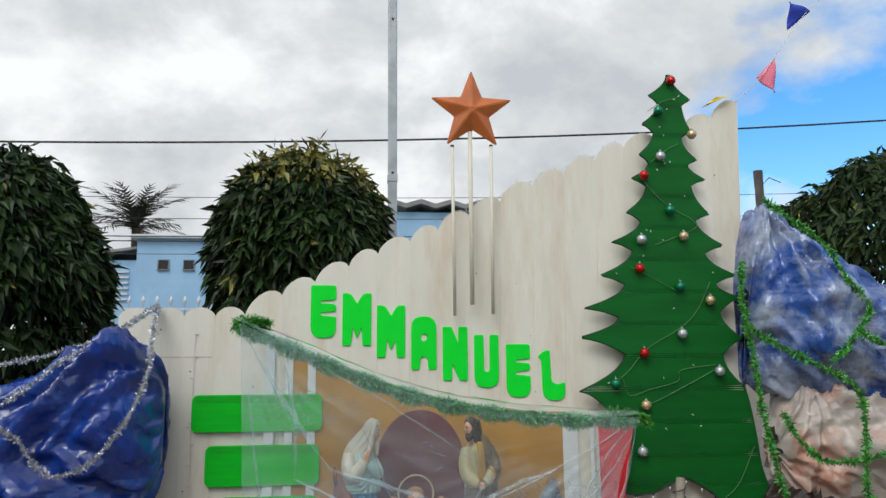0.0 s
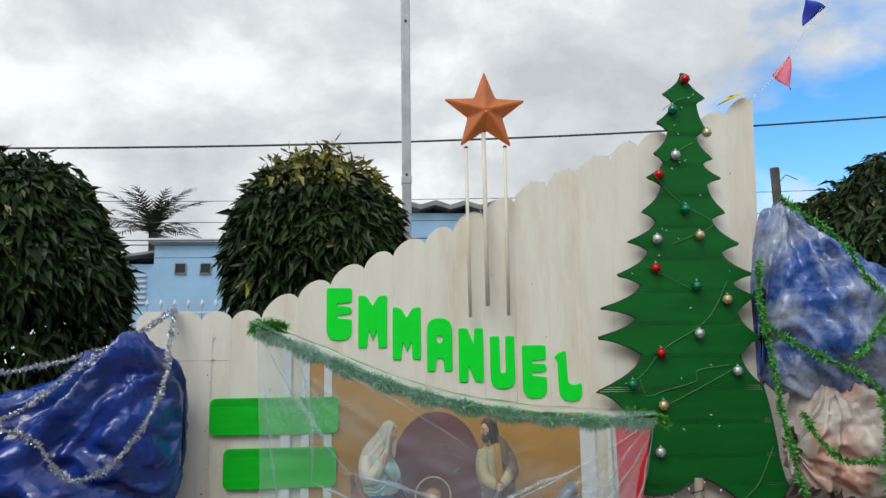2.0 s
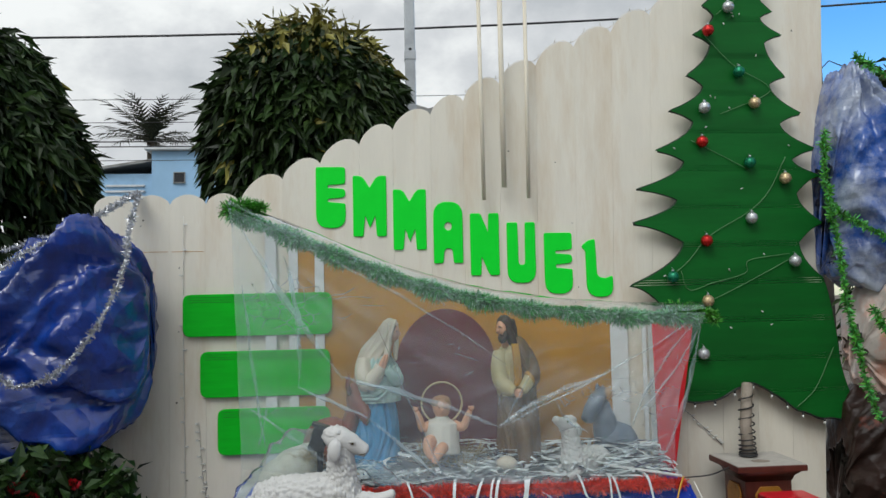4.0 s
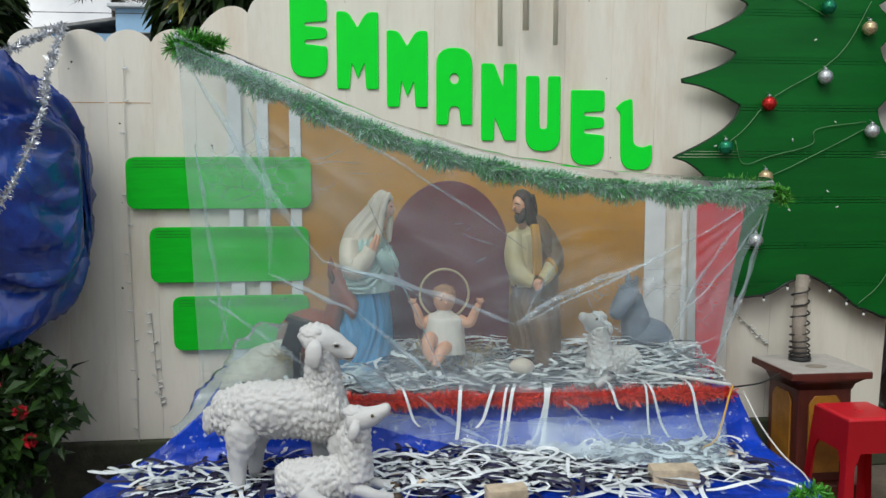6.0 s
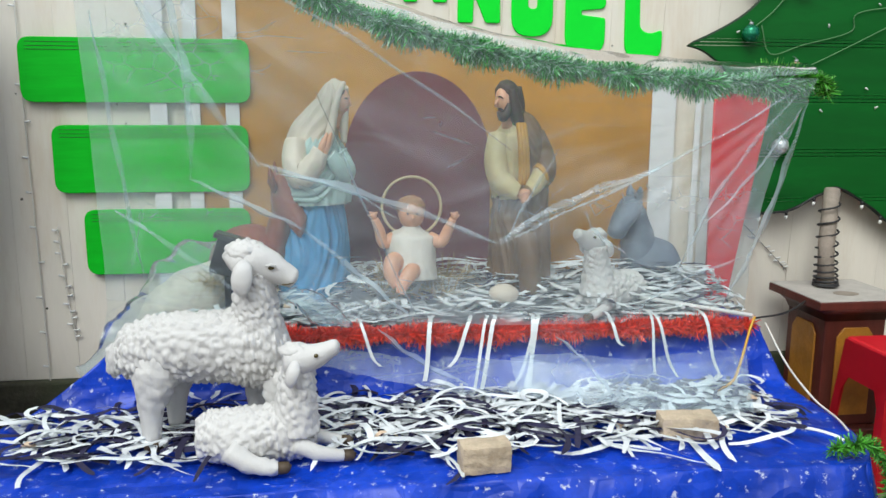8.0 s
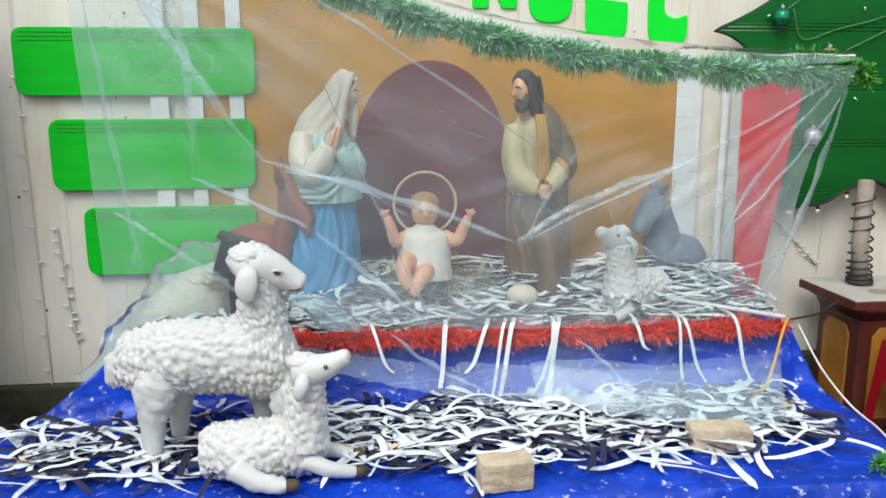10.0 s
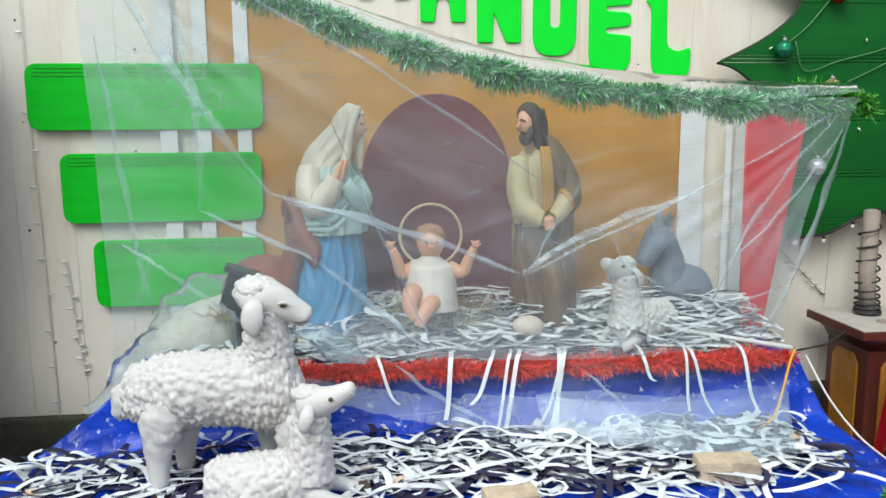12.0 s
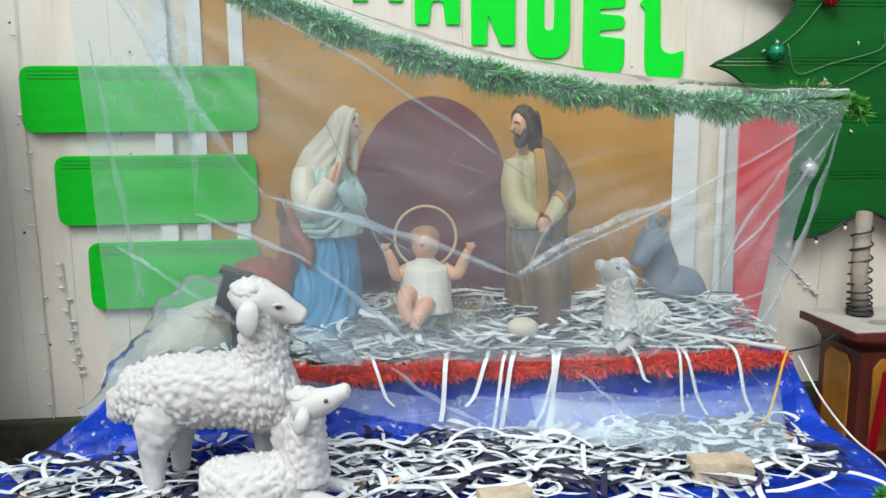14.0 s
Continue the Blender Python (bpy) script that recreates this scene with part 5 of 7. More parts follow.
    for (x0, z0), (x1, z1), wide in folds:
        vv, ff = [], []
        steps = 40
        bend = rng.uniform(-0.04, 0.04)
        d = np.array([z1 - z0, 0, x0 - x1]) / math.hypot(x1 - x0, z1 - z0)
        for k in range(steps + 1):
            t = k / steps
            off = bend * math.sin(math.pi * t) + 0.003 * math.sin(t * 17 + x0 * 9)
            p = on_sheet(x0 + (x1 - x0) * t, z0 + (z1 - z0) * t)
            p = np.array([x0 + (x1 - x0) * t, p[1], z0 + (z1 - z0) * t]) + d * off
            w = wide * (0.25 + math.sin(math.pi * min(1, t * 1.02)) ** 0.7) * (1 + 0.25 * math.sin(23 * t + z0 * 5))
            vv += [tuple(p - d * w + np.array([0, -0.006, 0])), tuple(p + np.array([0, -0.016, 0])), tuple(p + d * w * 0.6 + np.array([0, -0.006, 0]))]
            if k:
                b = len(vv)
                ff += [(b - 6, b - 5, b - 2, b - 3), (b - 5, b - 4, b - 1, b - 2)]
        f_ob = raw("fold", vv, ff, M["film_fold"], o, "milky doubled fold")
        f_ob.visible_shadow = False


plastic_sheet()


# ---- statues ----
def wool(scale, amp):
    """Plaster fleece: short tilted locks with grooves between them."""
    def f(p, off):
        w = 0.35 * noise.noise(p * scale * 0.35)
        q = Vector((p.x * scale * 1.15 + 0.45 * p.z * scale + w, p.y * scale * 1.15, p.z * scale * 0.54 - 0.30 * p.x * scale + w))
        d = noise.voronoi(q)[0]
        lock = min(0.50, d[1] - d[0]) * 1.7 + 0.25 * (1 - min(1.0, d[0] * 1.3))
        return amp * (lock + 0.30 * noise.noise(q * 2.6) + 0.15 * noise.noise(q * 6) - 0.35)
    return f


def tower(bm, rows, seg, slot, bump=None):
    p = smooth_path(rows, 48)
    loft(bm, [q[:3] for q in p], [(q[3], q[4]) for q in p], seg, slot, bump, up=(0, 1, 0))


def limb(bm, pts, radii, slot, bump=None, n=16):
    p = smooth_path([(*a, r) for a, r in zip(pts, radii)], n)
    loft(bm, [q[:3] for q in p], [q[3] for q in p], 18, slot, bump)


def standing_sheep():
    bm = bmesh.new()
    wl_ = wool(43, 0.0145)
    body = smooth_path([(-0.562, 0.03, 0.655, 0.02, 0.02), (-0.548, 0.03, 0.655, 0.060, 0.058), (-0.50, 0.03, 0.662, 0.086, 0.088), (-0.42, 0.02, 0.672, 0.100, 0.104), (-0.32, 0.0, 0.682, 0.104, 0.104),
                        (-0.20, -0.01, 0.684, 0.106, 0.108), (-0.12, -0.01, 0.680, 0.106, 0.124), (-0.05, -0.01, 0.680, 0.088, 0.112), (-0.015, -0.01, 0.69, 0.03, 0.04)], 130)
    loft(bm, [p[:3] for p in body], [(p[3], p[4]) for p in body], 130, 0, wl_)
    neck = smooth_path([(-0.115, -0.01, 0.64, 0.095, 0.10), (-0.115, -0.015, 0.74, 0.082, 0.086), (-0.117, -0.02, 0.81, 0.070, 0.075), (-0.119, -0.025, 0.87, 0.064, 0.068), (-0.122, -0.03, 0.93, 0.058, 0.060)], 60)
    loft(bm, [p[:3] for p in neck], [(p[3], p[4]) for p in neck], 96, 0, wool(46, 0.0095), up=(0, 1, 0))
    head = smooth_path([(-0.190, -0.03, 0.940, 0.03, 0.03), (-0.176, -0.03, 0.948, 0.052, 0.054), (-0.13, -0.035, 0.955, 0.060, 0.064), (-0.085, -0.04, 0.945, 0.050, 0.055), (-0.04, -0.045, 0.924, 0.038, 0.042), (-0.010, -0.048, 0.908, 0.031, 0.034), (0.006, -0.05, 0.902, 0.026, 0.028), (0.014, -0.05, 0.898, 0.010, 0.010)], 40)
    loft(bm, [p[:3] for p in head], [(p[3], p[4]) for p in head], 30, 0, lambda p, o: 0.003 * noise.noise(p * 24))
    ball(bm, (-0.142, -0.03, 0.985), 0.053, 0, 48, (1.15, 1.12, 0.74), bump=wool(46, 0.009))
    limb(bm, [(0.004, -0.073, 0.893), (-0.012, -0.080, 0.890), (-0.030, -0.084, 0.892)], [0.0022, 0.0024, 0.0018], 2, n=6)
    for sy in (-1, 1):
        ear = smooth_path([(-0.140, -0.035 + sy * 0.055, 0.960, 0.014, 0.018), (-0.142, -0.035 + sy * 0.080, 0.945, 0.015, 0.029), (-0.146, -0.035 + sy * 0.090, 0.905, 0.013, 0.031), (-0.142, -0.035 + sy * 0.088, 0.868, 0.006, 0.012)], 14)
        loft(bm, [p[:3] for p in ear], [(p[3], p[4]) for p in ear], 14, 0, up=(1, 0, 0))
        ball(bm, (-0.060, -0.042 + sy * 0.047, 0.945), 0.0085, 2, 10, (1.2, 0.6, 0.8))
        limb(bm, [(-0.076, -0.042 + sy * 0.051, 0.950), (-0.060, -0.042 + sy * 0.054, 0.955), (-0.046, -0.042 + sy * 0.048, 0.948)], [0.003, 0.005, 0.003], 0, n=8)
    for x, y, top in ((-0.45, -0.050, 0.62), (-0.40, 0.09, 0.62), (-0.06, -0.060, 0.60), (-0.135, 0.075, 0.60)):
        leg = smooth_path([(x + 0.03, y * 0.8, top + 0.07, 0.030, 0.030), (x + 0.025, y * 0.85, top, 0.062, 0.058), (x + 0.014, y * 0.95, 0.565, 0.056, 0.050), (x + 0.004, y, 0.50, 0.037, 0.033), (x + 0.002, y, 0.41, 0.027, 0.026)], 30)
        loft(bm, [p[:3] for p in leg], [(p[3], p[4]) for p in leg], 36, 0, lambda p, o, f=wool(36, 0.012): f(p, o) * min(1.0, max(0.12, (p.z - 0.47) * 12)), up=(0, 1, 0))
        loft(bm, [(x + 0.002, y, 0.412), (x + 0.006, y, 0.395), (x + 0.008, y, 0.380)], [0.027, 0.030, 0.032], 14, 1)
    ball(bm, (-0.566, 0.03, 0.64), 0.036, 0, 30, (0.7, 0.9, 1.4), bump=wool(38, 0.010))
    o = part("sheep_statue", bm, [M["sheep"], M["hoof"], M["eye"]])
    for v in o.data.vertices:
        v.co.z += 0.020 * min(1.0, max(0.0, (v.co.z - 0.42) / 0.3))
    o.location = (0.020, 4.755, 0)
    tagged(o, "white painted standing sheep statue with curly wool", "statue", "sheep statues")


def lying_lamb(at, scale, turn, label, slim=1.0):
    bm = bmesh.new()
    body = smooth_path([(-0.230, 0.02, 0.085, 0.02, 0.02), (-0.220, 0.02, 0.085, 0.055, 0.06), (-0.18, 0.015, 0.083, 0.072, 0.076), (-0.10, 0.0, 0.085, 0.082, 0.082), (-0.01, 0.0, 0.088, 0.080, 0.086), (0.06, -0.005, 0.10, 0.068, 0.086), (0.10, -0.01, 0.11, 0.03, 0.04)], 100)
    loft(bm, [p[:3] for p in body], [(p[3], p[4]) for p in body], 110, 0, wool(46, 0.011))
    neck = smooth_path([(0.045, -0.005, 0.10, 0.075, 0.075), (0.052, -0.01, 0.18, 0.060, 0.058), (0.058, -0.012, 0.24, 0.052, 0.050), (0.064, -0.015, 0.30, 0.044, 0.044)], 50)
    loft(bm, [p[:3] for p in neck], [(p[3], p[4]) for p in neck], 80, 0, wool(48, 0.007), up=(0, 1, 0))
    head = smooth_path([(0.020, -0.02, 0.318, 0.02, 0.02), (0.028, -0.02, 0.318, 0.038, 0.040), (0.065, -0.025, 0.320, 0.046, 0.047), (0.108, -0.03, 0.330, 0.037, 0.038), (0.145, -0.035, 0.348, 0.027, 0.027), (0.168, -0.038, 0.361, 0.022, 0.021), (0.178, -0.04, 0.364, 0.008, 0.008)], 28)
    loft(bm, [p[:3] for p in head], [(p[3], p[4]) for p in head], 26, 0)
    ball(bm, (0.052, -0.02, 0.346), 0.036, 0, 30, (1.2, 1.12, 0.7), bump=wool(44, 0.007))
    for sy in (-1, 1):
        ear = smooth_path([(0.055, -0.022 + sy * 0.040, 0.325, 0.010, 0.012), (0.05, -0.022 + sy * 0.060, 0.305, 0.011, 0.019), (0.042, -0.022 + sy * 0.064, 0.275, 0.009, 0.017), (0.04, -0.022 + sy * 0.060, 0.256, 0.004, 0.006)], 12)
        loft(bm, [p[:3] for p in ear], [(p[3], p[4]) for p in ear], 12, 0, up=(1, 0, 0))
        ball(bm, (0.112, -0.03 + sy * 0.037, 0.343), 0.0065, 2, 10)
        fore = [(0.05, sy * 0.055, 0.07), (0.11, sy * 0.062 - 0.01, 0.045), (0.165, sy * 0.055 - 0.012, 0.030), (0.185, sy * 0.052 - 0.012, 0.027)]
        loft(bm, smooth_path(fore, 14), [0.026 - 0.0008 * i for i in range(14)], 16, 0)
        loft(bm, [(0.183, sy * 0.052 - 0.012, 0.027), (0.205, sy * 0.05 - 0.012, 0.025), (0.216, sy * 0.05 - 0.012, 0.022)], [0.0175, 0.018, 0.010], 12, 1)
    hind = [(-0.13, -0.075, 0.075), (-0.08, -0.098, 0.042), (-0.02, -0.105, 0.024), (0.0, -0.105, 0.022)]
    loft(bm, smooth_path(hind, 14), [0.033 - 0.0012 * i for i in range(14)], 16, 0, wool(36, 0.006))
    loft(bm, [(0.0, -0.105, 0.022), (0.025, -0.105, 0.021), (0.034, -0.105, 0.018)], [0.018, 0.018, 0.010], 12, 1)
    o = part("lamb_statue", bm, [M["sheep"], M["hoof"], M["eye"]])
    o.matrix_world = pose(*at, 0, 0, turn) @ Matrix.Diagonal((scale, scale, scale * 0.95, 1))
    tagged(o, label, "statue", "sheep statues")


standing_sheep()
lying_lamb((-0.03, 4.58, 0.384), 1.06, 3, "white painted lamb statue lying with raised head")
lying_lamb((1.215, 5.22, 0.640), 0.98, 222, "white lamb statue lying among the cloth strips behind the plastic")


def drape(seed, amp=0.012, freq=26):
    def f(p, off):
        a = math.atan2(off.y, off.x)
        lean = a + 1.2 * noise.noise(Vector((p.x * 3, p.z * 4, seed)))
        k = amp * min(1.0, off.length / 0.09)
        ridge = 1 - 2.6 * abs(noise.noise(Vector((lean * freq / 6.28, p.z * 2.2, seed))))
        return 0.75 * k * ridge + 0.5 * k * noise.noise(Vector((lean * freq / 2.5, p.z * 5, seed + 3)))
    return f


def kneeling_woman():
    bm = bmesh.new()
    # blue robe with a train spreading behind the knees
    tower(bm, [(0.055, 0.03, 0.60, 0.180, 0.15), (0.065, 0.03, 0.72, 0.160, 0.14), (0.080, 0.02, 0.90, 0.136, 0.12), (0.088, 0.01, 1.03, 0.118, 0.105), (0.090, 0.0, 1.10, 0.10, 0.09)], 120, 2, drape(1, 0.024, 22))
    # teal tunic, open hem
    tower(bm, [(0.088, 0.01, 1.075, 0.146, 0.128), (0.088, 0.01, 1.10, 0.150, 0.126), (0.092, 0.01, 1.16, 0.142, 0.115), (0.098, 0.005, 1.23, 0.128, 0.108), (0.103, 0.0, 1.30, 0.112, 0.095), (0.110, 0.0, 1.35, 0.07, 0.065)], 90, 1, drape(2, 0.016, 20))
    for z0, z1, z2, r in ((1.115, 1.140, 1.225, 0.013), (1.150, 1.170, 1.250, 0.015), (1.190, 1.195, 1.265, 0.012), (1.095, 1.105, 1.180, 0.010)):
        limb(bm, [(-0.045, -0.045, z0), (0.01, -0.108, z0 + 0.004), (0.10, -0.122, z1), (0.19, -0.085, z2), (0.225, -0.035, z2 + 0.02)], [0.006, r, r * 1.1, r, 0.006], 1, n=30)
    # cream veil over head and shoulders
    tower(bm, [(0.060, 0.02, 1.205, 0.108, 0.092), (0.060, 0.015, 1.25, 0.114, 0.102), (0.078, 0.01, 1.32, 0.108, 0.096), (0.112, 0.005, 1.385, 0.082, 0.082), (0.150, 0.0, 1.44, 0.066, 0.072), (0.170, 0.0, 1.49, 0.059, 0.066), (0.174, 0.0, 1.53, 0.042, 0.048), (0.172, 0.0, 1.553, 0.008, 0.008)], 72, 0, drape(3, 0.013, 16))
    limb(bm, [(0.218, -0.020, 1.533), (0.205, -0.058, 1.515), (0.183, -0.080, 1.465), (0.168, -0.088, 1.405), (0.150, -0.100, 1.33), (0.130, -0.105, 1.27)], [0.012, 0.015, 0.016, 0.018, 0.022, 0.010], 0, drape(4, 0.004), 30)
    limb(bm, [(0.228, -0.010, 1.52), (0.225, 0.02, 1.46), (0.215, -0.03, 1.385), (0.215, -0.05, 1.31)], [0.012, 0.016, 0.022, 0.012], 0, n=24)
    # bowed face, parted hair, neck
    ball(bm, (0.206, -0.036, 1.462), 0.039, 3, 26, (0.92, 0.96, 1.32), Euler((0, radians(24), 0)))
    limb(bm, [(0.215, -0.058, 1.510), (0.196, -0.070, 1.488), (0.186, -0.074, 1.455)], [0.010, 0.012, 0.006], 4, n=10)
    limb(bm, [(0.238, -0.050, 1.476), (0.246, -0.050, 1.458), (0.240, -0.048, 1.450)], [0.004, 0.007, 0.004], 3, n=8)
    limb(bm, [(0.219, -0.070, 1.476), (0.228, -0.068, 1.478), (0.234, -0.062, 1.474)], [0.002, 0.0032, 0.002], 4, n=6)
    limb(bm, [(0.222, -0.064, 1.437), (0.230, -0.060, 1.434), (0.235, -0.054, 1.437)], [0.002, 0.004, 0.002], 5, n=6)
    limb(bm, [(0.185, -0.03, 1.43), (0.165, -0.035, 1.37)], [0.030, 0.034], 3, n=6)
    # sleeves and joined palms
    limb(bm, [(0.0, -0.055, 1.31), (-0.005, -0.100, 1.225), (0.03, -0.128, 1.195), (0.085, -0.138, 1.240), (0.112, -0.138, 1.285)], [0.052, 0.056, 0.052, 0.044, 0.036], 0, drape(5, 0.010, 14), 40)
    limb(bm, [(0.19, -0.03, 1.26), (0.222, -0.075, 1.205), (0.19, -0.120, 1.225), (0.150, -0.135, 1.270)], [0.042, 0.044, 0.038, 0.028], 1, drape(6, 0.008, 14), 30)
    for dx in (0.0, 0.018):
        limb(bm, [(0.105 + dx, -0.145 + dx * 0.4, 1.270), (0.122 + dx, -0.150 + dx * 0.4, 1.310), (0.142 + dx, -0.146 + dx * 0.4, 1.352)], [0.016, 0.016, 0.005], 3, n=12)
    o = part("woman_statue", bm, [M["veil"], M["dress"], M["blue_robe"], M["skin"], M["hair"], M["lips"]])
    o.scale = (0.84, 1.0, 1.0)
    o.location = (0.0144, 5.40, 0)
    tagged(o, "painted plaster kneeling figure in cream veil and blue robe", "statue", "nativity figures")


def kneeling_man():
    bm = bmesh.new()
    tower(bm, [(0.935, 0.04, 0.60, 0.145, 0.14), (0.930, 0.03, 0.78, 0.130, 0.125), (0.925, 0.02, 0.98, 0.118, 0.110), (0.915, 0.01, 1.10, 0.110, 0.098), (0.910, 0.0, 1.14, 0.09, 0.08)], 120, 1, drape(11, 0.026, 22))
    # cream tunic
    tower(bm, [(0.90, 0.0, 1.09, 0.100, 0.092), (0.893, 0.0, 1.18, 0.112, 0.094), (0.888, 0.0, 1.28, 0.116, 0.090), (0.886, 0.0, 1.345, 0.098, 0.078), (0.876, -0.006, 1.380, 0.056, 0.052), (0.866, -0.012, 1.40, 0.036, 0.036)], 84, 0, drape(12, 0.015, 18))
    limb(bm, [(0.862, -0.018, 1.37), (0.848, -0.026, 1.43)], [0.034, 0.032], 2, n=6)
    # brown cloak over the far shoulder and back
    tower(bm, [(0.995, 0.03, 0.66, 0.100, 0.13), (0.990, 0.02, 1.05, 0.080, 0.120), (0.980, 0.01, 1.20, 0.072, 0.115), (0.968, 0.01, 1.30, 0.072, 0.105), (0.945, 0.02, 1.365, 0.062, 0.085), (0.915, 0.03, 1.41, 0.034, 0.045)], 72, 1, drape(13, 0.014, 16))
    # golden sash edge
    for dx, r in ((0.0, 0.014), (0.016, 0.014), (0.031, 0.011)):
        limb(bm, [(0.893 + dx, -0.070, 1.385), (0.899 + dx, -0.100, 1.30), (0.902 + dx, -0.110, 1.21), (0.898 + dx, -0.112, 1.145)], [r * 0.8, r, r, r * 0.9], 4, n=20)
    # head turned down, beard, long hair
    ball(bm, (0.826, -0.040, 1.470), 0.040, 2, 26, (0.92, 0.96, 1.34), Euler((0, radians(-18), 0)))
    limb(bm, [(0.800, -0.058, 1.484), (0.784, -0.056, 1.458), (0.794, -0.054, 1.448)], [0.004, 0.0085, 0.004], 2, n=8)
    limb(bm, [(0.792, -0.066, 1.486), (0.802, -0.074, 1.488), (0.816, -0.078, 1.480)], [0.002, 0.0035, 0.002], 3, n=6)
    limb(bm, [(0.846, -0.070, 1.462), (0.836, -0.072, 1.425), (0.815, -0.066, 1.412), (0.795, -0.058, 1.432)], [0.012, 0.020, 0.022, 0.007], 3, drape(14, 0.004), 18)
    limb(bm, [(0.796, -0.068, 1.441), (0.806, -0.076, 1.440), (0.818, -0.078, 1.432)], [0.003, 0.004, 0.003], 3, n=6)
    ball(bm, (0.850, -0.010, 1.505), 0.056, 3, 26, (1.02, 1.05, 0.90), bump=lambda p, d: 0.004 * noise.noise(p * 50))
    limb(bm, [(0.862, -0.050, 1.515), (0.872, -0.055, 1.46), (0.895, -0.045, 1.40), (0.925, -0.03, 1.36)], [0.022, 0.028, 0.032, 0.014], 3, drape(19, 0.006, 12), 24)
    limb(bm, [(0.885, 0.0, 1.52), (0.90, 0.01, 1.45), (0.915, 0.02, 1.38)], [0.040, 0.044, 0.030], 3, drape(20, 0.006, 12), 20)
    # near arm, cream sleeve
    limb(bm, [(0.805, -0.035, 1.335), (0.786, -0.070, 1.24), (0.800, -0.105, 1.170), (0.845, -0.135, 1.135), (0.880, -0.150, 1.120)], [0.046, 0.052, 0.050, 0.040, 0.030], 0, drape(15, 0.010, 14), 40)
    # far arm: cloak, golden lining, cream cuff
    limb(bm, [(0.995, -0.015, 1.335), (1.025, -0.055, 1.25), (1.022, -0.085, 1.20), (0.995, -0.105, 1.180)], [0.046, 0.052, 0.054, 0.052], 1, drape(16, 0.010, 14), 30)
    limb(bm, [(1.000, -0.108, 1.188), (0.985, -0.115, 1.180)], [0.050, 0.044], 4, n=5)
    limb(bm, [(0.995, -0.112, 1.180), (0.965, -0.135, 1.150), (0.930, -0.150, 1.125)], [0.042, 0.038, 0.028], 0, drape(18, 0.008, 14), 24)
    # folded fingers
    ball(bm, (0.905, -0.158, 1.112), 0.026, 2, 18, (1.25, 0.8, 0.95))
    for k in range(4):
        limb(bm, [(0.925, -0.168 - 0.002 * k, 1.126 - 0.009 * k), (0.905, -0.181, 1.122 - 0.010 * k), (0.886, -0.172, 1.114 - 0.009 * k)], [0.0075, 0.0078, 0.006], 2, n=9)
    # knee and hem folds
    limb(bm, [(0.93, -0.09, 0.94), (0.945, -0.135, 0.84), (0.950, -0.125, 0.70)], [0.055, 0.055, 0.050], 1, drape(17, 0.014, 14), 24)
    o = part("man_statue", bm, [M["cream_robe"], M["brown_robe"], M["skin"], M["hair"], M["gold_sash"]])
    o.scale = (0.82, 1.0, 1.0)
    o.location = (0.145, 5.42, 0)
    tagged(o, "painted plaster kneeling bearded figure in cream robe and brown cloak", "statue", "nativity figures")


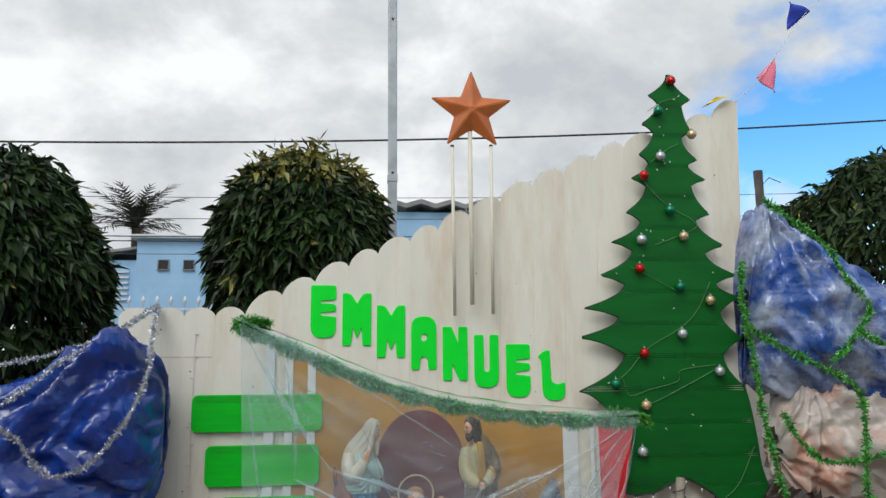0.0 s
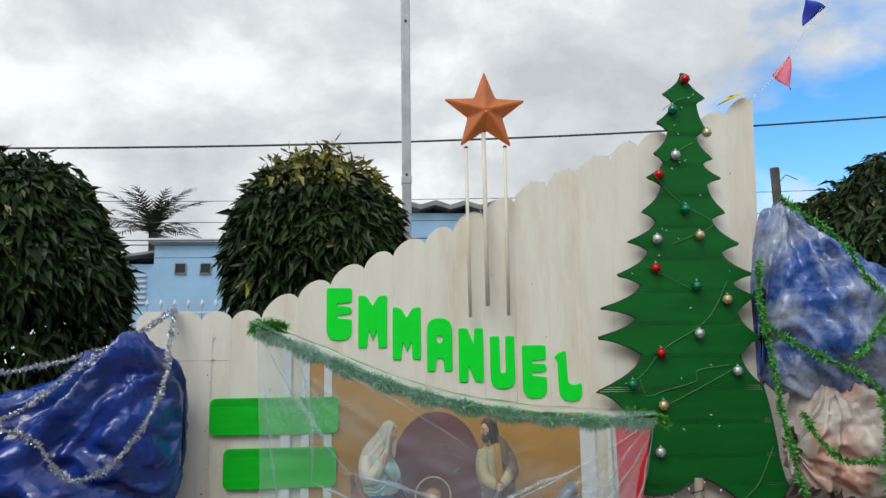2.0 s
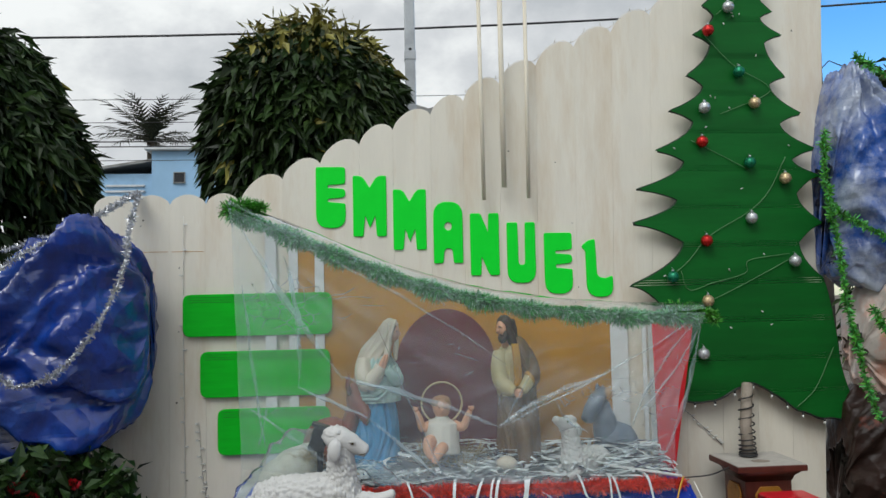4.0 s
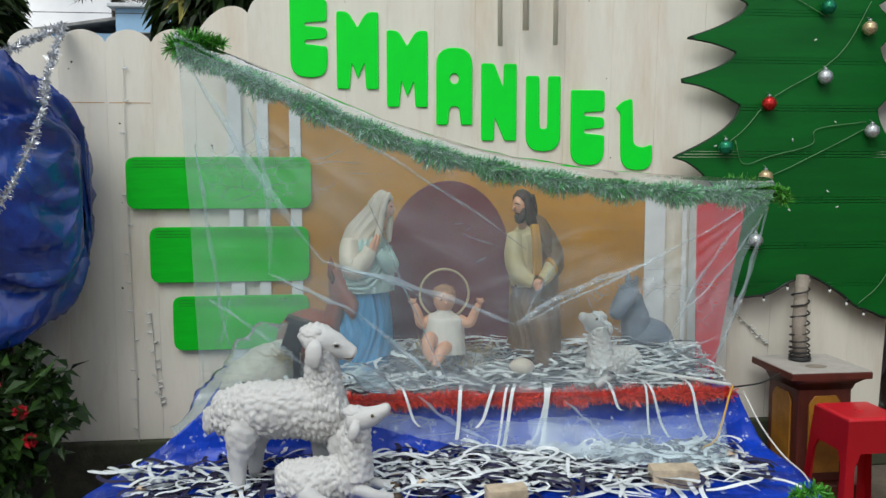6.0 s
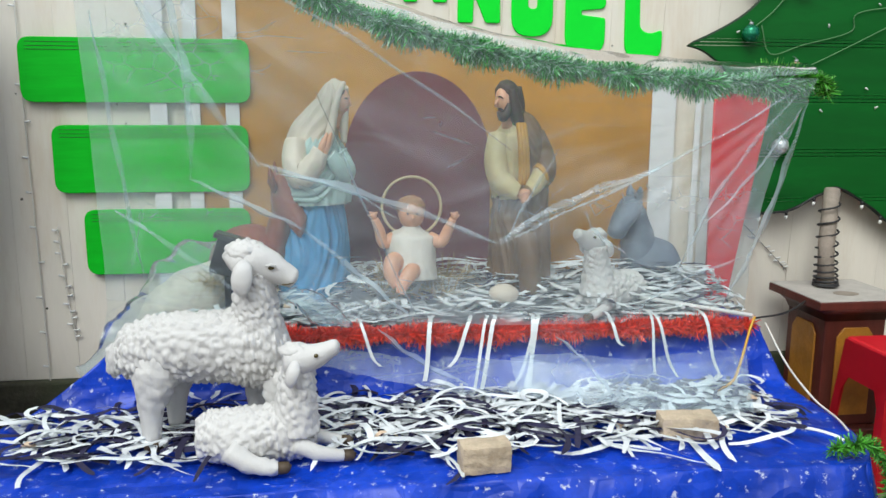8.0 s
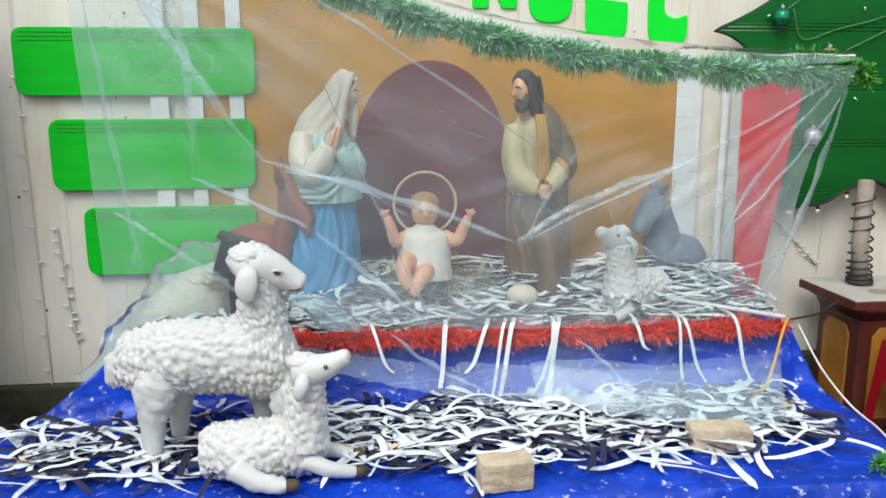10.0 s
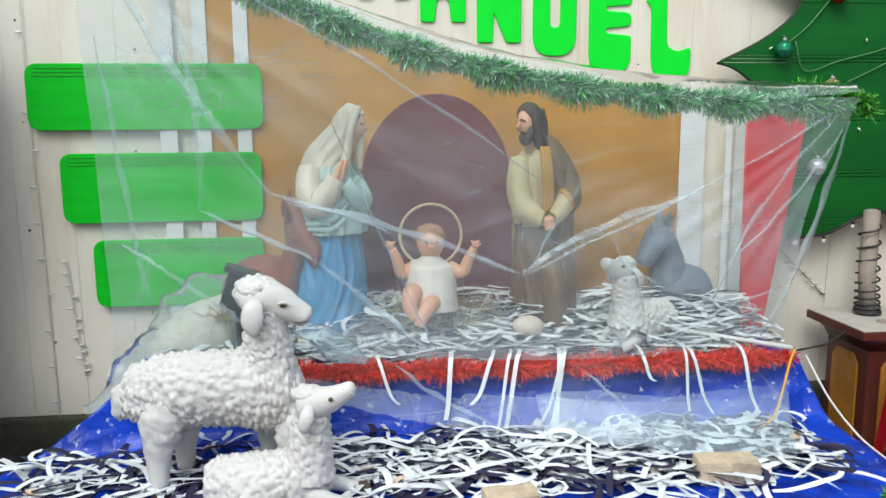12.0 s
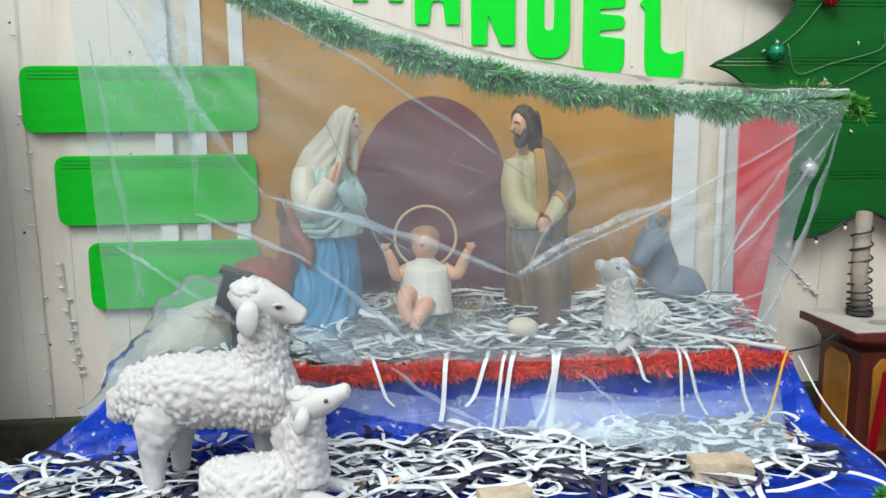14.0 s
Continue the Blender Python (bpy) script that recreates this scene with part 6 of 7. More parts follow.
def child_statue():
    bm = bmesh.new()
    ball(bm, (0.451, 0, 1.055), 0.062, 0, 24, (0.95, 0.95, 1.08))
    ball(bm, (0.451, 0.014, 1.084), 0.062, 4, 24, (1.07, 0.95, 0.86), bump=lambda p, d: 0.006 * noise.noise(p * 60))
    tower(bm, [(0.45, -0.03, 0.76, 0.110, 0.095), (0.45, -0.015, 0.86, 0.105, 0.085), (0.45, 0.0, 0.95, 0.100, 0.07), (0.451, 0, 0.985, 0.05, 0.045), (0.451, 0, 1.01, 0.03, 0.03)], 40, 1, drape(21, 0.010))
    for pts in ([(0.37, 0, 0.945), (0.325, -0.02, 0.93), (0.305, -0.03, 0.99), (0.285, -0.035, 1.04)], [(0.53, 0, 0.945), (0.585, -0.02, 0.93), (0.615, -0.03, 0.99), (0.635, -0.035, 1.035)]):
        limb(bm, pts, [0.032, 0.028, 0.023, 0.017], 0)
        e = pts[-1]
        sg = -1 if e[0] < 0.45 else 1
        ball(bm, (e[0] + sg * 0.008, e[1], e[2] + 0.014), 0.017, 0, 10, (1.1, 0.6, 1))
        for k, (dx, dz) in enumerate(((0.030, 0.016), (0.022, 0.032), (-0.012, 0.030))):
            limb(bm, [(e[0] + sg * 0.005, e[1], e[2] + 0.015), (e[0] + sg * dx, e[1] - 0.004, e[2] + dz)], [0.007, 0.005], 0, n=5)
    limb(bm, [(0.41, -0.03, 0.80), (0.365, -0.09, 0.860), (0.350, -0.13, 0.81), (0.375, -0.15, 0.755)], [0.040, 0.040, 0.032, 0.022], 0)
    limb(bm, [(0.46, -0.03, 0.79), (0.44, -0.12, 0.815), (0.40, -0.16, 0.77), (0.385, -0.17, 0.73)], [0.040, 0.037, 0.029, 0.020], 0)
    for k in range(48):
        a0, a1 = 2 * math.pi * k / 48, 2 * math.pi * (k + 1) / 48
        loft(bm, [(0.455 + 0.134 * math.cos(a0), 0.03, 1.085 + 0.134 * math.sin(a0)), (0.455 + 0.134 * math.cos(a1), 0.03, 1.085 + 0.134 * math.sin(a1))], [0.0065, 0.0065], 8, 3, cap=False)
    for sx in (-1, 1):
        ball(bm, (0.451 + sx * 0.021, -0.056, 1.063), 0.0055, 2, 8)
    ball(bm, (0.451, -0.062, 1.045), 0.009, 0, 8)
    o = part("child_statue", bm, [M["skin"], M["swaddle"], M["hair"], M["halo"], M["child_hair"]])
    o.scale = (0.87, 0.87, 0.87)
    o.location = (0.451 * 0.13, 5.32, 1.055 * 0.13 - 0.02)
    tagged(o, "painted plaster child figure with raised arms and ring halo", "statue", "nativity figures")


kneeling_woman()
kneeling_man()
child_statue()


def resting_beast(name, label, at, slot_mat, s, girth=1.0, length=0.62):
    bm = bmesh.new()
    loft(bm, smooth_path([(-0.20, 0, 0.10 * girth), (-0.15, 0, 0.14 * girth), (0.0, 0, 0.15 * girth), (0.12, 0, 0.15 * girth), (0.17, 0, 0.15 * girth)], 24), [0.02 + 0.10 * girth * math.sin(math.pi * min(1, (i + 2) / 26)) for i in range(24)], 20, 0)
    loft(bm, smooth_path([(0.10, 0, 0.16 * girth), (0.15, -0.03, 0.25), (0.18, -0.05, 0.32)], 12), [0.075 - 0.002 * i for i in range(12)], 18, 0)
    loft(bm, smooth_path([(0.13, -0.04, 0.36), (0.20, -0.07, 0.34), (0.27, -0.11, 0.29), (0.30, -0.12, 0.27)], 14), [0.035, 0.058, 0.064, 0.064, 0.06, 0.056, 0.05, 0.046, 0.043, 0.041, 0.040, 0.038, 0.033, 0.012], 18, 0)
    for sy in (-1, 1):
        loft(bm, [(0.15, -0.045 + sy * 0.045, 0.37), (0.13, -0.045 + sy * 0.09, 0.405), (0.125, -0.045 + sy * 0.105, 0.44)], [0.017, 0.019, 0.004], 10, 0)
    o = part(name, bm, [slot_mat])
    o.matrix_world = pose(*at) @ Matrix.Diagonal((length * s, s, s * 1.06, 1))
    tagged(o, label, "statue", "nativity figures")


resting_beast("ox_statue", "reddish brown painted resting ox statue", (-0.175, 5.47, 0.60), M["ox"], 1.34, 1.0, 0.54)


def resting_donkey():
    bm = bmesh.new()
    coat = lambda p, off: 0.006 * noise.noise(p * 22)
    ball(bm, (0.12, 0.02, 0.14), 0.15, 0, 28, (0.95, 0.75, 0.95), bump=coat)
    limb(bm, [(0.07, 0.02, 0.10), (0.05, 0.01, 0.28), (0.02, -0.01, 0.40)], [0.085, 0.072, 0.050], 0, coat, 20)
    limb(bm, [(0.035, -0.005, 0.435), (0.0, -0.03, 0.425), (-0.05, -0.065, 0.37), (-0.085, -0.09, 0.315), (-0.093, -0.095, 0.30)], [0.020, 0.052, 0.047, 0.036, 0.014], 0, coat, 24)
    for sy in (-1, 1):
        limb(bm, [(0.015, -0.01 + sy * 0.030, 0.445), (0.020, -0.015 + sy * 0.052, 0.48), (0.018, -0.02 + sy * 0.060, 0.515)], [0.013, 0.018, 0.003], 0, n=10)
        ball(bm, (-0.026, -0.045 + sy * 0.045, 0.415), 0.007, 1, 8)
    for k in range(9):
        t = k / 8
        ball(bm, (0.045 + 0.055 * t, 0.0, 0.44 - 0.25 * t), 0.020, 1, 10, (0.9, 0.8, 1.3))
    o = part("donkey_statue", bm, [M["donkey"], M["wire"]])
    o.location = (1.415, 5.53, 0.605)
    tagged(o, "blue-grey painted resting donkey statue", "statue", "nativity figures")


resting_donkey()

# ---- loose things on stage and shelf ----
bm = bmesh.new()
ball(bm, (0, 0, 0), 0.056, 0, 22, (1.05, 0.9, 0.68), bump=lambda p, d: 0.003 * noise.noise(p * 18))
o = part("white_stone", bm, M["veil"])
o.location = (0.80, 5.20, 0.735)
tagged(o, "smooth cream egg-shaped stone among the cloth strips", "stone")


def rough_brick(at, size, turn, seed):
    bm = bmesh.new()
    bmesh.ops.create_cube(bm, size=1)
    bmesh.ops.subdivide_edges(bm, edges=bm.edges[:], cuts=9, use_grid_fill=True)
    for v in bm.verts:
        c = Vector(v.co)
        edge = sorted(abs(a) for a in c)[1]
        p = Vector((c.x * size[0], c.y * size[1], c.z * size[2]))
        q = p * 38 + Vector((seed, 0, 0))
        v.co = p * (1 - 0.05 * max(0, edge - 0.33) / 0.17 * (1 + noise.noise(q * 0.6))) + Vector(noise.noise_vector(q)) * 0.0035
    o = part("brick", bm, M["brick"])
    o.matrix_world = pose(*at, 0, 0, turn)
    tagged(o, "rough pale yellow brick weighing down the plastic", "brick", "bricks on the shelf")


rough_brick((0.585, 4.44, 0.424), (0.155, 0.085, 0.085), 3, 1)
rough_brick((1.295, 4.60, 0.418), (0.190, 0.090, 0.075), -6, 4)

spot = thing("spotlight", "small black spotlight behind the sheep", "spotlight", (-0.240, 5.10, 0.02))
bm = bmesh.new()
box(bm, -0.035, 0.055, -0.035, 0.035, 0.84, 0.965, 0.008)
bmesh.ops.rotate(bm, verts=bm.verts, cent=(0, 0, 0.9), matrix=Matrix.Rotation(radians(18), 3, "Y"))
hd = part("housing", bm, M["black"], spot)
bm = bmesh.new()
box(bm, -0.050, 0.066, -0.05, 0.03, 0.966, 0.985, 0.003)
bmesh.ops.rotate(bm, verts=bm.verts, cent=(0, 0, 0.9), matrix=Matrix.Rotation(radians(18), 3, "Y"))
part("hood", bm, M["black"], hd)
bm = bmesh.new()
box(bm, 0.0, 0.03, -0.012, 0.012, 0.605, 0.85, 0.003)
part("stem", bm, M["black"], spot)

bm = bmesh.new()
sk = smooth_path([(-0.58, 0.0, 0.645, 0.02, 0.02), (-0.54, 0.0, 0.665, 0.09, 0.055), (-0.46, 0.0, 0.70, 0.12, 0.095), (-0.36, 0.0, 0.735, 0.13, 0.125), (-0.27, 0.0, 0.74, 0.11, 0.125), (-0.23, 0.0, 0.73, 0.03, 0.04)], 40)
loft(bm, [p[:3] for p in sk], [(p[3], p[4]) for p in sk], 40, 0, lambda p, o: 0.014 * noise.noise(p * 11) + 0.006 * noise.noise(p * 30))
o = part("sack", bm, M["sack"])
o.location = (0, 5.27, 0)
tagged(o, "crumpled off-white sack with straw poking out", "sack")
tinsel("straw_tuft", [(-0.34, 5.17, 0.80), (-0.26, 5.16, 0.83), (-0.22, 5.16, 0.76)], 0.06, 900, M["straw"], o, width=0.002, seed=12).matrix_parent_inverse = Matrix.Translation((0, -5.27, 0))
st = thing("straw_bed", "dry straw under the child figure", "straw", kind="stuff")
tinsel("straw", [(0.28, 5.30, 0.70), (0.45, 5.27, 0.71), (0.62, 5.30, 0.70)], 0.10, 1800, M["straw"], st, width=0.0022, seed=14)
tinsel("straw", [(0.30, 5.40, 0.76), (0.5, 5.42, 0.78), (0.68, 5.40, 0.74)], 0.09, 1500, M["straw"], st, width=0.0022, seed=15)

cable = [(1.735, 5.0, 0.665), (1.71, 4.985, 0.62), (1.66, 4.94, 0.52), (1.61, 4.90, 0.45), (1.53, 4.87, 0.425)]
tagged(tube("yellow_cable", smooth_path(cable, 40), 0.0055, M["yellow_wire"]), "yellow electric cable running down the tarp edge", "cable")
tagged(tube("black_cable", smooth_path([(2.13, 5.30, 0.64), (1.95, 5.15, 0.635), (1.735, 5.0, 0.66)], 24), 0.004, M["wire"]), "dark electric cable from pedestal to stage", "cable")
tagged(tube("extension_lead", smooth_path([(1.82, 5.07, 0.62), (1.85, 4.95, 0.49), (1.87, 4.80, 0.41), (1.87, 4.65, 0.39), (1.85, 4.56, 0.384)], 30), 0.004, M["clear_wire"]), "pale cord along the tarp edge", "cord")
bm = bmesh.new()
loft(bm, [(1.36, 5.22, 0.70), (1.55, 5.10, 0.685), (1.735, 5.02, 0.665)], [0.009, 0.009, 0.009], 8)
tagged(part("stick", bm, M["white_wood"]), "thin white stick lying across the stage corner", "stick")

corner = thing("tinsel_garland", "bright green tinsel wound round the shelf corner", "garland", group="tinsel garlands")
tinsel("strand", smooth_path([(1.68, 4.40, 0.40), (1.72, 4.37, 0.42), (1.77, 4.36, 0.43), (1.84, 4.36, 0.36), (1.88, 4.36, 0.22), (1.86, 4.36, 0.05)], 40), 0.034, 2500, M["tinsel_green"], corner, seed=18, width=0.003)

# ---- pedestal and stool ----
ped = thing("pedestal", "dark red-brown wooden pedestal with ochre panels and a worn grey top", "pedestal", (2.345, 5.40, 0))
bm = bmesh.new()
box(bm, -0.21, 0.21, -0.20, 0.20, 0.622, 0.656, 0.004)
part("top", bm, M["pedestal"], ped)
bm = bmesh.new()
box(bm, -0.207, 0.207, -0.197, 0.197, 0.657, 0.661, 0.001)
part("top_skin", bm, M["pedestal_top"], ped, "worn grey top surface")
bm = bmesh.new()
loft(bm, [(-0.01, -0.07, 0.6615), (-0.01, -0.07, 0.6625)], [(0.055, 0.04)] * 2, 20, up=(0, 1, 0))
part("stain_ring", bm, M["trunk_pole"], ped, "round grey mark")
bm = bmesh.new()
loft(bm, [(0, 0, 0.56), (0, 0, 0.59), (0, 0, 0.62)], [0.20, 0.215, 0.26], 4)
bmesh.ops.rotate(bm, verts=bm.verts, cent=(0, 0, 0), matrix=Matrix.Rotation(radians(45), 3, "Z"))
part("bracket", bm, M["pedestal"], ped)
bm = bmesh.new()
box(bm, -0.14, 0.14, -0.14, 0.14, 0.09, 0.575, 0.006)
part("body", bm, M["pedestal"], ped)
bm = bmesh.new()
box(bm, -0.19, 0.19, -0.19, 0.19, 0.0, 0.088, 0.008)
part("foot", bm, M["pedestal"], ped)
pan = fillet([(-0.085, 0.14), (0.085, 0.14), (0.085, 0.49), (0.055, 0.53), (-0.055, 0.53), (-0.085, 0.49)], 0.004)
cut_board("panel", [pan], -0.150, -0.1405, M["pedestal_panel"], ped, "ochre panel")
side = cut_board("panel", [pan], -0.150, -0.1405, M["pedestal_panel"], ped, "ochre panel")
side.rotation_euler.z = -math.pi / 2

stool = thing("stool", "red moulded plastic stool with an open arch in each side", "stool", (2.35, 5.0, 0))
H, T, B = 0.535, 0.135, 0.175
bm = bmesh.new()
box(bm, -T, T, -T, T, H - 0.03, H, 0.014)
seat = part("seat", bm, M["stool"], stool, smooth=False)
bm = bmesh.new()
loft(bm, [(0, 0, H + 0.001), (0, 0, H + 0.004)], [0.022, 0.020], 16)
part("boss", bm, M["stool"], seat)
for k in range(4):
    bm = bmesh.new()

    def lift(u, v):
        half = B + (T - B) * v
        return (u * 2 * half, -half, v * (H - 0.012))
    ring = [(-0.5, 0), (-0.36, 0), (-0.36, 0.60), (-0.27, 0.72), (0.27, 0.72), (0.36, 0.60), (0.36, 0), (0.5, 0), (0.5, 1), (-0.5, 1)]
    quads = [(0, 1, 2, 9), (2, 3, 9), (3, 4, 8, 9), (4, 5, 8), (5, 6, 7, 8)]
    vs = [bm.verts.new(lift(*q)) for q in ring]
    for q in quads:
        bm.faces.new([vs[i] for i in q])
    bmesh.ops.solidify(bm, geom=bm.faces[:], thickness=0.006)
    bmesh.ops.bevel(bm, geom=[e for e in bm.edges if e.calc_face_angle(0) > 0.6], offset=0.002, segments=1, affect="EDGES")
    o = part("side_panel", bm, M["stool"], stool)
    o.rotation_euler.z = k * math.pi / 2

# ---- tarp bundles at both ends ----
# near-black base holds the shadow on this sheet; orange shows only in patches
M["tarp_orange"] = mat("shade_darkened_orange_sheet", (0.030, 0.013, 0.009), 0.5, vary=0.4, scale=3, bump=0.3, bump_scale=14, stain=(0.26, 0.05, 0.02), stain_scale=3, stain_at=(0.60, 0.70), crumple=4.0)


def bundle(name, label, rows, material, seed, cat="tarpaulin", amp=0.05, gather=0.75):
    """A wrapped heap. rows: x, top z, bottom z, front y, back y."""
    fine = smooth_path(rows, 110)
    n = 150
    peak = max(rows, key=lambda r: r[1])
    verts, faces = [], []
    for i, (x, zt, zb, yf, yb) in enumerate(fine):
        cy, cz_, ry, rz = (yf + yb) / 2, (zt + zb) / 2, (yb - yf) / 2, (zt - zb) / 2
        for k in range(n):
            a = 2 * math.pi * k / n
            ca, sa = math.cos(a), math.sin(a)
            py = cy + ry * math.copysign(abs(ca) ** 0.8, ca)
            pz = cz_ + rz * math.copysign(abs(sa) ** 0.85, sa)
            q = Vector((x * 2.2, a * 1.1 if a < math.pi else (2 * math.pi - a) * 1.1, seed))
            f = 1.3 * facet(q.x * 1.3, q.y * 1.6, seed) + 0.9 * facet(q.x * 2.9, q.y * 3.3, seed + 1) + 0.36 * facet(q.x * 7, q.y * 7.5, seed + 2) + 0.09 * facet(q.x * 17, q.y * 18, seed + 3)
            ray = math.atan2(peak[1] - pz + 0.05, x - peak[0])
            f += gather * (1 - 3.0 * abs(noise.noise(Vector((ray * 4.5, 0.5 * math.hypot(x - peak[0], pz - peak[1]), seed + 0.5 * ca)))))
            off = Vector((0.3 * facet(q.x * 2, q.y * 2, seed + 5), ca, sa)) * (amp * f)
            verts.append((x + off.x, py + off.y, pz + off.z))
    for i in range(len(fine) - 1):
        for k in range(n):
            a, b = i * n + k, i * n + (k + 1) % n
            faces.append((a, b, b + n, a + n))
    faces += [tuple(range(n)), tuple(range((len(fine) - 1) * n, len(fine) * n))]
    return tagged(raw(name, verts, faces, material, smooth=True), label, cat)


bundle("tarpaulin_cover", "deep blue tarpaulin wrapped round a raised heap", [(-3.0, 1.50, 0.75, 5.0, 5.62), (-2.5, 1.66, 0.78, 4.97, 5.62), (-2.1, 1.79, 0.82, 4.98, 5.61), (-1.75, 1.96, 0.90, 5.0, 5.60), (-1.50, 2.10, 0.93, 5.05, 5.60),
       (-1.36, 2.03, 1.00, 5.15, 5.62), (-1.28, 1.96, 1.05, 5.26, 5.62), (-1.235, 1.91, 1.12, 5.34, 5.62), (-1.205, 1.82, 1.24, 5.40, 5.61)], M["tarp_dark"], 2.0, amp=0.085, gather=0.25)
bundle("tarpaulin_cover", "faded blue tarpaulin tied over a tall heap beside the fence", [(2.955, 2.45, 1.80, 5.48, 5.72), (2.975, 2.70, 1.72, 5.42, 5.80), (3.03, 2.96, 1.68, 5.36, 5.9), (3.11, 3.08, 1.66, 5.30, 5.95), (3.25, 3.00, 1.66, 5.27, 5.95), (3.5, 2.83, 1.62, 5.22, 6.0), (3.9, 2.55, 1.60, 5.2, 6.0), (4.4, 2.22, 1.60, 5.2, 6.0), (4.9, 1.95, 1.62, 5.25, 5.95)], M["tarp_old"], 6.0, amp=0.06)
bundle("plastic_cover", "dirty white and orange plastic sheet wrapped round a heap", [(3.13, 1.40, 1.15, 5.45, 5.75), (3.19, 1.62, 0.98, 5.34, 5.86), (3.36, 1.74, 0.92, 5.24, 5.95), (3.8, 1.72, 0.90, 5.18, 6.0), (4.4, 1.70, 0.90, 5.2, 6.0), (4.9, 1.6, 0.95, 5.3, 5.9)], M["tarp_white"], 9.0, "plastic sheet")
bundle("plastic_cover", "orange-brown plastic sheet slumped beside the fence, shadow darkened into its colour", [(3.00, 0.70, 0.10, 5.5, 5.75), (3.06, 0.96, 0.03, 5.40, 5.86), (3.4, 1.04, 0.02, 5.28, 5.95), (3.9, 1.04, 0.02, 5.22, 6.0), (4.5, 1.02, 0.02, 5.24, 6.0), (4.9, 0.9, 0.03, 5.35, 5.9)], M["tarp_orange"], 13.0, "plastic sheet")
stand = thing("trestle", "dark wooden trestle holding up the wrapped heap", "trestle", (0, 0, 0))
for x in (-2.6, -1.6):
    for y in (5.24, 5.54):
        bm = bmesh.new()
        box(bm, x - 0.03, x + 0.03, y - 0.03, y + 0.03, 0, 1.15, 0.004)
        part("leg", bm, M["post_wood"], stand)

for pts, seed in (([(-2.6, 5.02, 1.84), (-2.22, 5.22, 1.91), (-1.81, 5.25, 2.0), (-1.52, 5.3, 2.13), (-1.40, 5.5, 2.25), (-1.33, 5.66, 2.34)], 40),
                  ([(-1.33, 5.66, 2.34), (-1.27, 5.25, 2.05), (-1.24, 5.08, 1.86), (-1.34, 4.98, 1.56), (-1.52, 4.95, 1.33), (-1.70, 4.93, 1.26), (-1.82, 4.93, 1.33), (-1.96, 4.94, 1.50), (-2.15, 4.94, 1.56), (-2.5, 4.94, 1.60)], 41),
                  ([(-1.35, 5.66, 2.33), (-1.48, 5.30, 2.14), (-1.75, 5.02, 1.92), (-2.0, 4.95, 1.70), (-2.3, 4.94, 1.55)], 42)):
    g = thing("tinsel_garland", "thin silver tinsel looped over the blue tarp", "garland", group="tinsel garlands")
    pp = smooth_path(pts, 70)
    tube("core", pp, 0.004, M["tinsel_silver"], g, seg=5)
    tinsel("strand", pp, 0.026, 1300, M["tinsel_silver"], g, seed=seed, width=0.0032)
for pts, seed in (([(3.05, 5.32, 3.10), (3.40, 5.19, 2.76), (3.58, 5.16, 2.45), (3.69, 5.14, 2.30), (3.60, 5.13, 2.15), (3.42, 5.13, 1.95), (3.36, 5.14, 1.90)], 50),
                  ([(2.88, 5.40, 2.65), (2.86, 5.38, 2.32), (2.92, 5.32, 2.12), (3.20, 5.17, 1.92), (3.42, 5.13, 1.80), (3.52, 5.1, 1.70), (3.53, 5.08, 1.45), (3.50, 5.08, 1.05), (3.56, 5.06, 0.95)], 51),
                  ([(2.88, 5.40, 2.20), (2.90, 5.34, 1.90), (2.92, 5.33, 1.60), (2.96, 5.30, 1.30), (3.00, 5.27, 1.05), (3.05, 5.25, 0.88)], 52),
                  ([(3.05, 5.28, 1.55), (3.12, 5.2, 1.36), (3.27, 5.14, 1.23), (3.53, 5.08, 1.25), (3.8, 5.06, 1.34), (4.2, 5.06, 1.45)], 53),
                  ([(3.56, 5.12, 2.12), (3.8, 5.1, 2.02), (4.2, 5.1, 2.05)], 54)):
    g = thing("tinsel_garland", "bright green tinsel strung over the wrapped heap", "garland", group="tinsel garlands")
    pp = smooth_path(pts, 60)
    tube("core", pp, 0.004, M["green_wire"], g, seg=5)
    tinsel("strand", pp, 0.038, 750, [M["tinsel_green"], M["garland"]], g, seed=seed, width=0.0062)


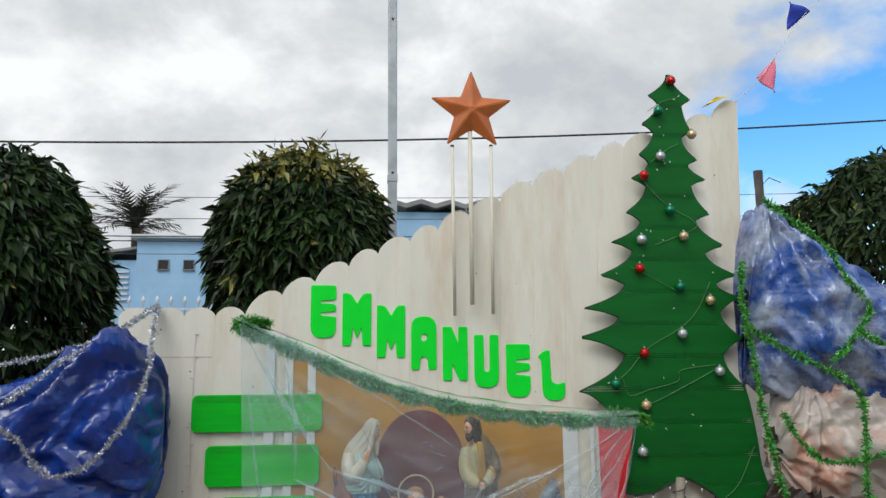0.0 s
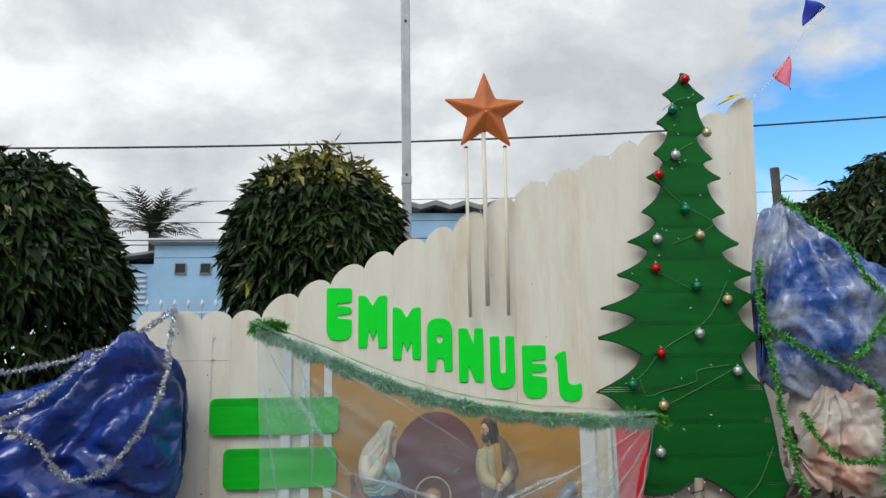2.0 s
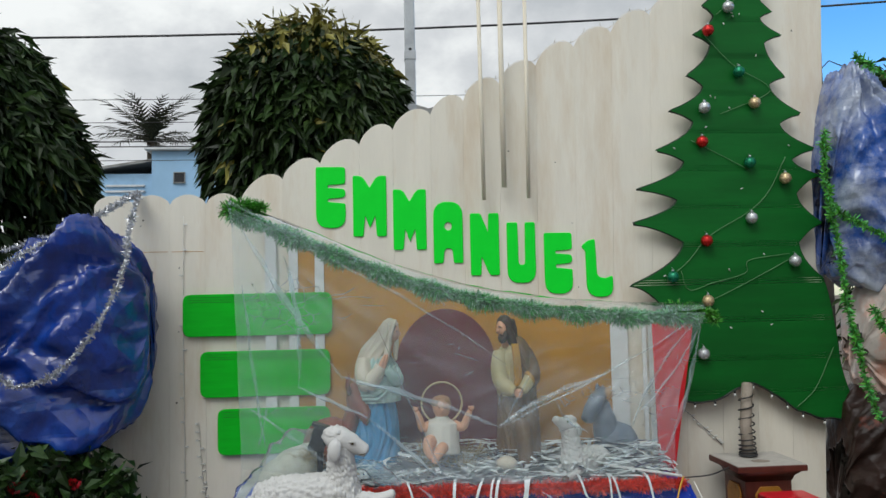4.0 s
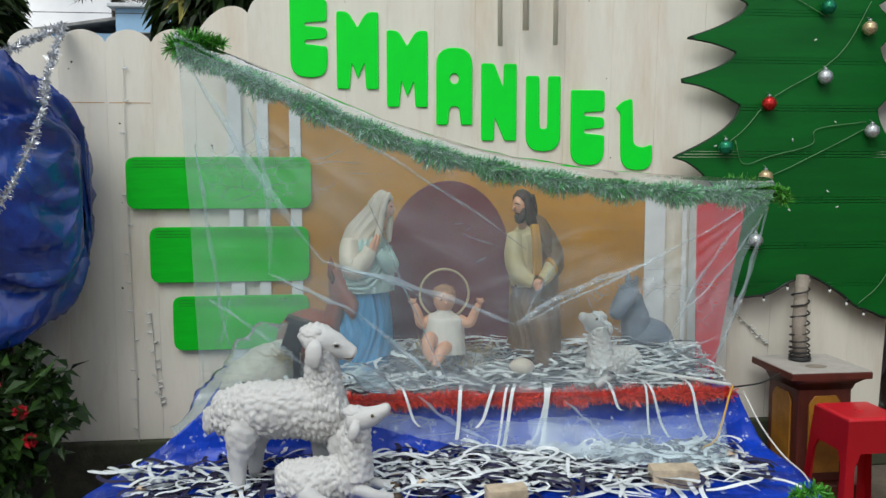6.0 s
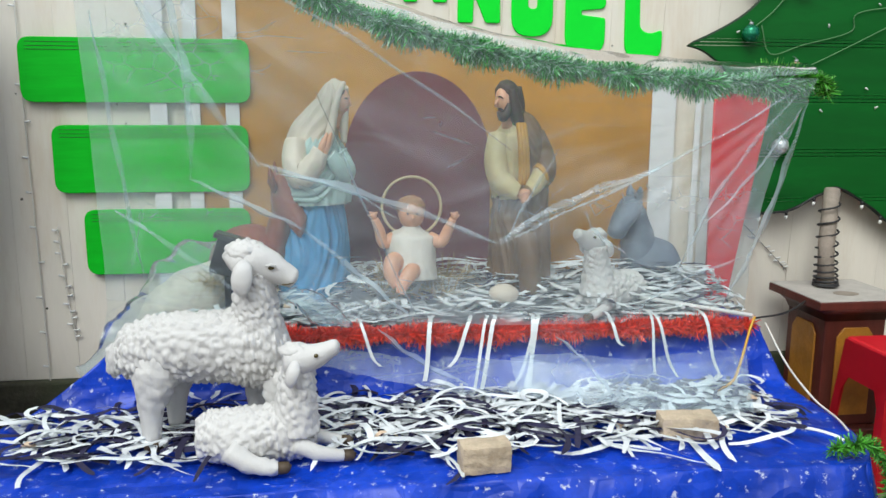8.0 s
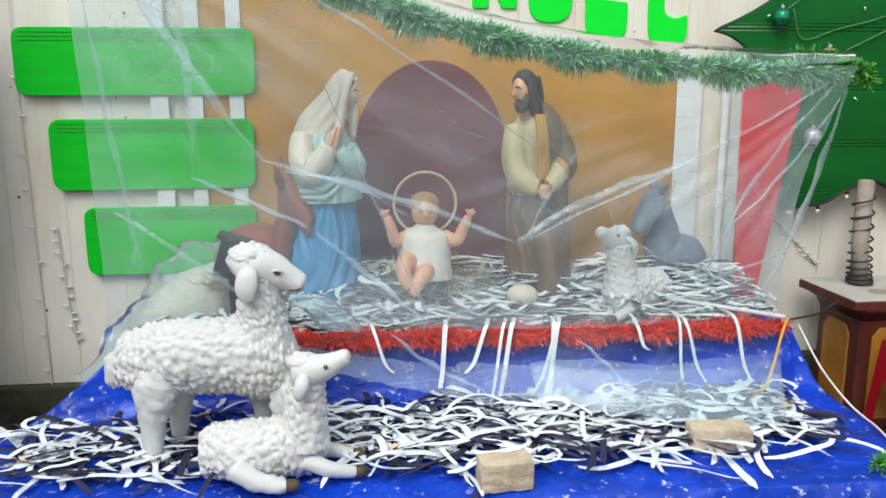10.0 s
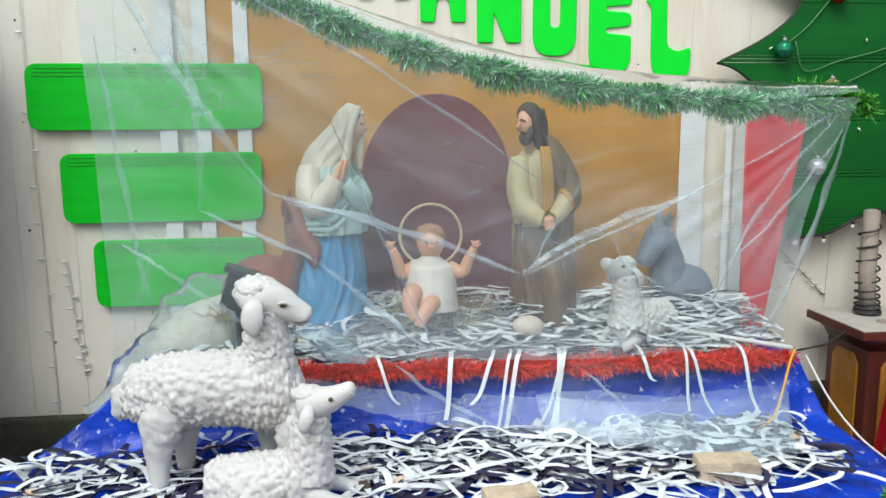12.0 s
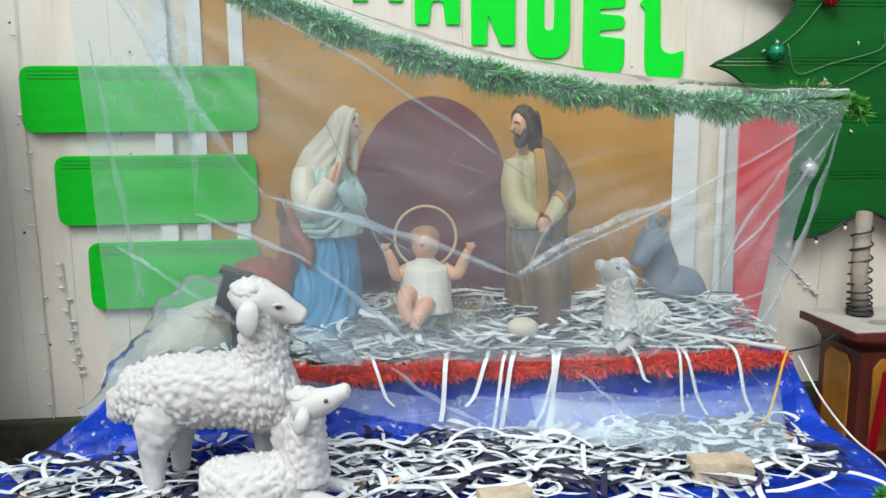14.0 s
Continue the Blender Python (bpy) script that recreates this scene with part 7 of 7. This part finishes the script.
# ---- flowering shrub ----
def shrub(at, rx, h, n, seed, label):
    rng = np.random.default_rng(seed)
    t = thing("flowering_shrub", label, "shrub", at)
    bm = bmesh.new()
    tips = []
    for k in range(11):
        a, s = rng.uniform(0, 6.28), rng.uniform(0.4, 1.0)
        tip = (rx * s * math.cos(a), 0.22 * s * math.sin(a), h * rng.uniform(0.6, 1.0))
        tips.append(tip)
        loft(bm, smooth_path([(0, 0, 0), (tip[0] * 0.4, tip[1] * 0.4, tip[2] * 0.5), tip], 8), [0.010 - 0.001 * i for i in range(8)], 6)
    part("stems", bm, M["bark"], t)
    verts, faces = [], []
    for i in range(n):
        tp = np.array(tips[rng.integers(len(tips))])
        s = rng.uniform(0.35, 1.05)
        c = np.array([tp[0] * s, tp[1] * s, tp[2] * s]) + rng.normal(scale=0.05, size=3)
        c[2] = max(c[2], 0.03)
        d = rng.normal(size=3) + np.array([0, -0.5, 0.1])
        d /= np.linalg.norm(d)
        w = np.cross(d, rng.normal(size=3))
        w /= np.linalg.norm(w)
        ln = rng.uniform(0.06, 0.125)
        up = np.cross(w, d) * ln * 0.12
        b = len(verts)
        verts += [tuple(c), tuple(c + d * ln * 0.35 + w * ln * 0.28 + up), tuple(c + d * ln * 0.4), tuple(c + d * ln * 0.35 - w * ln * 0.28 + up), tuple(c + d * ln - up)]
        faces += [(b, b + 1, b + 2), (b, b + 2, b + 3), (b + 1, b + 4, b + 2), (b + 3, b + 2, b + 4)]
    raw("foliage", verts, faces, M["shrub"], t)
    for tp in tips:
        if rng.random() < 0.95:
            c = np.array(tp) * rng.uniform(0.75, 1.0) + np.array([0, -0.11, 0.02])
            vv, ff = [], []
            for k in range(46):
                d = rng.normal(size=3)
                d /= np.linalg.norm(d)
                w = np.cross(d, rng.normal(size=3))
                w *= 0.012 / np.linalg.norm(w)
                p = c + d * 0.022
                b = len(vv)
                vv += [tuple(p - w), tuple(p + d * 0.014), tuple(p + w), tuple(p - d * 0.004)]
                ff.append((b, b + 1, b + 2, b + 3))
            raw("flower", vv, ff, M["petal"], t, "cluster of red petals")


shrub((-1.60, 5.18, 0), 0.34, 0.90, 1900, 61, "leafy shrub with red flower clusters by the fence")
shrub((-2.0, 5.05, 0), 0.55, 0.86, 2600, 62, "low dark shrub with red flowers under the blue tarp")
